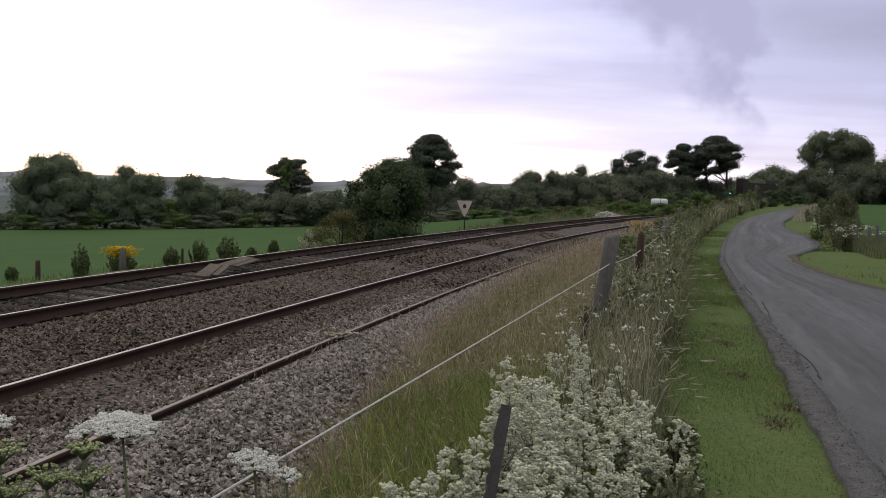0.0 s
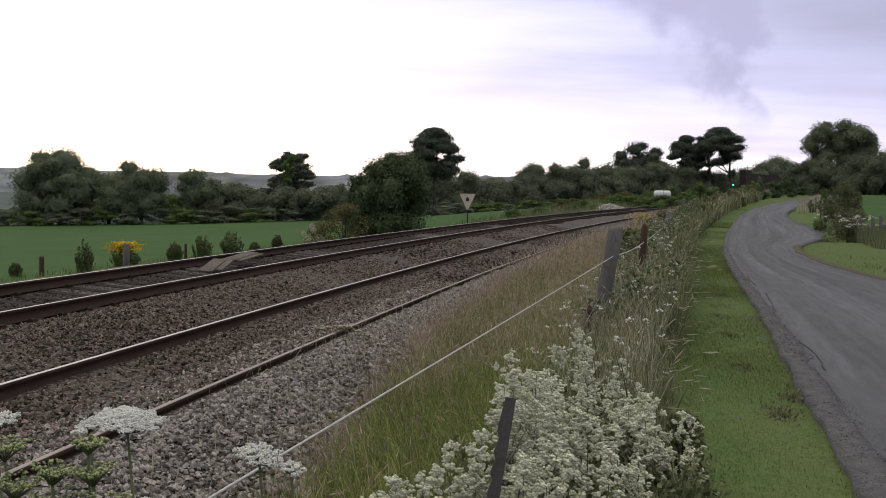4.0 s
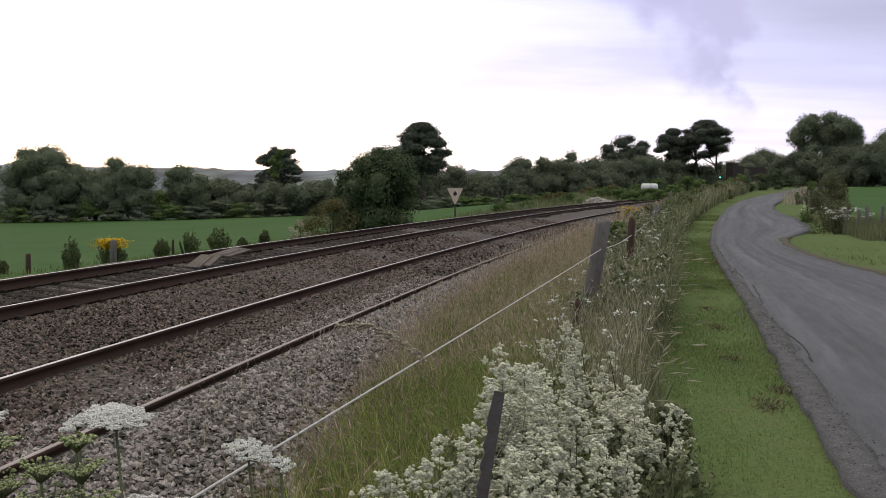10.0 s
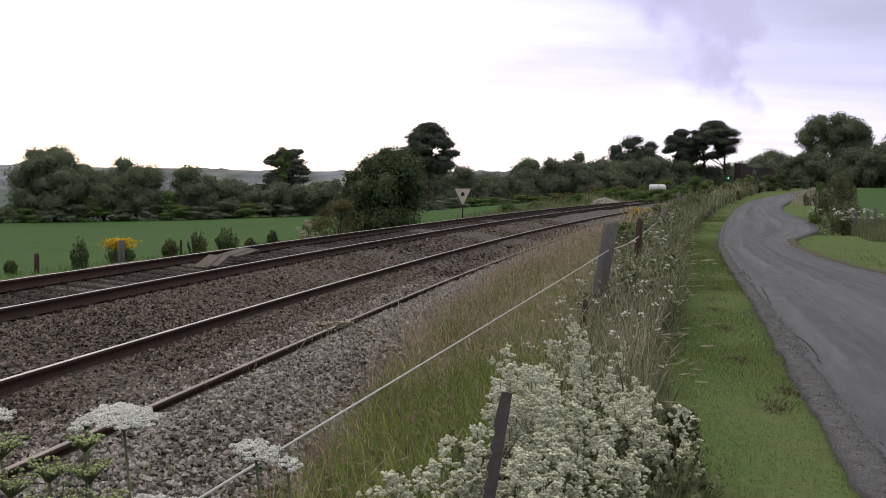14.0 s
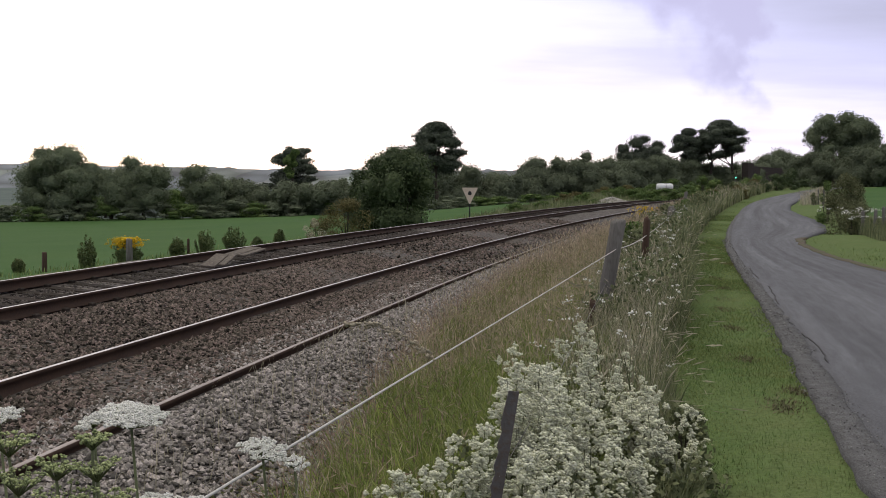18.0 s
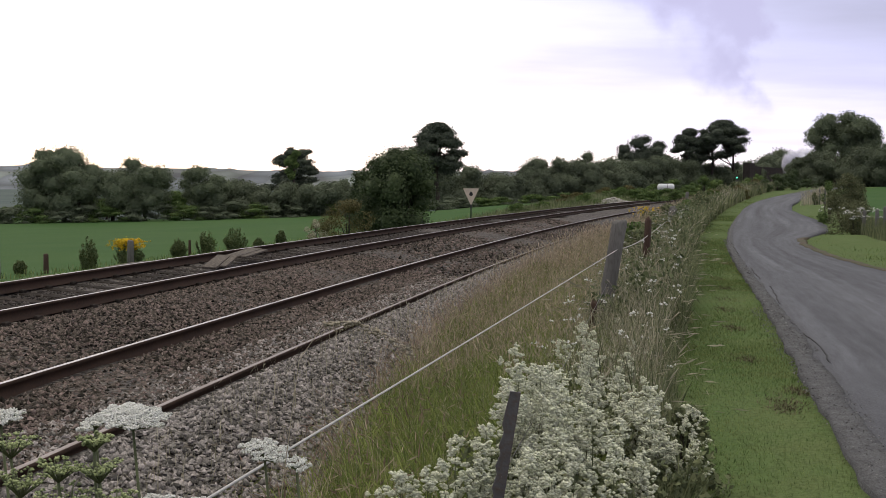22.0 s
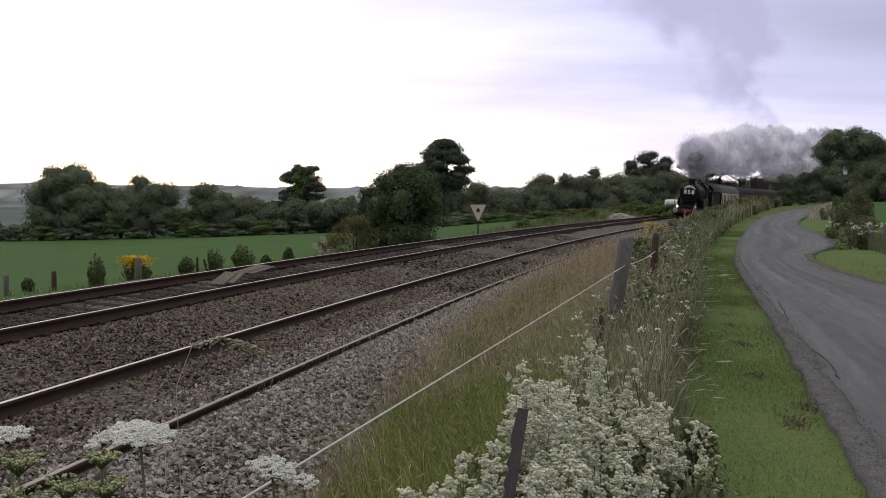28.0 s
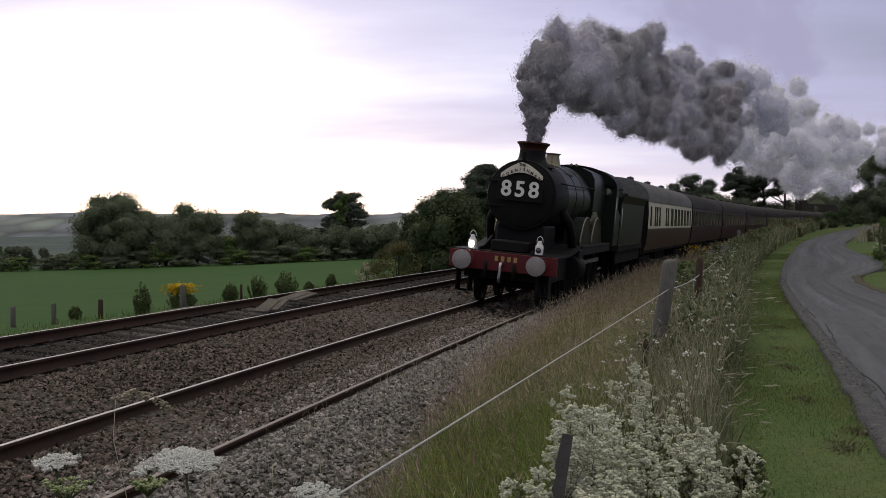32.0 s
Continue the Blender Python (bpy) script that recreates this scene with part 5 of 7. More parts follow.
G1 = "field oaks beyond the pasture"
ft(92, 270, 145, 158, M_OAK, "broad spreading oak in full summer leaf beyond the pasture", group=G1, lobes=46, leaves=15000, leaf=0.21, trunk=0.36, trunks=((-3.2, 0.4), (0.6, 0), (2.6, 0.5)), h0=0.15, seed=11, limbs=7)
ft(226, 290, 128, 160, M_OAK, "rounded oak with a dark trunk beyond the pasture", group=G1, lobes=38, leaves=11500, leaf=0.21, trunk=0.30, trunks=((1.4, 0), (-3.4, 1)), h0=0.22, seed=12, limbs=6)
ft(348, 310, 92, 165, M_OAK, "smaller oak standing in a far hedge", group=G1, lobes=28, leaves=8000, leaf=0.21, trunk=0.28, trunks=((0.5, 0),), h0=0.2, seed=13)
ft(502, 276, 116, 185, M_PINE, "layered dark cedar above the far hedge", shape="cedar", lobes=64, leaves=8000, leaf=0.26, trunk=0.4, h0=0.22, seed=14, name="cedar")
ft(508, 286, 40, 178, M_SCRUB, "pale green broadleaf tree before the cedar", lobes=14, leaves=3000, leaf=0.25, trunk=0.25, h0=0.2, seed=15)
G2 = "wood along the far side of the pasture"
for i, (px, yt, w, d, mt) in enumerate(((-150, 350, 80, 180, M_SCRUB), (-70, 362, 80, 176, M_DARK), (20, 372, 70, 175, M_SCRUB), (175, 360, 110, 172, M_SCRUB), (290, 350, 90, 175, M_SCRUB), (405, 333, 70, 172, M_DARK), (450, 340, 80, 170, M_DARK), (500, 338, 80, 168, M_DARK), (548, 336, 80, 168, M_DARK), (600, 334, 80, 168, M_DARK), (645, 330, 80, 168, M_DARK),
                                        (720, 300, 90, 180, M_DARK), (792, 308, 90, 185, M_DARK), (840, 318, 80, 190, M_DARK), (880, 322, 60, 195, M_DARK), (905, 340, 60, 200, M_DARK))):
    ft(px, yt, w * 1.45, d, mt, "dense dark-leaved tree in the wood edge" if mt is M_DARK else "green hedgerow thicket beyond the pasture", group=G2, lobes=26, leaves=7500, leaf=0.22, trunk=0.2, h0=0.03, seed=30 + i, limbs=4, flat=0.85, shell=0.3)
ft(762, 239, 112, 172, M_PINE, "tall dark Scots pine with an open crown", name="pine", shape="pine", lobes=70, leaves=12000, leaf=0.22, trunk=0.42, h0=0.34, seed=51, shell=0.25, flat=0.6, limbs=14)
for i, (px, yt, w, d) in enumerate(((955, 294, 70, 215), (1000, 305, 60, 215), (1035, 293, 66, 215), (1075, 300, 60, 220), (930, 322, 50, 210), (1110, 305, 60, 215), (1150, 300, 60, 220), (1190, 306, 60, 230), (980, 318, 60, 212), (1060, 318, 70, 212), (1240, 304, 90, 236), (1290, 314, 70, 236), (1212, 300, 70, 238))):
    ft(px, yt, w * 1.5, d, M_DARK, "dense dark tree in the wood behind the railway", group="wood behind the railway", lobes=26, leaves=8000, leaf=0.25, trunk=0.25, h0=0.03, seed=60 + i, limbs=4, flat=0.85, shell=0.3)
ft(1126, 264, 98, 225, M_PINE, "domed dark pine above the wood", name="pine", lobes=46, leaves=10000, leaf=0.24, trunk=0.4, h0=0.35, seed=81, shell=0.25, limbs=8)
ft(1206, 256, 76, 232, M_PINE, "Scots pine with layered open crown", name="pine", shape="pine", lobes=46, leaves=8000, leaf=0.23, trunk=0.38, h0=0.42, seed=82, shell=0.25, flat=0.55, limbs=14, group="Scots pines by the railway")
ft(1264, 242, 104, 232, M_PINE, "tall Scots pine with layered open crown", name="pine", shape="pine", lobes=74, leaves=13000, leaf=0.23, trunk=0.42, trunks=((-2.2, 0), (2.4, 0.5)), h0=0.45, seed=83, shell=0.25, flat=0.55, limbs=14, group="Scots pines by the railway")
for i, (px, yt, w, d) in enumerate(((1335, 300, 60, 275), (1372, 292, 60, 280), (1410, 290, 60, 285), (1445, 300, 70, 240))):
    ft(px, yt, w * 1.5, d, M_DARK, "dark tree behind the bridge", group="trees behind the bridge", lobes=16, leaves=3600, leaf=0.33, trunk=0.25, h0=0.06, seed=90 + i, limbs=4, flat=0.85, shell=0.3)
ft(1476, 229, 126, 168, M_OAK, "large round oak beside the lane", lobes=54, leaves=15000, leaf=0.21, trunk=0.45, h0=0.42, seed=101, limbs=12)
for i, (px, yt, w, d) in enumerate(((1418, 304, 70, 165), (1462, 294, 92, 160), (1520, 288, 84, 158), (1562, 282, 76, 155), (1612, 258, 96, 160), (1685, 264, 110, 158))):
    ft(px, yt, w * 1.25, d, M_DARK, "dark broadleaf tree beside the lane", group="trees beside the lane", lobes=28, leaves=9000, leaf=0.21, trunk=0.25, h0=0.04, seed=110 + i, limbs=4, flat=0.85, shell=0.3)

# ---- grasses and flowers of the bank and verge ----
M_STRAW = material("ripe_grass", (0.43, 0.36, 0.26), (0.30, 0.26, 0.17), rough=0.85, scale=1.2, fine=20, col3=(0.56, 0.48, 0.36), bump=0, by_island=0.4, trans=0.25)
M_BLADE = material("green_grass", (0.205, 0.250, 0.070), (0.145, 0.195, 0.052), rough=0.75, scale=1.2, fine=20, col3=(0.15, 0.17, 0.06), bump=0, by_island=0.45, trans=0.3)
M_TURF = material("turf_blades", (0.112, 0.178, 0.060), (0.158, 0.200, 0.076), rough=0.9, spec=0.05, scale=1.6, fine=5, col3=(0.15, 0.155, 0.065), bump=0, by_island=0.55, trans=0.3)
M_WEED = material("dull_weeds", (0.185, 0.205, 0.110), (0.125, 0.146, 0.075), rough=0.9, spec=0.1, scale=1.0, fine=12, col3=(0.12, 0.135, 0.075), bump=0, by_island=0.5, trans=0.25)
M_DRY = material("bleached_grass", (0.42, 0.39, 0.29), (0.30, 0.28, 0.20), rough=0.9, scale=1.0, fine=12, col3=(0.42, 0.39, 0.30), bump=0, by_island=0.35, trans=0.25)
M_CREAMFL = material("cream_flowers", (0.75, 0.76, 0.61), (0.62, 0.64, 0.48), rough=0.8, scale=3, fine=30, col3=(0.86, 0.86, 0.74), bump=0, by_island=0.2, trans=0.25)
M_WHITEFL = material("white_flowers", (0.80, 0.80, 0.76), (0.70, 0.71, 0.66), rough=0.8, scale=8, fine=60, col3=(0.84, 0.84, 0.82), bump=0, by_island=0.2, trans=0.2)
M_BUD = material("green_buds", (0.42, 0.47, 0.25), (0.33, 0.39, 0.19), rough=0.8, scale=20, fine=90, col3=(0.32, 0.36, 0.16), bump=0, by_island=0.3, trans=0.2)
M_STALK = material("green_stalk", (0.115, 0.135, 0.065), (0.085, 0.10, 0.05), rough=0.7, scale=6, fine=40, bump=0.1)
M_YELLOW = material("yellow_petals", (0.75, 0.52, 0.02), (0.66, 0.44, 0.02), rough=0.7, scale=6, fine=40, col3=(0.8, 0.62, 0.06), bump=0, by_island=0.3, trans=0.2)


def patch(rng, n, s0, s1, l0, l1, keep=None):
    """Random places on the ground, l0 and l1 numbers or functions of s."""
    s = s0 + (s1 - s0) * rng.rand(n)
    a = l0(s) if callable(l0) else l0
    b = l1(s) if callable(l1) else l1
    lat = a + (b - a) * rng.rand(n)
    if keep is not None:
        k = keep(s, lat)
        s, lat = s[k], lat[k]
    x, y = plan(s, lat)
    return np.stack([x, y, ground_z(s, lat) - 0.02], -1)


def blades(rng, p, h0, h1, w, bend=0.35, head=0.0, head_size=0.03, plain=False, arch=0.0):
    """Tapering bent blades at points p, some with a seed head at the tip. Returns verts, quads, tris."""
    n = len(p)
    h = (h0 + (h1 - h0) * rng.rand(n))[:, None]
    a = rng.rand(n) * 6.283
    side = np.stack([np.cos(a), np.sin(a), np.zeros(n)], -1)
    b = rng.rand(n) * 6.283
    lean = np.stack([np.cos(b), np.sin(b), np.zeros(n)], -1) * (bend * rng.rand(n) ** 0.8)[:, None] * h
    ww = w * (0.6 + 0.8 * rng.rand(n))[:, None]
    up = np.array([0, 0, 1.0])
    if arch:
        # the upper half bows over and hangs
        r = (0.35 + 0.65 * rng.rand(n))[:, None] * h * arch
        lean = np.stack([np.cos(b), np.sin(b), np.zeros(n)], -1) * r
        m1, m2, tip = p + lean * 0.12 + up * h * 0.62, p + lean * 0.52 + up * h * 0.98, p + lean * 1.0 + up * h * (0.86 - 0.34 * rng.rand(n)[:, None])
    else:
        m1 = p + lean * 0.12 + up * h * 0.45
        m2 = p + lean * 0.5 + up * h * 0.80
        tip = p + lean * 1.1 + up * h * (1.0 - 0.25 * np.linalg.norm(lean, axis=1)[:, None] / h)
    if plain:
        # short turf: one bent tip each
        v = np.stack([p - side * ww, p + side * ww, tip], 1).reshape(-1, 3)
        return v, np.zeros((0, 4), dtype=int), np.arange(n * 3).reshape(-1, 3)
    v = np.stack([p - side * ww, p + side * ww, m1 - side * ww * 0.8, m1 + side * ww * 0.8, m2 - side * ww * 0.5, m2 + side * ww * 0.5, tip], 1).reshape(-1, 3)
    i = np.arange(n)[:, None] * 7
    quads = np.concatenate([i + np.array([[0, 1, 3, 2]]), i + np.array([[2, 3, 5, 4]])])
    tris = i + np.array([[4, 5, 6]])
    if head > 0:
        k = rng.rand(n) < head
        t, d = tip[k], (tip - m2)[k]
        d /= np.linalg.norm(d, axis=1)[:, None] + 1e-9
        m = len(t)
        L = (head_size * (0.7 + 0.8 * rng.rand(m)))[:, None]
        s1 = side[k]
        s2 = np.cross(d, s1)
        base = t - d * L * 0.4
        hv = np.stack([base, base + d * L + s1 * L * 0.14, base + d * L * 2.4, base + d * L - s1 * L * 0.14, base + d * L + s2 * L * 0.14, base + d * L - s2 * L * 0.14], 1).reshape(-1, 3)
        j = len(v) + np.arange(m)[:, None] * 6
        quads = np.concatenate([quads, j + np.array([[0, 1, 2, 3]]), j + np.array([[0, 4, 2, 5]])])
        v = np.concatenate([v, hv])
    return v, quads, tris


def grass(name, rng, label, mt, sets):
    V, Q, T, base = [], [], [], 0
    for p, kw in sets:
        v, q, t = blades(rng, p, **kw)
        V.append(v)
        Q.append(q + base)
        T.append(t + base)
        base += len(v)
    me = raw_mesh(name, np.concatenate(V), [np.concatenate(Q), np.concatenate(T)], mt)
    return tagged(new(name, me), label, "grass", kind="stuff")


def bank_edge(s):
    return np.interp(s, (2, 9, 13, 17, 28, 45, 80, 150), (3.0, 2.75, 2.35, 2.05, 1.8, 1.65, 1.9, 2.4))


rng = np.random.RandomState(77)


def tussocky(s, lat):
    """The ripe grass grows in tufts with green gaps between."""
    return np.sin(s * 2.3 + lat * 3.1) + np.sin(s * 0.9 - lat * 5.3) + 0.7 * np.sin(s * 5.1 + lat * 7.7) + 0.7 * rng.normal(size=len(s)) > -0.55


grass("ripe_grass", rng, "tall ripe buff grass with feathery heads on the bank", M_STRAW, [
    (patch(rng, 650, 3.5, 11, lambda s: bank_edge(s) + 0.1, 4.1), dict(h0=0.35, h1=0.72, w=0.0022, bend=0.5, head=0.6, head_size=0.028)),
    (patch(rng, 9000, 11, 26, bank_edge, 4.3, tussocky), dict(h0=0.35, h1=0.75, w=0.003, bend=0.45, head=0.65, head_size=0.034)),
    (patch(rng, 14000, 26, 60, bank_edge, 4.4, tussocky), dict(h0=0.4, h1=0.8, w=0.006, bend=0.4, head=0.6, head_size=0.045)),
    (patch(rng, 9000, 60, 160, bank_edge, 4.6), dict(h0=0.5, h1=1.1, w=0.016, bend=0.35, head=0.5, head_size=0.07)),
])
M_RUSSET = material("russet_grass", (0.30, 0.215, 0.165), (0.22, 0.16, 0.12), rough=0.9, scale=1.2, fine=20, col3=(0.36, 0.27, 0.22), bump=0, by_island=0.4, trans=0.25)
grass("russet_grass", rng, "reddish seeding grass between ballast and bank", M_RUSSET, [
    (patch(rng, 5200, 7, 30, lambda s: bank_edge(s) - 0.25, lambda s: bank_edge(s) + 0.9), dict(h0=0.2, h1=0.55, w=0.0022, bend=0.6, head=0.9, head_size=0.030)),
    (patch(rng, 1800, 28, 70, lambda s: bank_edge(s) - 0.1, lambda s: bank_edge(s) + 1.0), dict(h0=0.3, h1=0.6, w=0.005, bend=0.5, head=0.8, head_size=0.045)),
])
grass("stray_grass", rng, "thin dry grass straying over the ballast", M_DRY, [
    (patch(rng, 420, 5.5, 17, lambda s: bank_edge(s) - 1.3, bank_edge), dict(h0=0.15, h1=0.42, w=0.0018, arch=0.6, head=0.9, head_size=0.026)),
    (patch(rng, 420, 16, 45, lambda s: bank_edge(s) - 0.9, bank_edge), dict(h0=0.2, h1=0.5, w=0.003, arch=0.5, head=0.8, head_size=0.035)),
])
grass("green_grass", rng, "rank green grass on the railway bank", M_BLADE, [
    (patch(rng, 24000, 2.5, 12.5, lambda s: bank_edge(s) + 0.05, 4.7), dict(h0=0.18, h1=0.6, w=0.0048, bend=0.9)),
    (patch(rng, 27000, 11, 28, lambda s: bank_edge(s) + 0.1, 4.8), dict(h0=0.15, h1=0.58, w=0.0058, bend=0.8)),
    (patch(rng, 9000, 26, 70, lambda s: bank_edge(s) + 0.2, 5.2), dict(h0=0.2, h1=0.6, w=0.010, bend=0.6)),
    (patch(rng, 8000, 60, 165, lambda s: bank_edge(s) + 0.3, 5.6), dict(h0=0.3, h1=0.9, w=0.022, bend=0.6)),
])
grass("fence_weeds", rng, "dull green tangled weeds along the fence", M_WEED, [
    (patch(rng, 5000, 6, 13.6, 4.3, weed_edge), dict(h0=0.12, h1=0.42, w=0.005, bend=0.6)),
    (patch(rng, 13000, 13.4, 24, 4.45, weed_edge), dict(h0=0.2, h1=0.72, w=0.006, bend=0.7)),
    (patch(rng, 18000, 22, 65, 4.2, weed_edge), dict(h0=0.3, h1=0.95, w=0.011, bend=0.6)),
    (patch(rng, 14000, 60, 170, 3.9, weed_edge), dict(h0=0.4, h1=1.15, w=0.024, bend=0.6)),
])
grass("bowed_grass", rng, "bowing grey-green seeding grass along the fence", M_WEED, [
    (patch(rng, 1500, 8.0, 17, 4.3, lambda s: weed_edge(s) - 0.12), dict(h0=0.30, h1=0.75, w=0.0034, arch=0.5, head=0.7, head_size=0.020)),
    (patch(rng, 4200, 15.0, 36, 4.2, lambda s: weed_edge(s) - 0.12), dict(h0=0.35, h1=0.80, w=0.0050, arch=0.5, head=0.5, head_size=0.040)),
])
grass("bleached_grass", rng, "bleached drooping grass along the fence", M_DRY, [
    (patch(rng, 700, 8, 13.5, 4.5, 5.1), dict(h0=0.3, h1=0.7, w=0.0028, bend=0.9, head=0.7, head_size=0.04)),
    (patch(rng, 800, 9, 26, lambda s: weed_edge(s) - 0.75, lambda s: weed_edge(s) - 0.32), dict(h0=0.3, h1=0.65, w=0.0026, arch=0.5, head=0.7, head_size=0.020)),
    (patch(rng, 1700, 13.0, 26, 4.3, lambda s: weed_edge(s) - 0.30), dict(h0=0.45, h1=0.9, w=0.0036, bend=0.9, head=0.7, head_size=0.05)),
    (patch(rng, 1100, 9.0, 17, 4.35, lambda s: weed_edge(s) - 0.15), dict(h0=0.35, h1=0.80, w=0.0026, arch=0.55, head=0.7, head_size=0.020)),
    (patch(rng, 1800, 15.0, 34, 4.2, lambda s: weed_edge(s) - 0.1), dict(h0=0.35, h1=0.75, w=0.0040, arch=0.5, head=0.7, head_size=0.040)),
    (patch(rng, 1500, 24, 70, 4.1, weed_edge), dict(h0=0.4, h1=0.95, w=0.008, bend=0.7, head=0.6, head_size=0.06)),
    (patch(rng, 1500, 60, 150, 4.0, weed_edge), dict(h0=0.6, h1=1.2, w=0.02, bend=0.6, head=0.5, head_size=0.09)),
    (patch(rng, 900, 78, 112, lambda s: lane_edges(s)[1] + 0.4, lambda s: lane_edges(s)[1] + 1.8), dict(h0=0.3, h1=0.8, w=0.012, bend=0.5, head=0.5, head_size=0.1)),
])


VERGE_RAGGED = wavy(lambda s: lane_edges(s)[0] + 0.05, 0.09, 44)


def verge_far(s):
    return VERGE_RAGGED(s)


grass("mown_turf", rng, "short mown green turf of the verge", M_TURF, [
    (patch(rng, 60000, 5, 13, weed_edge, verge_far), dict(h0=0.015, h1=0.055, w=0.0036, bend=1.4, plain=True)),
    (patch(rng, 45000, 10, 21, weed_edge, verge_far), dict(h0=0.015, h1=0.06, w=0.0046, bend=1.4, plain=True)),
    (patch(rng, 30000, 15, 36, weed_edge, verge_far), dict(h0=0.015, h1=0.05, w=0.006, bend=1.3, plain=True)),
    (patch(rng, 12000, 26, 60, weed_edge, verge_far), dict(h0=0.02, h1=0.05, w=0.010, bend=1.2, plain=True)),
    (patch(rng, 9000, 16, 60, lambda s: lane_edges(s)[1] + 0.05, lambda s: lane_edges(s)[1] + 3.0), dict(h0=0.02, h1=0.08, w=0.010, bend=1.2, plain=True)),
    (patch(rng, 5000, 50, 120, weed_edge, verge_far), dict(h0=0.02, h1=0.06, w=0.016, bend=1.0, plain=True)),
])


def scuffs(s, lat):
    """Thin worn spots in the turf, more of them towards the lane."""
    le = lane_edges(s)[0]
    f = np.sin(s * 2.1 + 1.3 * np.sin(s * 0.7)) + np.sin(lat * 9.0 + s * 1.1) + 1.6 * np.exp(-((lat - le) / 0.16) ** 2)
    return f > 1.65


M_THATCH = material("dead_thatch", (0.135, 0.115, 0.065), (0.095, 0.085, 0.045), rough=0.95, spec=0.05, scale=3, fine=20, col3=(0.17, 0.145, 0.09), bump=0, by_island=0.5)
grass("dead_thatch", rng, "brown dead grass in worn spots of the verge", M_THATCH, [
    (patch(rng, 60000, 5, 32, weed_edge, verge_far, scuffs), dict(h0=0.012, h1=0.05, w=0.0040, bend=1.6, plain=True)),
])
# worn spots in the verge where only dead stalks are left
worn = []
for bx, by, br in ((2.51, 8.56, 0.10), (2.42, 8.35, 0.07), (4.24, 17.83, 0.10), (3.83, 16.16, 0.10), (3.56, 14.91, 0.10), (2.75, 10.68, 0.06), (2.71, 8.94, 0.06), (3.19, 13.02, 0.08)):
    q = rng.normal(size=(150, 2)) * np.array([br * 0.8, br * 1.7])
    worn.append(np.stack([bx + q[:, 0], by + q[:, 1], np.array([float(ground_z(*locate(bx, by))) + 0.004] * 150)], -1))
M_BARE = material("trodden_stalks", (0.120, 0.104, 0.066), (0.150, 0.135, 0.085), rough=0.95, spec=0.05, scale=9, fine=60, col3=(0.045, 0.037, 0.028), bump=0, by_island=0.5)
grass("worn_verge", rng, "trodden brown stalks and earth in the verge", M_BARE, [(np.concatenate(worn), dict(h0=0.02, h1=0.045, w=0.005, bend=1.8, plain=True))])
# a few pale stalks bowing over the verge beside the flowers
grass("bowed_stalks", rng, "pale seeding grass stalks bowing over the verge", M_DRY, [
    (patch(rng, 26, 4.6, 6.2, 4.75, 5.05), dict(h0=0.35, h1=0.55, w=0.0022, arch=0.8, head=1.0, head_size=0.030)),
])
# rank growth between the far track and the pasture
grass("rough_edge", rng, "rough weedy grass between railway and pasture", M_TURF, [
    (patch(rng, 2500, 20, 110, -19.5, -15.5), dict(h0=0.10, h1=0.3, w=0.014, bend=0.6)),
    (patch(rng, 7000, 16, 120, -9.0, -6.3), dict(h0=0.05, h1=0.20, w=0.010, bend=0.6)),
])

def floret_mesh(name, pts, r, mt, rng):
    """Tiny six-cornered blossoms at points."""
    n = len(pts)
    o = np.array([[1, 0, 0], [0, 1, 0], [-1, 0, 0], [0, -1, 0], [0, 0, 0.7], [0, 0, -0.7]], dtype=float)
    ang = rng.rand(n) * 6.283
    c, s = np.cos(ang), np.sin(ang)
    rr = r * (0.6 + 0.8 * rng.rand(n))
    ox = o[None, :, 0] * c[:, None] - o[None, :, 1] * s[:, None]
    oy = o[None, :, 0] * s[:, None] + o[None, :, 1] * c[:, None]
    oz = np.repeat(o[None, :, 2], n, 0)
    v = pts[:, None, :] + np.stack([ox, oy, oz], -1) * rr[:, None, None]
    f0 = np.array([[0, 1, 4], [1, 2, 4], [2, 3, 4], [3, 0, 4], [1, 0, 5], [2, 1, 5], [3, 2, 5], [0, 3, 5]])
    f = (np.arange(n)[:, None, None] * 6 + f0[None]).reshape(-1, 3)
    return raw_mesh(name, v.reshape(-1, 3), f, mt)


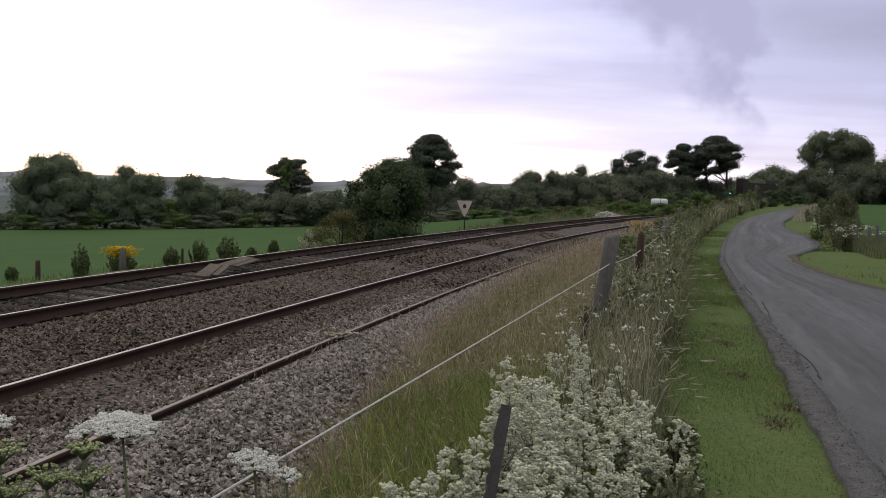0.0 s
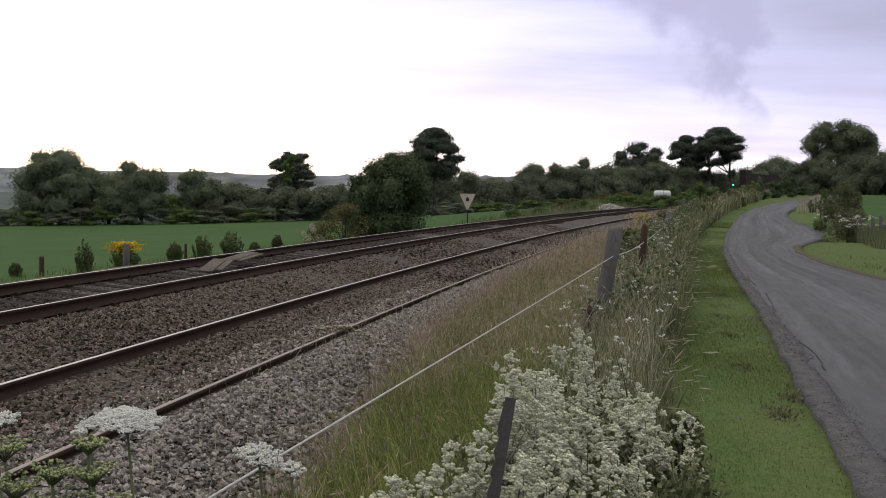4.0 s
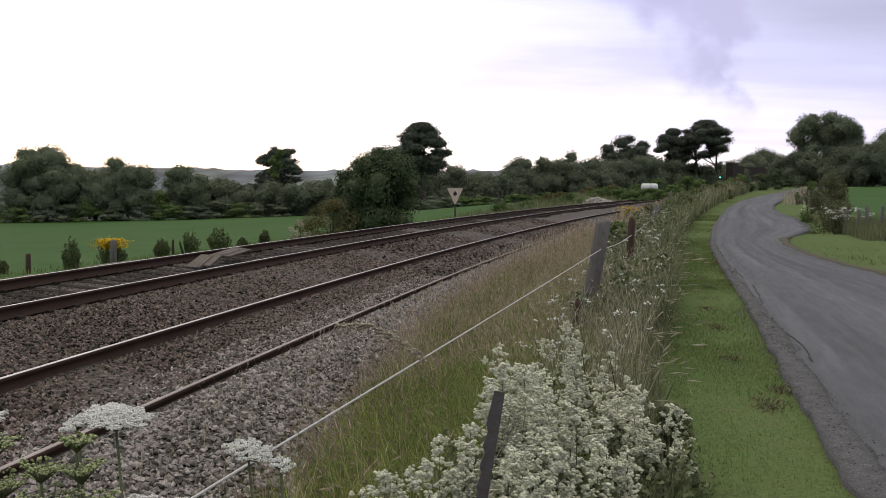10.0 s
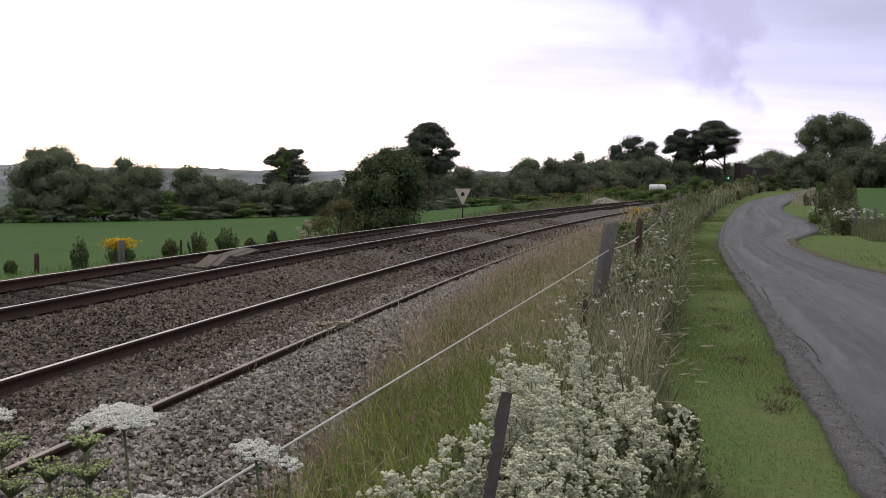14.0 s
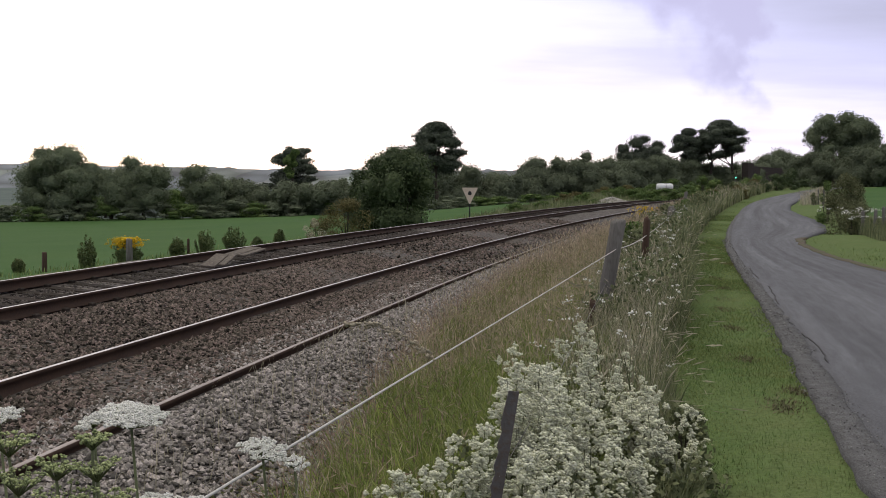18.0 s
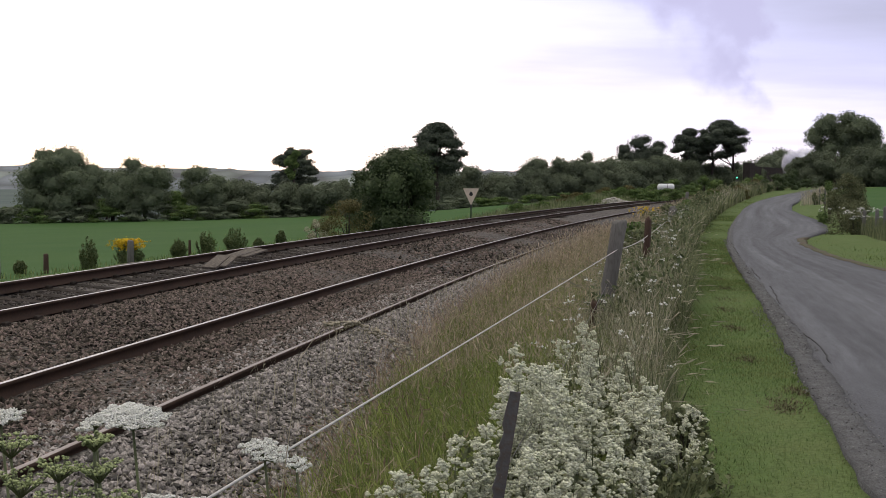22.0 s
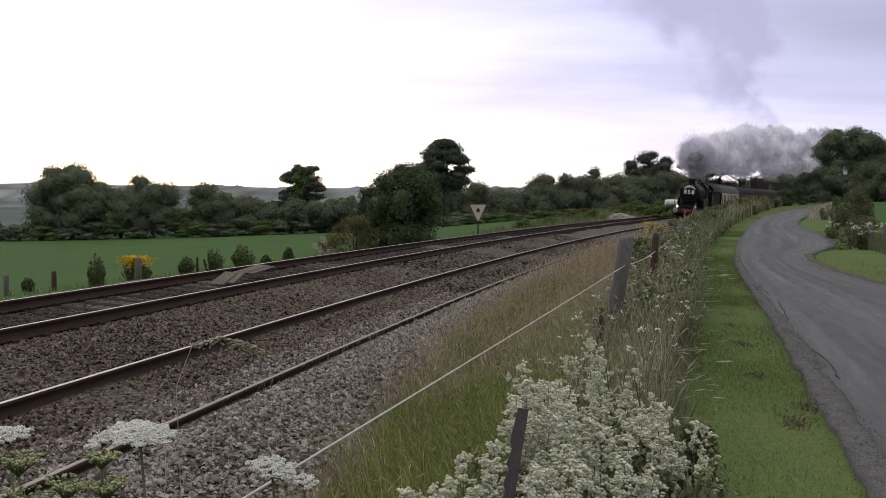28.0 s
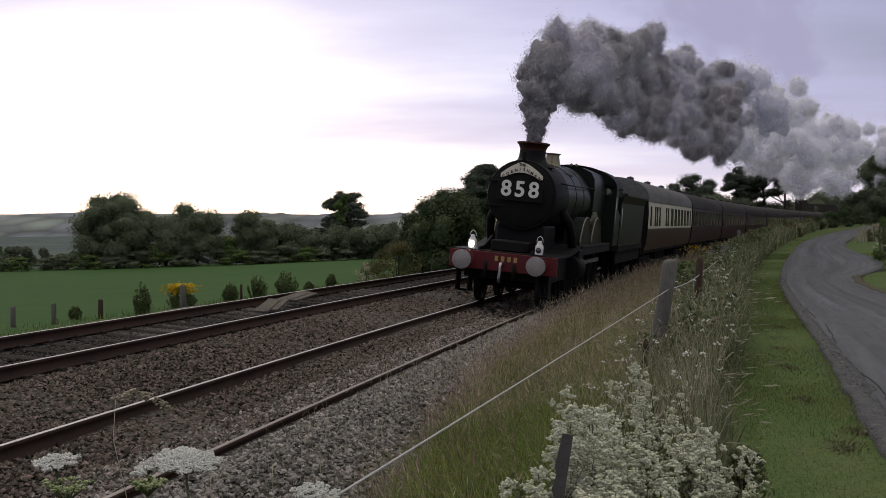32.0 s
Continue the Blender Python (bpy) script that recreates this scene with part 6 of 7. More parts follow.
def flower_clump(x, y, top, seed, plumes=6, spread=0.15):
    """A clump of leaning stems, each with a branching panicle of small frothy knots."""
    rng = np.random.RandomState(seed)
    s, lat = locate(x, y)
    z = float(ground_z(s, lat))
    t = thing("bedstraw_clump", Matrix.Translation((x, y, z)), "frothy cream-white flowering clump by the fence", "flower", "cream flowers along the fence")
    for k in range(plumes):
        a, q = rng.rand() * 6.28, spread * math.sqrt(rng.rand())
        b = Vector((q * math.cos(a), q * math.sin(a), 0))
        h = (top - z) * (1.0 if k == 0 else rng.uniform(0.62, 0.98))
        tip = b * (0.6 if k == 0 else 1.5) + Vector((rng.normal() * 0.05, rng.normal() * 0.05, h))
        bm = bmesh.new()
        tube(bm, [b, b.lerp(tip, 0.5) + Vector((rng.normal() * 0.02, 0, 0)), tip], 0.0038, 5, 0.0015)
        # side branches, shorter towards the tip, each carrying a tuft of knots
        knots = []
        n = 13
        ln = min(0.34, 0.55 * h)
        for j in range(n):
            u_ = (j + rng.rand()) / n
            base = tip.lerp(b, (1 - u_) * ln / max(h, 0.05))
            az = j * 2.4 + rng.normal() * 0.4
            reach = (0.105 * (1 - u_) ** 0.7 + 0.012) * rng.uniform(0.55, 1.25)
            end = base + Vector((reach * math.cos(az), reach * math.sin(az), reach * rng.uniform(0.35, 0.9)))
            tube(bm, [base, end], 0.0014, 3, 0.0008)
            for i in range(5):
                w = rng.rand() ** 0.6
                c = base.lerp(end, 0.35 + 0.65 * w)
                knots.append((c.x + rng.normal() * 0.012, c.y + rng.normal() * 0.012, c.z + rng.normal() * 0.010))
        st = part("stem", bm, M_STALK, t)
        knots = np.array(knots)
        m = 7
        pts = np.repeat(knots, m, 0) + rng.normal(size=(len(knots) * m, 3)) * np.array([0.0062, 0.0062, 0.0052])
        part("blossom", floret_mesh("blossom", pts, 0.0082, M_CREAMFL, rng), None, st, "frothy plume of tiny cream blossoms")
    cl = [(rng.normal() * spread, rng.normal() * spread, (top - z) * rng.uniform(0.15, 0.6), 0.10, 0.10, 0.1) for _ in range(8)]
    part("leaves", leaf_mesh("leaves", cl, 520, 0.020, M_WEED, rng, 0.2), None, t)
    return t


# bearing and height of each clump's top as tangents from the eye, and its distance
CLUMPS = ((0.076, -0.142, 5.6), (0.066, -0.164, 5.3), (0.073, -0.156, 6.0), (0.084, -0.178, 5.4), (0.102, -0.160, 6.3), (0.126, -0.124, 8.2), (0.124, -0.150, 7.2), (0.146, -0.168, 6.6), (0.165, -0.170, 6.5), (0.178, -0.182, 6.3),
          (0.112, -0.190, 5.5), (0.140, -0.200, 5.3), (0.182, -0.196, 6.0), (0.088, -0.220, 5.0), (0.122, -0.225, 4.9), (0.042, -0.212, 5.0),
          (0.028, -0.226, 4.9), (0.010, -0.228, 4.8), (0.000, -0.248, 4.7), (-0.024, -0.244, 4.7), (-0.048, -0.254, 4.6), (0.064, -0.240, 4.6), (0.104, -0.256, 4.5), (0.156, -0.140, 9.6), (0.140, -0.118, 12.0))
for k, (tx_, d_, w_) in enumerate(((0.168, 5.2, 0.34), (0.192, 5.3, 0.30), (0.150, 4.9, 0.30), (0.205, 6.4, 0.34))):
    bush("nettle", tx_ * d_, d_, 0.34 + 0.05 * k, w_, M_WEED, "dark green nettles among the cream flowers", category="weeds", leaves=900, leaf=0.020, lobes=10, seed=760 + k, group="nettles by the fence", low=0.15, stems=5, shell=0.2)
for k, (tx_, tz_, d_) in enumerate(CLUMPS):
    flower_clump(tx_ * d_, d_, EYE[2] + tz_ * d_, 300 + k, plumes=6 if k < 14 else 3, spread=0.15)
# scattered small white flowers further along the fence
rng = np.random.RandomState(5)
p = patch(rng, 380, 9, 45, 4.0, 5.3)
p[:, 2] += 0.35 + 0.6 * rng.rand(len(p))
q = np.repeat(p, 5, 0) + rng.normal(size=(len(p) * 5, 3)) * np.array([0.02, 0.02, 0.008])
tagged(new("white_flowers", floret_mesh("white_flowers", q, 0.011, M_WHITEFL, rng)), "scattered small white flower heads among the weeds", "flower", kind="stuff")


def umbel(name, head, r, seed, mt, label, tilt=(0, 0), rays=20, per=40, floret=0.0036, foot=None, cup=0.15):
    """A flat umbel on a tall stem: head is its place in the world, r its radius."""
    rng = np.random.RandomState(seed)
    foot = foot or (head[0] + 0.05, head[1] + 0.1)
    s, lat = locate(*foot)
    z0 = float(ground_z(s, lat))
    t = thing(name, Matrix.Translation((foot[0], foot[1], z0)), label, "flower", "umbels by the fence")
    top = Vector(head) - Vector((foot[0], foot[1], z0))
    bm = bmesh.new()
    hub = top - Vector((0, 0, r * 0.55))
    tube(bm, [(0, 0, -0.05), hub * 0.5 + Vector((0.02, 0, 0)), hub], 0.0040, 7, 0.003)
    part("stem", bm, M_STALK, t)
    pts = []
    R = pose(0, 0, 0, tilt[0], tilt[1], 0)
    for k in range(rays):
        a = k * 2.39996
        q = math.sqrt((k + 0.5) / rays)
        d = R @ Vector((q * r * math.cos(a), q * r * math.sin(a), -cup * r * q * q * 0.6))
        end = top + d
        bm = bmesh.new()
        tube(bm, [hub, hub.lerp(end, 0.55) + d * 0.12, end], 0.0018, 4, 0.0012)
        part("ray", bm, M_STALK, t)
        n = per
        b = rng.rand(n) * 6.28
        w = r * 0.23 * np.sqrt(rng.rand(n))
        pts.append(np.array(end)[None] + np.stack([w * np.cos(b), w * np.sin(b), 0.0018 * rng.normal(size=n) - w * 0.25], -1))
    part("blossom", floret_mesh("blossom", np.concatenate(pts), floret, mt, rng), None, t)
    return t


HOG = "flat white hogweed umbel on a tall green stem"
umbel("hogweed", (-0.665, 2.42, 1.382), 0.068, 1, M_WHITEFL, HOG, tilt=(9, 8), rays=30, per=150, floret=0.0023)
umbel("hogweed", (-0.77, 2.50, 1.350), 0.040, 2, M_WHITEFL, HOG, tilt=(10, -20), rays=16, per=80, floret=0.0023)
umbel("hogweed", (-0.955, 2.45, 1.370), 0.045, 3, M_WHITEFL, HOG, tilt=(12, 0), rays=18, per=80, floret=0.0023)
umbel("hogweed", (-0.42, 2.62, 1.262), 0.055, 4, M_WHITEFL, HOG, tilt=(12, 10), rays=20, per=80, floret=0.0023)
umbel("hogweed", (-0.345, 2.60, 1.235), 0.035, 5, M_WHITEFL, HOG, tilt=(8, 18), rays=12, per=70, floret=0.0022)
umbel("hogweed", (-0.67, 2.65, 1.128), 0.055, 6, M_WHITEFL, HOG, tilt=(10, 5), rays=18, per=80, floret=0.0023)
umbel("hogweed", (-0.58, 2.62, 1.135), 0.035, 7, M_WHITEFL, HOG, tilt=(8, 0), rays=12, per=70, floret=0.0022)
BUDS = "green unopened umbel on a branching stem"
for k, (x, y, z, r) in enumerate(((-0.655, 2.12, 1.385, 0.024), (-0.715, 2.10, 1.338, 0.032), (-0.80, 2.14, 1.302, 0.038), (-0.695, 2.08, 1.285, 0.042), (-0.64, 2.10, 1.335, 0.030), (-0.62, 2.12, 1.270, 0.032), (-0.77, 2.05, 1.245, 0.042), (-0.67, 2.06, 1.225, 0.040), (-0.60, 2.2, 1.22, 0.030), (-0.84, 2.2, 1.36, 0.036), (-0.72, 2.1, 1.20, 0.04))):
    umbel("budding_umbel", (x, y, z), r * 1.25, 40 + k, M_BUD, BUDS, tilt=(0, 10 * math.sin(k)), rays=22, per=9, floret=0.0034, foot=(-0.70, 2.3), cup=-0.8)


# ---- loose ballast stones ----
M_STONE = material("ballast_stone", (0.203, 0.187, 0.181), (0.102, 0.091, 0.086), rough=0.9, spec=0.1, scale=9, fine=60, col3=(0.37, 0.345, 0.315), bump=0.3, bump_dist=0.004, by_island=0.7)


def stones(n, s0, s1, l0, l1, size, seed, lift):
    rng = np.random.RandomState(seed)
    s = s0 + (s1 - s0) * rng.rand(n) ** 1.15
    lat = l0 + (l1 - l0) * rng.rand(n)
    x, y = plan(s, lat)
    c = np.stack([x, y, ground_z(s, lat) + lift], -1)
    o = np.array([[1, 0, 0.1], [-1, 0.1, 0], [0, 1, -0.1], [0.1, -1, 0], [0, 0, 1], [0, 0.1, -1]], dtype=float)
    v = o[None] * rng.uniform(0.55, 1.15, (n, 6, 1)) + 0.25 * rng.normal(size=(n, 6, 3))
    v[:, :, 2] *= 0.75
    a = rng.rand(n) * 6.283
    ca, sa = np.cos(a)[:, None], np.sin(a)[:, None]
    vx = v[:, :, 0] * ca - v[:, :, 1] * sa
    vy = v[:, :, 0] * sa + v[:, :, 1] * ca
    k = (size * (0.55 + 0.75 * rng.rand(n)))[:, None]
    k = k * (1 + 0.012 * np.clip(s - 12, 0, 60))[:, None]
    w = np.stack([vx * k, vy * k, v[:, :, 2] * k], -1) + c[:, None, :]
    f0 = np.array([[0, 2, 4], [2, 1, 4], [1, 3, 4], [3, 0, 4], [0, 3, 5], [3, 1, 5]])
    f = (np.arange(n)[:, None, None] * 6 + f0[None]).reshape(-1, 3)
    return w.reshape(-1, 3), f


M_STONE_RUST = material("rust_stained_stone", (0.091, 0.073, 0.062), (0.049, 0.038, 0.032), rough=0.9, spec=0.1, scale=9, fine=60, col3=(0.20, 0.175, 0.152), bump=0.3, bump_dist=0.004, by_island=0.95)


def stone_layer(name, label, mt, sets):
    V, F, base = [], [], 0
    for n, s0, s1, l0, l1, size, lift in sets:
        v, f = stones(n, s0, s1, l0, l1, size, int(n + s0), lift)
        V.append(v)
        F.append(f + base)
        base += len(v)
    tagged(new(name, raw_mesh(name, np.concatenate(V), np.concatenate(F), mt)), label, "ballast", kind="stuff")


stone_layer("ballast_stones", "loose grey-brown crushed stone ballast beside the near rail", M_STONE, [(27000, 5, 28, 0.84, 2.9, 0.032, 0.008), (9000, 24, 60, 0.8, 2.2, 0.038, 0.006), (9000, 12, 60, -6.2, -4.35, 0.040, 0.008), (5000, 5, 26, 0.1, 0.66, 0.031, 0.008)])
stone_layer("stained_stones", "rust-stained brown ballast stones between the rails", M_STONE_RUST, [(27000, 6, 28, -2.62, -0.83, 0.031, 0.006), (20000, 5, 26, -0.66, 0.66, 0.031, 0.006), (9000, 24, 60, -2.6, 0.66, 0.038, 0.006)])
# a darker stone tone for the bed between the far rails
M_STONE_DARK = material("dark_bed_stone", (0.058, 0.050, 0.047), (0.036, 0.031, 0.029), rough=0.9, spec=0.1, scale=9, fine=60, col3=(0.085, 0.076, 0.070), bump=0.3, bump_dist=0.004, by_island=0.6)
stone_layer("dark_stones", "dark ballast stones between the far rails", M_STONE_DARK, [(11000, 12, 48, -4.05, -2.85, 0.034, 0.004)])

M_GRIT = material("grey_grit", (0.13, 0.128, 0.127), (0.085, 0.083, 0.083), rough=0.9, spec=0.1, scale=9, fine=60, col3=(0.20, 0.197, 0.195), bump=0, by_island=0.6)
stone_layer("edge_gravel", "loose grey gravel along the crumbling lane edge", M_GRIT, [(1700, 6, 16, 6.16, 6.48, 0.007, 0.048), (1500, 12, 34, 6.34, 6.55, 0.010, 0.048)])

# broad-leaved weeds along the fence
rng = np.random.RandomState(91)
M_DOCK = material("broad_weed_leaves", (0.125, 0.150, 0.075), (0.088, 0.110, 0.055), rough=0.7, scale=2, fine=12, col3=(0.085, 0.11, 0.045), bump=0, by_island=0.5, trans=0.25)
cl = []
for k in range(230):
    s_ = 13.5 + 50 * rng.rand() ** 1.3
    lat_ = rng.uniform(4.35, float(weed_edge(s_)) - 0.1)
    p_ = spot(s_, lat_)
    h_ = rng.uniform(0.2, 0.75) * (1 + 0.008 * s_)
    w_ = rng.uniform(0.13, 0.30) * (1 + 0.012 * s_)
    cl.append((p_.x, p_.y, p_.z + h_ * 0.6, w_, w_, h_ * 0.55))
tagged(new("broad_weeds", leaf_mesh("broad_weeds", cl, 22000, 0.034, M_DOCK, rng, 0.2)), "dark green broad-leaved weeds along the fence", "weeds", kind="stuff")

# ---- fences, sign, signal, tank and other things ----
M_OLDWOOD = material("weathered_post", (0.165, 0.157, 0.148), (0.105, 0.100, 0.092), rough=0.95, scale=5, fine=50, col3=(0.08, 0.075, 0.065), bump=0.8, bump_dist=0.01, stretch=(1, 1, 0.2))
M_BROWNPOST = material("brown_timber", (0.075, 0.045, 0.032), (0.055, 0.035, 0.026), rough=0.9, scale=5, fine=40, bump=0.5, bump_dist=0.006, stretch=(1, 1, 0.2))
M_IRON = material("rusty_angle_iron", (0.12, 0.115, 0.12), (0.085, 0.08, 0.082), rough=0.7, metal=0.4, scale=8, fine=60, col3=(0.10, 0.07, 0.055), bump=0.3)
M_ROPE = material("pale_fence_rope", (0.50, 0.49, 0.48), (0.42, 0.41, 0.40), rough=0.8, scale=30, fine=160, col3=(0.3, 0.3, 0.3), bump=0.6, bump_dist=0.002)
M_WIRE = material("galvanised_wire", (0.22, 0.21, 0.21), (0.17, 0.16, 0.16), rough=0.5, metal=0.7, scale=8, fine=60, bump=0)


def round_post(x, y, top, foot_dx, r, mt, label, group="fence posts beside the lane", seed=0, squared=False):
    """A leaning post: its head at x, y, top; its foot shifted by foot_dx."""
    s, lat = locate(x + foot_dx, y)
    z = float(ground_z(s, lat))
    rng = np.random.RandomState(seed)
    bm = bmesh.new()
    H = top - z
    n = 4 if squared else 12
    prof = [(r * 1.06, -0.3), (r * 1.05, H * 0.3), (r * 0.98, H * 0.7), (r * 0.97, H - 0.05), (r * 0.86, H - 0.015), (r * 0.5, H)]
    lathe(bm, prof, Matrix(), n)
    for v in bm.verts:
        k = 1 + 0.10 * noise.noise(Vector((v.co.x * 9, v.co.y * 9, v.co.z * 3 + seed)))
        u = v.co.z / H
        v.co = Vector((v.co.x * k - foot_dx * u, v.co.y * k, v.co.z + (0.012 * rng.normal() if u > 0.95 else 0)))
    ob = new("fence_post", bpy.data.meshes.new("fence_post"))
    bm.to_mesh(ob.data)
    bm.free()
    ob.data.materials.append(mt)
    ob.matrix_basis = Matrix.Translation((x + foot_dx, y, z)) @ pose(0, 0, 0, 0, 0, 45 if squared else 0)
    if squared:
        ob.matrix_basis = Matrix.Translation((x + foot_dx, y, z))
    return tagged(ob, label, "post", group)


round_post(1.945, 13.3, 1.44, -0.25, 0.088, M_OLDWOOD, "stout weathered grey timber post leaning by the lane", seed=1)
round_post(3.15, 18.5, 1.30, -0.06, 0.055, M_BROWNPOST, "dark brown square timber fence post", seed=2, squared=True)
round_post(7.15, 37.2, 1.02, -0.28, 0.10, M_OLDWOOD, "leaning weathered grey fence post in weeds", seed=3)
round_post(7.45, 39.0, 1.06, -0.20, 0.10, M_OLDWOOD, "leaning weathered grey fence post in weeds", seed=4)
round_post(1.52, 12.2, 0.62, -0.05, 0.035, M_BROWNPOST, "thin dark stake beside the stout post", seed=5)
round_post(12.6, 62.0, 1.35, -0.1, 0.09, M_OLDWOOD, "weathered grey fence post in tall weeds", seed=6)
round_post(-1.53, -1.0, 1.25, 0.0, 0.07, M_OLDWOOD, "weathered grey timber fence post", seed=7)

# notched iron stake with flowers round it
bm = bmesh.new()
teeth = []
for k in range(12):
    teeth += [(-0.019, -0.1 + 0.085 * k), (-0.030, -0.1 + 0.085 * k + 0.03)]
prism(bm, teeth + [(-0.019, 1.0), (0.022, 1.0), (0.024, -0.1)], "y", -0.004, 0.004)
prism(bm, [(0.019, -0.1), (0.024, -0.1), (0.024, 1.0), (0.019, 1.0)], "y", 0.0, 0.03)
stake = new("iron_stake", bpy.data.meshes.new("iron_stake"))
bm.to_mesh(stake.data)
bm.free()
stake.data.materials.append(M_IRON)
stake.matrix_basis = Matrix.Translation((0.105, 4.55, 0.05)) @ pose(0, 0, 0, 0, 9.0, 8)
tagged(stake, "notched grey iron fence stake among cream flowers", "stake", "fence posts beside the lane")


def line(name, pts, r, mt, label, sag=0.0, seg=8):
    bm = bmesh.new()
    q = []
    for a, b in zip(pts, pts[1:]):
        a, b = Vector(a), Vector(b)
        for k in range(seg):
            u = k / seg
            p = a.lerp(b, u)
            p.z -= sag * 4 * u * (1 - u)
            q.append(p)
    q.append(Vector(pts[-1]))
    tube(bm, q, r, 6)
    ob = new(name, bpy.data.meshes.new(name))
    bm.to_mesh(ob.data)
    bm.free()
    ob.data.materials.append(mt)
    return tagged(ob, label, "wire", "fence wires beside the lane")


line("fence_rope", [(-1.517, -1.0, 1.079), (-0.556, 3.0, 1.085), (1.90, 13.22, 1.10)], 0.0043, M_ROPE, "pale taut fence rope between the posts", 0.004)
line("fence_rope", [(1.90, 13.22, 1.10), (3.13, 18.45, 1.02), (7.1, 37.1, 0.85)], 0.006, M_ROPE, "pale fence rope running on through the weeds", 0.03)
line("fence_wire", [(0.205, 4.55, 0.70), (1.80, 13.25, 0.72), (3.10, 18.5, 0.75), (7.0, 37.1, 0.6)], 0.0016, M_WIRE, "thin grey fence wire among the weeds", 0.02)
line("fence_wire", [(0.155, 4.55, 0.35), (1.75, 13.25, 0.40), (3.10, 18.5, 0.40)], 0.0016, M_WIRE, "thin grey fence wire among the weeds", 0.02)

# stubby posts along the pasture edge
FP = "posts along the pasture edge"


def field_post(px, ytop, depth, w, mt, label, seed):
    x = u(px) * depth
    round_post(x, depth, EYE[2] - (ytop - level(px)) / 2061.9 * depth, 0.0, w, mt, label, FP, seed, squared=True)


field_post(66, 461, 44.0, 0.10, M_BROWNPOST, "short dark timber post at the pasture edge", 21)
field_post(217, 439, 46.0, 0.13, M_OLDWOOD, "grey timber post in yellow ragwort", 22)
field_post(322, 440, 50.0, 0.06, M_BROWNPOST, "thin dark post at the pasture edge", 23)
field_post(-20, 466, 42.0, 0.10, M_OLDWOOD, "grey timber post at the pasture edge", 24)
field_post(-95, 470, 40.0, 0.10, M_OLDWOOD, "grey timber post at the pasture edge", 25)


def broom(px, ytop, wpx, depth, seed, label, mt=None, yellow=0):
    """A spiky upright shrub at the pasture edge."""
    rng = np.random.RandomState(seed)
    x = u(px) * depth
    s, lat = locate(x, depth)
    z = float(ground_z(s, lat))
    H = EYE[2] - (ytop - level(px)) / 2061.9 * depth - z
    W = wpx / 2061.9 * depth
    t = thing("broom_bush", Matrix.Translation((x, depth, z)), label, "bush", "shrubs at the pasture edge")
    n = 60
    bm = bmesh.new()
    cl = []
    for k in range(n):
        a, q = rng.rand() * 6.28, 0.5 * W * math.sqrt(rng.rand())
        b = Vector((0.65 * q * math.cos(a), 0.65 * q * math.sin(a), 0))
        tip = Vector((q * math.cos(a), q * math.sin(a), H * (1 - 0.55 * (2 * q / W) ** 2) * rng.uniform(0.72, 1.0)))
        if k < 24:
            tube(bm, [b, b.lerp(tip, 0.6), tip], 0.008, 4, 0.003)
        for j in (0.12, 0.32, 0.52, 0.72, 0.92):
            c = b.lerp(tip, j)
            cl.append((c.x, c.y, c.z, 0.05, 0.05, 0.10))
    part("stem", bm, M_STALK, t)
    part("foliage", leaf_mesh("foliage", cl, 4200, 0.036, mt or M_GORSE, rng, 0.1, aspect=0.35), None, t)
    if yellow:
        p = np.stack([rng.normal(size=yellow) * W * 0.24, rng.normal(size=yellow) * W * 0.2, H * (0.95 - 0.38 * rng.rand(yellow) ** 1.5)], -1)
        p = np.repeat(p, 6, 0) + rng.normal(size=(yellow * 6, 3)) * 0.035
        part("blossom", floret_mesh("blossom", p, 0.03, M_YELLOW, rng), None, t, "bright yellow flower heads")
    return t


broom(142, 425, 34, 46, 1, "tall spiky green broom bush at the pasture edge")
broom(303, 434, 30, 49, 2, "round green broom bush at the pasture edge")
broom(352, 421, 40, 50, 3, "open green broom bush at the pasture edge")
broom(404, 414, 44, 52, 4, "dense green broom bush at the pasture edge")
broom(484, 422, 20, 56, 5, "small green broom bush at the pasture edge")
broom(213, 436, 58, 47, 6, "ragwort clump with bright yellow flower heads", yellow=220)
broom(1128, 391, 42, 62, 7, "ragwort with yellow flower heads on the railway bank", yellow=40)
broom(20, 470, 24, 44, 8, "small green weed clump at the pasture edge")
broom(445, 438, 20, 54, 9, "small green weed clump at the pasture edge")

# the big bush and the brambles by the far track
def fb(px, ytop, wpx, depth, mt, label, **kw):
    x = u(px) * depth
    s, lat = locate(x, depth)
    z = float(ground_z(s, lat))
    h = EYE[2] - (ytop - level(px)) / 2061.9 * depth - z
    return bush(kw.pop("name", "bush"), x, depth, h, wpx / 2061.9 * depth, mt, label, z=z, **kw)


fb(694, 290, 160, 84, M_BUSH, "big dense green elder bush beside the far track", leaves=30000, leaf=0.098, lobes=56, seed=7, stems=10, low=0.12, shell=0.35)
fb(640, 298, 70, 88, M_BUSH, "leafy green bush beside the far track", leaves=6500, leaf=0.095, lobes=20, seed=8, low=0.12)
fb(604, 376, 100, 74, M_BROWN, "low brownish bramble thicket beside the far track", leaves=4200, leaf=0.055, lobes=22, seed=9, low=0.1)
fb(560, 402, 50, 70, M_BROWN, "low brownish weeds beside the far track", leaves=1500, leaf=0.05, lobes=12, seed=10, low=0.1)
fb(545, 408, 40, 66, M_DRY, "pale dry docks beside the far track", leaves=700, leaf=0.04, lobes=10, seed=12, low=0.1)
fb(1168, 361, 74, 132, M_SCRUB, "low green scrub below the white tank", leaves=2600, leaf=0.08, lobes=16, seed=15)
fb(1140, 366, 60, 120, M_SCRUB, "low green scrub on the far bank", leaves=1500, leaf=0.09, lobes=12, seed=13)
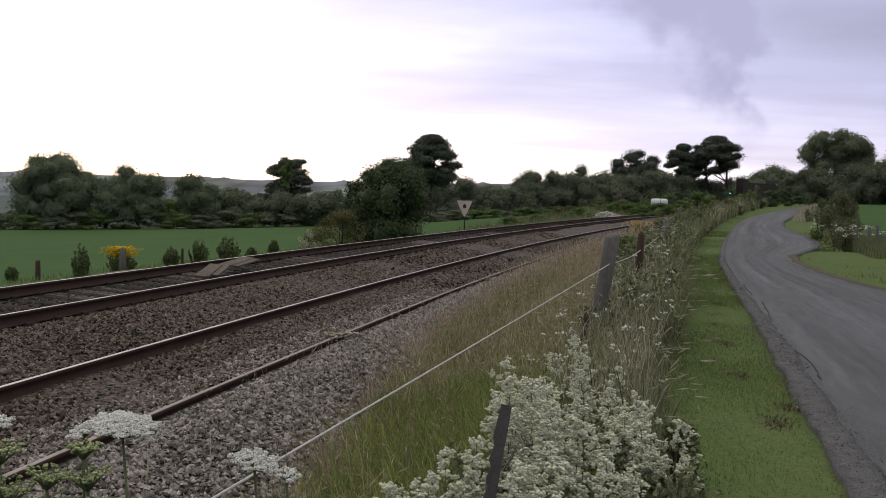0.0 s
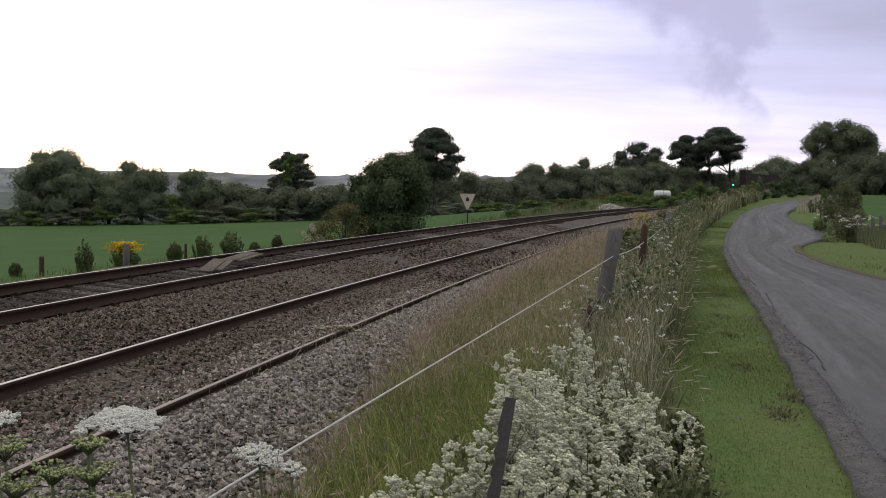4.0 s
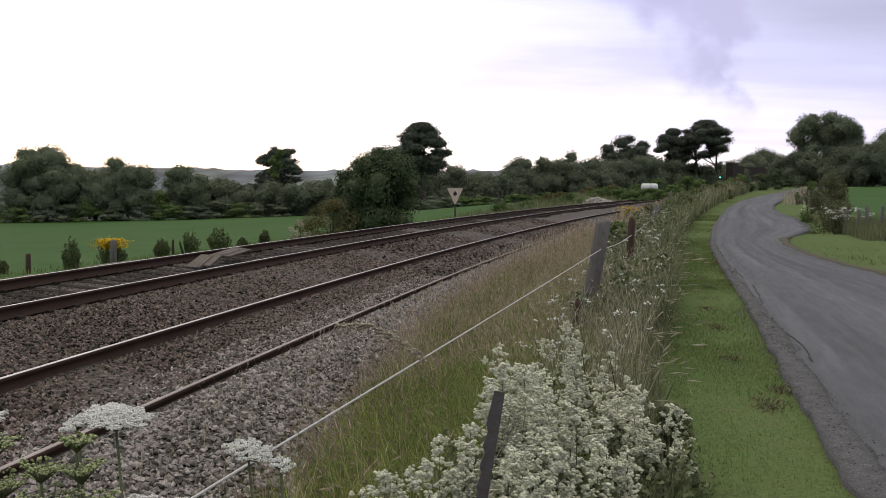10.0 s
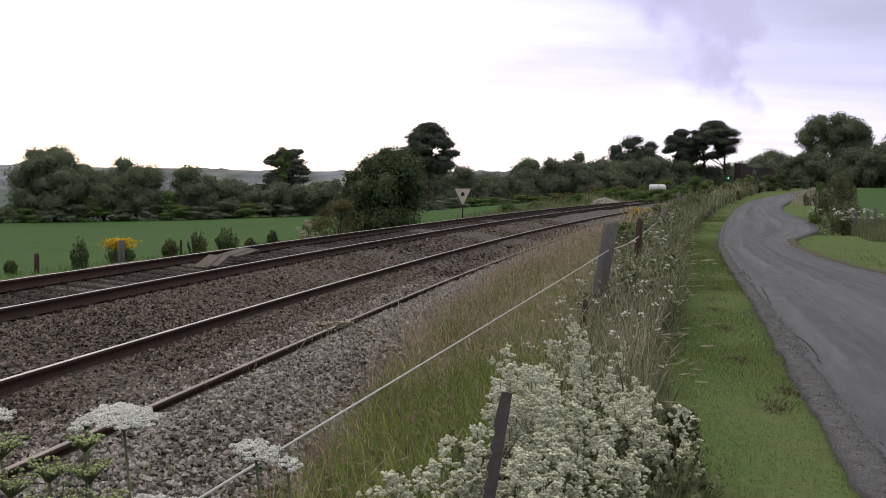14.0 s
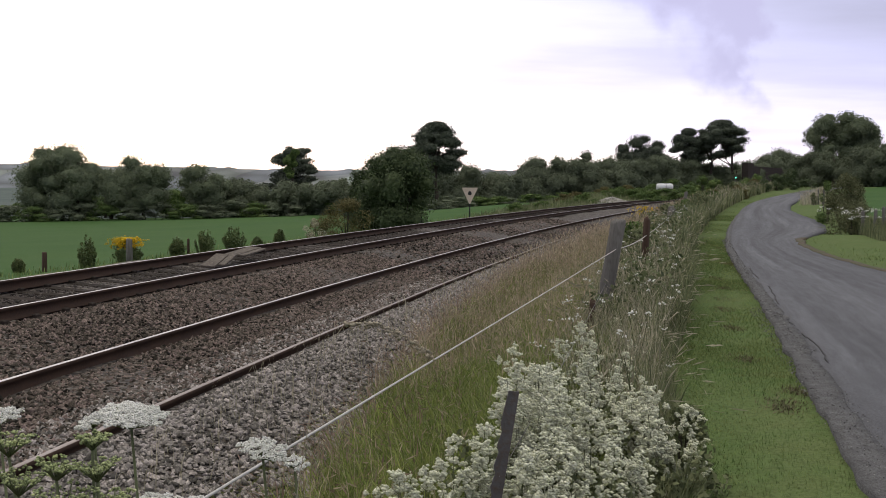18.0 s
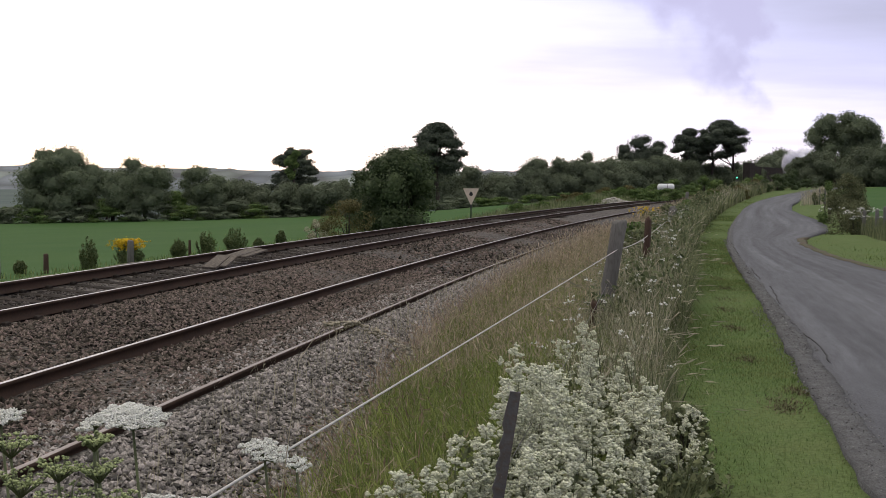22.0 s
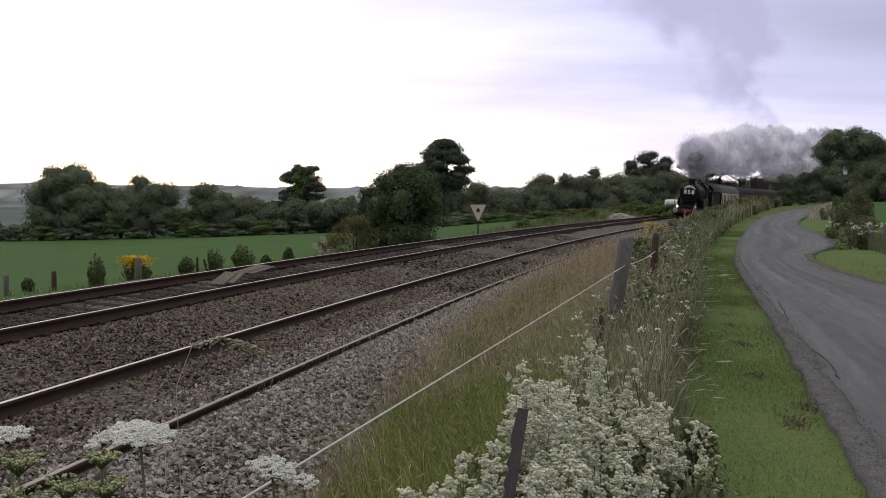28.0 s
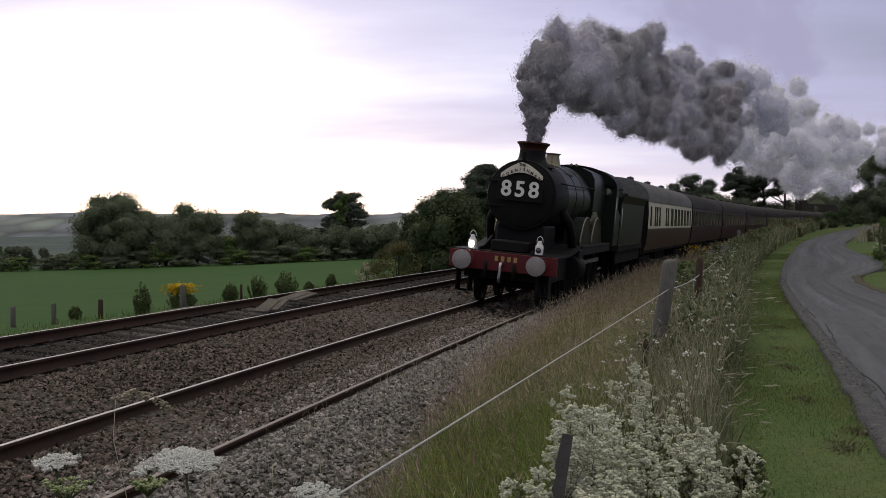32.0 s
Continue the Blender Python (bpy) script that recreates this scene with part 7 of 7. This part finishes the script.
fb(1108, 362, 50, 128, M_SCRUB, "rounded green scrub on the far bank", leaves=1500, leaf=0.09, lobes=12, seed=14)
GS = "scrub along the far bank"
for i, (px, yt, w, d) in enumerate(((1205, 352, 60, 150), (1232, 340, 60, 165), (1258, 346, 50, 178), (1306, 349, 44, 186), (1180, 345, 50, 170), (1322, 336, 50, 200), (930, 368, 60, 150), (985, 366, 70, 150), (1040, 366, 60, 150), (870, 372, 60, 150), (905, 384, 40, 100), (950, 382, 40, 105), (1000, 380, 50, 112))):
    fb(px, yt, w, d, M_SCRUB, "green scrub bush on the far bank", leaves=1600, leaf=0.11, lobes=14, seed=140 + i, group=GS, low=0.1, stems=4)
# rough growth on the bank behind the far track
rng = np.random.RandomState(58)
grass("bank_grass", rng, "rough tussocky grass on the bank behind the far track", M_WEED, [
    (patch(rng, 7000, 96, 175, -17, -6.4), dict(h0=0.25, h1=0.7, w=0.022, bend=0.6)),
    (patch(rng, 2500, 70, 100, -9.5, -6.4), dict(h0=0.15, h1=0.45, w=0.014, bend=0.6)),
])
for k in range(16):
    p_ = spot(104 + 62 * rng.rand(), rng.uniform(-15, -8.5))
    bush("scrub_bush", p_.x, p_.y, rng.uniform(0.7, 1.3), rng.uniform(1.6, 3.0), M_SCRUB if k % 3 else M_BROWN, "low leafy scrub on the bank behind the far track" if k % 3 else "brownish seeding scrub on the bank behind the far track", leaves=1300, leaf=0.07, lobes=12, seed=880 + k, group=GS, low=0.15, stems=4)
# hedge along the far side of the pasture
for i in range(26):
    px = -216 + i * 44
    d = 168 + 1.2 * i if px < 600 else 150 + 0.12 * (px - 600)
    fb(px, 382 + 4 * math.sin(i * 2.1) - 0.012 * px, 84, d - 22, M_DARK if i % 3 else M_SCRUB, "low clipped hedge bush beyond the pasture", leaves=2200, leaf=0.099, lobes=18, seed=170 + i, group="low hedge beyond the pasture", name="hedge_bush", low=0.1, stems=3)
# left of the lane further on
for i, (px, yt, w, d) in enumerate(((1362, 338, 40, 132), (1388, 330, 44, 140), (1340, 348, 36, 120), (1318, 352, 30, 108), (1295, 358, 30, 92), (1270, 368, 30, 80), (1415, 348, 50, 150))):
    fb(px, yt, w, d, M_BUSH if i < 3 or i == 6 else M_WEED, "leafy green bush in the lane hedge", leaves=1700, leaf=0.085, lobes=14, seed=200 + i, group="bushes in the lane hedge", low=0.1, stems=4)
# weedy clumps that close the lane fence
rng = np.random.RandomState(61)
for k in range(34):
    s_ = 21 + 105 * (k + rng.rand()) / 34
    wl_ = float(weed_edge(s_))
    p_ = spot(s_, rng.uniform(4.3, wl_ - 0.35))
    h_ = rng.uniform(0.55, 0.95) * (1 + 0.004 * s_)
    bush("weed_clump", p_.x, p_.y, h_, rng.uniform(0.9, 1.5) * (1 + 0.006 * s_), (M_WEED, M_SCRUB, M_WEED, M_BROWN, M_DOCK)[k % 5], ("grey-green nettle clump in the lane fence", "leafy green bramble clump in the lane fence", "grey-green nettle clump in the lane fence", "brownish seeding dock clump in the lane fence", "dark green broad-leaved clump in the lane fence")[k % 5], category="weeds", leaves=1500, leaf=0.035 + 0.0004 * s_, lobes=12, seed=600 + k, group="weed clumps in the lane fence", low=0.15, stems=4, shell=0.2)
M_THORN = material("thorn_leaves", (0.13, 0.145, 0.075), (0.10, 0.115, 0.055), rough=0.8, scale=1.5, fine=10, col3=(0.17, 0.165, 0.095), bump=0, by_island=0.5, trans=0.2)
# right of the lane
fb(1484, 341, 72, 43, M_THORN, "rounded brown-green thorn bush beside the lane", leaves=14000, leaf=0.030, lobes=40, seed=220, low=0.42, shell=0.3)
fb(1452, 350, 44, 46, M_SCRUB, "pale green bush beside the lane", leaves=1800, leaf=0.035, lobes=14, seed=221, low=0.1)
fb(1498, 388, 92, 36.5, M_THORN, "weedy bush with white flower heads by the fence", leaves=5200, leaf=0.028, lobes=24, seed=222, low=0.1)
rng = np.random.RandomState(9)
p = np.stack([u(1500) * 36 + rng.normal(size=40) * 0.42, 35.9 + rng.normal(size=40) * 0.25, 0.72 + 0.40 * rng.rand(40)], -1)
p = np.repeat(p, 7, 0) + rng.normal(size=(280, 3)) * np.array([0.05, 0.05, 0.015])
tagged(new("white_umbels", floret_mesh("white_umbels", p, 0.018, M_WHITEFL, rng)), "white flower heads over the weedy bush", "flower", kind="stuff")
fb(1440, 362, 34, 78, M_DRY, "pale dry grass thicket beside the lane", leaves=1500, leaf=0.05, lobes=12, seed=223, low=0.1)
fb(1428, 372, 20, 74, M_WEED, "grey-green weeds beside the lane", leaves=800, leaf=0.05, lobes=10, seed=224, low=0.1)
for i, (px, yt, d) in enumerate(((1516, 404, 35.5), (1538, 402, 35.0), (1552, 398, 34.2), (1580, 396, 33.5), (1612, 394, 33), (1436, 366, 76), (1446, 364, 72))):
    x = u(px) * d
    round_post(x, d, EYE[2] - (yt - level(px)) / 2061.9 * d, 0.02 * (i % 3 - 1), 0.055, M_OLDWOOD, "old grey timber post of the field fence", "field fence beside the lane", 240 + i)
x0, x1 = u(1516) * 35.5, u(1612) * 33
for z in (0.55, 0.85):
    line("fence_wire", [(x0, 35.5, z), (x1, 33, z)], 0.004, M_WIRE, "thin grey wire of the field fence", 0.02)
rng = np.random.RandomState(31)
grass("fence_grass", rng, "tall grey-green grass under the field fence", M_WEED, [(patch(rng, 5000, 33, 42, 10.4, 12.6), dict(h0=0.25, h1=0.6, w=0.006, bend=0.6, head=0.4, head_size=0.04))])

# triangular warning sign
M_SIGN = material("faded_sign_cream", (0.55, 0.46, 0.38), (0.48, 0.40, 0.33), rough=0.6, scale=4, fine=30, col3=(0.40, 0.33, 0.27), bump=0.05)
M_SIGNBLACK = material("sign_black", (0.02, 0.02, 0.022), (0.03, 0.03, 0.03), rough=0.6, bump=0)
sd = 72.0
sx = u(821) * sd
s_, lat_ = locate(sx, sd)
sz = float(ground_z(s_, lat_))
ztop = EYE[2] - (356 - level(821)) / 2061.9 * sd
sign = thing("railway_sign", Matrix.Translation((sx, sd, sz)) @ pose(0, 0, 0, 0, 0, -2), "faded cream inverted triangular railway sign on a dark post", "sign")
H = ztop - sz
bm = bmesh.new()
lathe(bm, [(0.04, -0.3), (0.04, H - 0.2)], pose(0, 0.05, 0), 10)
part("post", bm, M_SIGNBLACK, sign)
bm = bmesh.new()
prism(bm, [(-0.49, H), (-0.46, H + 0.02), (0.46, H + 0.02), (0.49, H), (0.03, H - 0.98), (-0.03, H - 0.98)], "y", -0.012, 0.012)
panel = part("panel", bm, M_SIGN, sign)
bm = bmesh.new()
prism(bm, [(-0.02, H - 0.17), (0.04, H - 0.20), (0.11, H - 0.30), (0.12, H - 0.38), (0.06, H - 0.45), (-0.06, H - 0.45), (-0.12, H - 0.38), (-0.10, H - 0.29), (-0.05, H - 0.22)], "y", -0.019, -0.014)
part("symbol", bm, M_SIGNBLACK, panel, "black drop-shaped symbol")

# white tank on legs
M_TANK = material("white_tank_paint", (0.72, 0.73, 0.74), (0.62, 0.63, 0.64), rough=0.4, scale=2, fine=20, col3=(0.5, 0.5, 0.5), bump=0.05)
td = 142.0
tx = u(1165) * td
zt = EYE[2] - (352 - level(1165)) / 2061.9 * td
s_, lat_ = locate(tx, td)
zg = float(ground_z(s_, lat_))
tank = thing("oil_tank", Matrix.Translation((tx, td, zg)), "white cylindrical oil tank on legs behind the railway", "tank")
rr = 0.42
bm = bmesh.new()
lathe(bm, [(0.0, -1.02), (0.2, -1.0), (0.36, -0.93), (rr, -0.8), (rr, 0.8), (0.36, 0.93), (0.2, 1.0), (0.0, 1.02)], pose(0, 0, zt - zg - rr, 0, 90), 22, caps=False)
part("shell", bm, M_TANK, tank, smooth=40)
bm = bmesh.new()
lathe(bm, [(rr + 0.015, -0.03), (rr + 0.015, 0.03)], pose(0.1, 0, zt - zg - rr, 0, 90), 22, caps=False)
part("band", bm, M_WIRE, tank)
for dx in (-0.7, 0.7):
    for dy in (-0.25, 0.25):
        bm = bmesh.new()
        box(bm, dx - 0.05, dx + 0.05, dy - 0.05, dy + 0.05, -0.3, zt - zg - rr * 1.6, 0.008)
        part("leg", bm, M_IRON, tank)

# colour-light signal showing green
M_GREENLIT = material("signal_green", (0.1, 0.5, 0.3), rough=0.3, bump=0, emit=(0.10, 1.0, 0.50), emit_strength=4.0)
gd = 212.0
gx = u(1290) * gd
s_, lat_ = locate(gx, gd)
zg = float(ground_z(s_, lat_))
zh = EYE[2] - (343 - level(1290)) / 2061.9 * gd
sig = thing("railway_signal", Matrix.Translation((gx, gd, zg)) @ pose(0, 0, 0, 0, 0, -14), "black railway signal head showing a green light", "signal")
bm = bmesh.new()
lathe(bm, [(0.08, -0.3), (0.08, zh - zg)], pose(0, 0.15, 0), 10)
part("post", bm, M_IRON, sig)
bm = bmesh.new()
lathe(bm, [(0.0, -0.06), (0.34, -0.06), (0.34, 0.06), (0.0, 0.06)], pose(0, 0, zh - zg, 90), 22, caps=False)
hd = part("backplate", bm, M_SIGNBLACK, sig)
bm = bmesh.new()
lathe(bm, [(0.0, 0.06), (0.12, 0.06), (0.10, 0.10), (0.0, 0.12)], pose(0, 0, zh - zg, 90), 16, caps=False)
part("lamp", bm, M_GREENLIT, hd, "green signal light")

# brick abutment beside the line
M_BRICK = material("dark_brick", (0.036, 0.029, 0.027), (0.027, 0.023, 0.022), rough=0.9, scale=0.8, fine=9, col3=(0.055, 0.044, 0.040), bump=0.4, bump_dist=0.02, spec=0.1)
ab = thing("brick_abutment", Matrix(), "dark brown brick bridge abutment beside the railway", "wall")


def wall_run(s0, s1, lat, top, thick):
    bm = bmesh.new()
    ss = np.linspace(s0, s1, 9)
    ring = []
    for s in ss:
        a, b = plan(s, lat), plan(s, lat - thick)
        z = float(ground_z(s, lat)) - 0.5
        ring.append([bm.verts.new((a[0], a[1], z)), bm.verts.new((a[0], a[1], top)), bm.verts.new((b[0], b[1], top)), bm.verts.new((b[0], b[1], z))])
    for p_, q_ in zip(ring, ring[1:]):
        for k in range(4):
            bm.faces.new((p_[k], p_[(k + 1) % 4], q_[(k + 1) % 4], q_[k]))
    bm.faces.new(ring[0][::-1])
    bm.faces.new(ring[-1])
    bmesh.ops.recalc_face_normals(bm, faces=bm.faces[:])
    return bm


part("wall", wall_run(232, 274, -6.4, 4.7, 0.6), M_BRICK, ab)
part("pier", wall_run(226, 232.2, -6.0, 5.5, 1.2), M_BRICK, ab)
part("coping", wall_run(232.3, 274, -6.2, 4.95, 0.9), M_BRICK, ab)

# pale stone heap beside the far track
rng = np.random.RandomState(41)
n = 900
s = 117 + rng.normal(size=n) * 4.0
lat = -7.3 + rng.normal(size=n) * 0.7
x, y = plan(s, lat)
h = 0.55 * np.exp(-((s - 117) / 5.0) ** 2 - ((lat + 7.3) / 0.9) ** 2) * rng.rand(n) ** 0.5
M_PALE = material("pale_stone", (0.42, 0.40, 0.37), (0.33, 0.31, 0.28), rough=0.9, scale=6, fine=30, bump=0.3, by_island=0.3)
tagged(new("stone_heap", floret_mesh("stone_heap", np.stack([x, y, ground_z(s, lat) + h], -1), 0.11, M_PALE, rng)), "pale stone heap beside the far track", "stone heap", kind="stuff")

# boards lying in the far track
M_BOARDS = material("bleached_boards", (0.105, 0.090, 0.078), (0.070, 0.060, 0.052), rough=0.9, spec=0.1, scale=4, fine=40, col3=(0.19, 0.165, 0.14), bump=0.5, bump_dist=0.006, stretch=(1, 0.2, 1))
for s0, lt, ln, turn, tilt, dz in ((23.7, -3.55, 1.9, 4, 2.0, 0.24), (22.1, -3.45, 1.5, 12, 5.0, 0.17)):
    bm = bmesh.new()
    box(bm, -0.13, 0.13, -ln / 2, ln / 2, -0.02, 0.02, 0.006)
    box(bm, 0.14, 0.27, -ln / 2 + 0.3, ln / 2 - 0.05, -0.025, 0.012, 0.006)
    ob = new("loose_board", bpy.data.meshes.new("loose_board"))
    bm.to_mesh(ob.data)
    bm.free()
    ob.data.materials.append(M_BOARDS)
    ob.matrix_basis = place(s0, lt, dz) @ pose(0, 0, 0, tilt, 4, turn)
    tagged(ob, "bleached loose timber boards lying in the far track", "board", "loose boards in the track")


# a drooping grass stalk close by, stirred by the wind
M_TASSEL = material("pale_tassel", (0.42, 0.37, 0.28), (0.34, 0.30, 0.22), rough=0.85, scale=20, fine=90, col3=(0.5, 0.46, 0.38), bump=0, by_island=0.3, trans=0.2)
STALK_FOOT = Vector((-0.30, 2.25, float(ground_z(*locate(-0.30, 2.25)))))
stalk = thing("grass_stalk", Matrix.Translation(STALK_FOOT), "pale drooping grass stalk swaying in the wind", "grass")
top_ = 1.585 - STALK_FOOT.z
curve_ = [Vector((0, 0, 0)), Vector((-0.03, 0, top_ * 0.5)), Vector((-0.035, 0, top_ * 0.8)), Vector((0.0, 0, top_ * 0.96)), Vector((0.05, 0, top_ + 0.01)), Vector((0.11, 0, top_ + 0.012)), Vector((0.17, 0, top_ - 0.012)), Vector((0.225, 0, top_ - 0.05))]
bm = bmesh.new()
tube(bm, curve_, 0.0011, 5, 0.0004)
part("stem", bm, M_TASSEL, stalk)
rng = np.random.RandomState(66)
pts = []
for k in range(150):
    w_ = rng.rand() * 3 + 4
    i_ = min(int(w_), 6)
    q_ = curve_[i_].lerp(curve_[i_ + 1], w_ - i_)
    pts.append((q_.x + rng.normal() * 0.003, rng.normal() * 0.003, q_.z - abs(rng.normal()) * 0.007))
part("tassel", floret_mesh("tassel", np.array(pts), 0.0042, M_TASSEL, rng), None, stalk, "pale feathery seed head")

# ---- what moves ----
STALK_SWAY = ((0, 0.9), (1, 2.2), (2, -0.5), (3, -0.2), (6, 0.3), (7, 1.4), (8, 2.3), (9, 1.9), (11, 2.5), (13, 0.0), (17, 2.2), (19, 1.0), (25, -0.9), (28, -9.0), (31, -18.0), (32, -17.0))


def motions():
    ts = [0, 4, 8, 12, 16, 20, 22, 23, 24, 25, 26, 27, 27.5, 28, 28.5, 29, 29.5, 30, 30.5, 31, 31.5, 32]

    def loco_at(t):
        return span_matrix(train_s(t), 2.8, 9.0)

    walk(loco, [(t, loco_at(t)) for t in ts])
    walk(plume, [(t, loco_at(t)) for t in ts])
    walk(tender, [(t, span_matrix(train_s(t) + 12.3, 1.3, 5.8)) for t in ts])
    for k, c in enumerate(coaches):
        walk(c, [(t, span_matrix(train_s(t) + 20.0 + 20.2 * k, 3.0, 17.2)) for t in ts])
    # driving and bogie wheels roll while the engine is in sight
    for ax in loco_sets:
        y, r = ax.location.y, ax.location.z
        rows, n = [(0, pose(0, y, r))], 300
        for k in range(n + 1):
            t = 22 + 10 * k / n
            rows.append((t, pose(0, y, r, -math.degrees((train_s(22) - train_s(t)) / r))))
        walk(ax, rows)
    # the stalk leans about its foot with the wind
    for_rows = []
    for t, lean in STALK_SWAY:
        for_rows.append((t, Matrix.Translation(STALK_FOOT) @ pose(0, 0, 0, 0, lean, 0) @ pose(0, 0, 0, 0, 0, float(np.interp(t, (25, 28, 31), (0, 40, 75))))))
    walk(stalk, for_rows)
    # billows: wait at the head of the plume, then hang in the air, rise and spread
    for ob, s_rel, wait, ox, oz, rot, gain, dark in puffs:
        t_rel = float(np.interp(-s_rel, [-q for q in TRAIN_S], TRAIN_T))
        size = Matrix.Diagonal((1, 1, 1, 1))
        turn = pose(0, 0, 0, *rot)
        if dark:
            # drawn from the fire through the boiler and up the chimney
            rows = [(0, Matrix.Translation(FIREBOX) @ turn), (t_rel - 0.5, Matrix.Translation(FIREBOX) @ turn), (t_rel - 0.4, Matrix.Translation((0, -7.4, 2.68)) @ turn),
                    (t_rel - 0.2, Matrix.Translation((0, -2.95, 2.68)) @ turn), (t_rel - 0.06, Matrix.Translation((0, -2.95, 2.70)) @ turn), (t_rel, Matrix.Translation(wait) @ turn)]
        else:
            rows = [(0, Matrix.Translation(wait) @ turn)]
        if t_rel > 0.1 and not dark:
            rows.append((t_rel, Matrix.Translation(wait) @ turn))
        w0 = loco_at(t_rel) @ wait
        h = along(s_rel)
        lat = Vector((math.cos(h), -math.sin(h), 0))
        t = t_rel
        while t < 32.0 - 1e-6:
            t = min(32.0, t + (0.25 if t - t_rel < 0.7 else 0.5))
            age = t - t_rel
            spread = (1.95 if dark else 2.4) * (1 - math.exp(-age / 1.4)) * gain + (0.55 if dark else 0.75) * age
            away = Vector((-math.sin(h), -math.cos(h), 0)) * (2.2 * (1 - math.exp(-age / 0.5)))
            p = w0 + lat * (ox * spread + 0.75 * age) + Vector((0, 0, oz * ((0.85 if dark else 0.65) if oz > 0 or s_rel > 125 else 0.5) * spread + 1.1 * (1 - math.exp(-age / 0.8)) + (0.42 * gain if dark else 0.50) * age + (1.4 * (1 - math.exp(-age / 0.8)) if 76 < s_rel < 102 else 0.0))) + away
            spin = pose(0, 0, 0, rot[0] + 9 * age, rot[1] - 14 * age, rot[2] + 6 * age)
            rows.append((t, loco_at(t).inverted() @ Matrix.Translation(p) @ spin))
        walk(ob, rows)


motions()
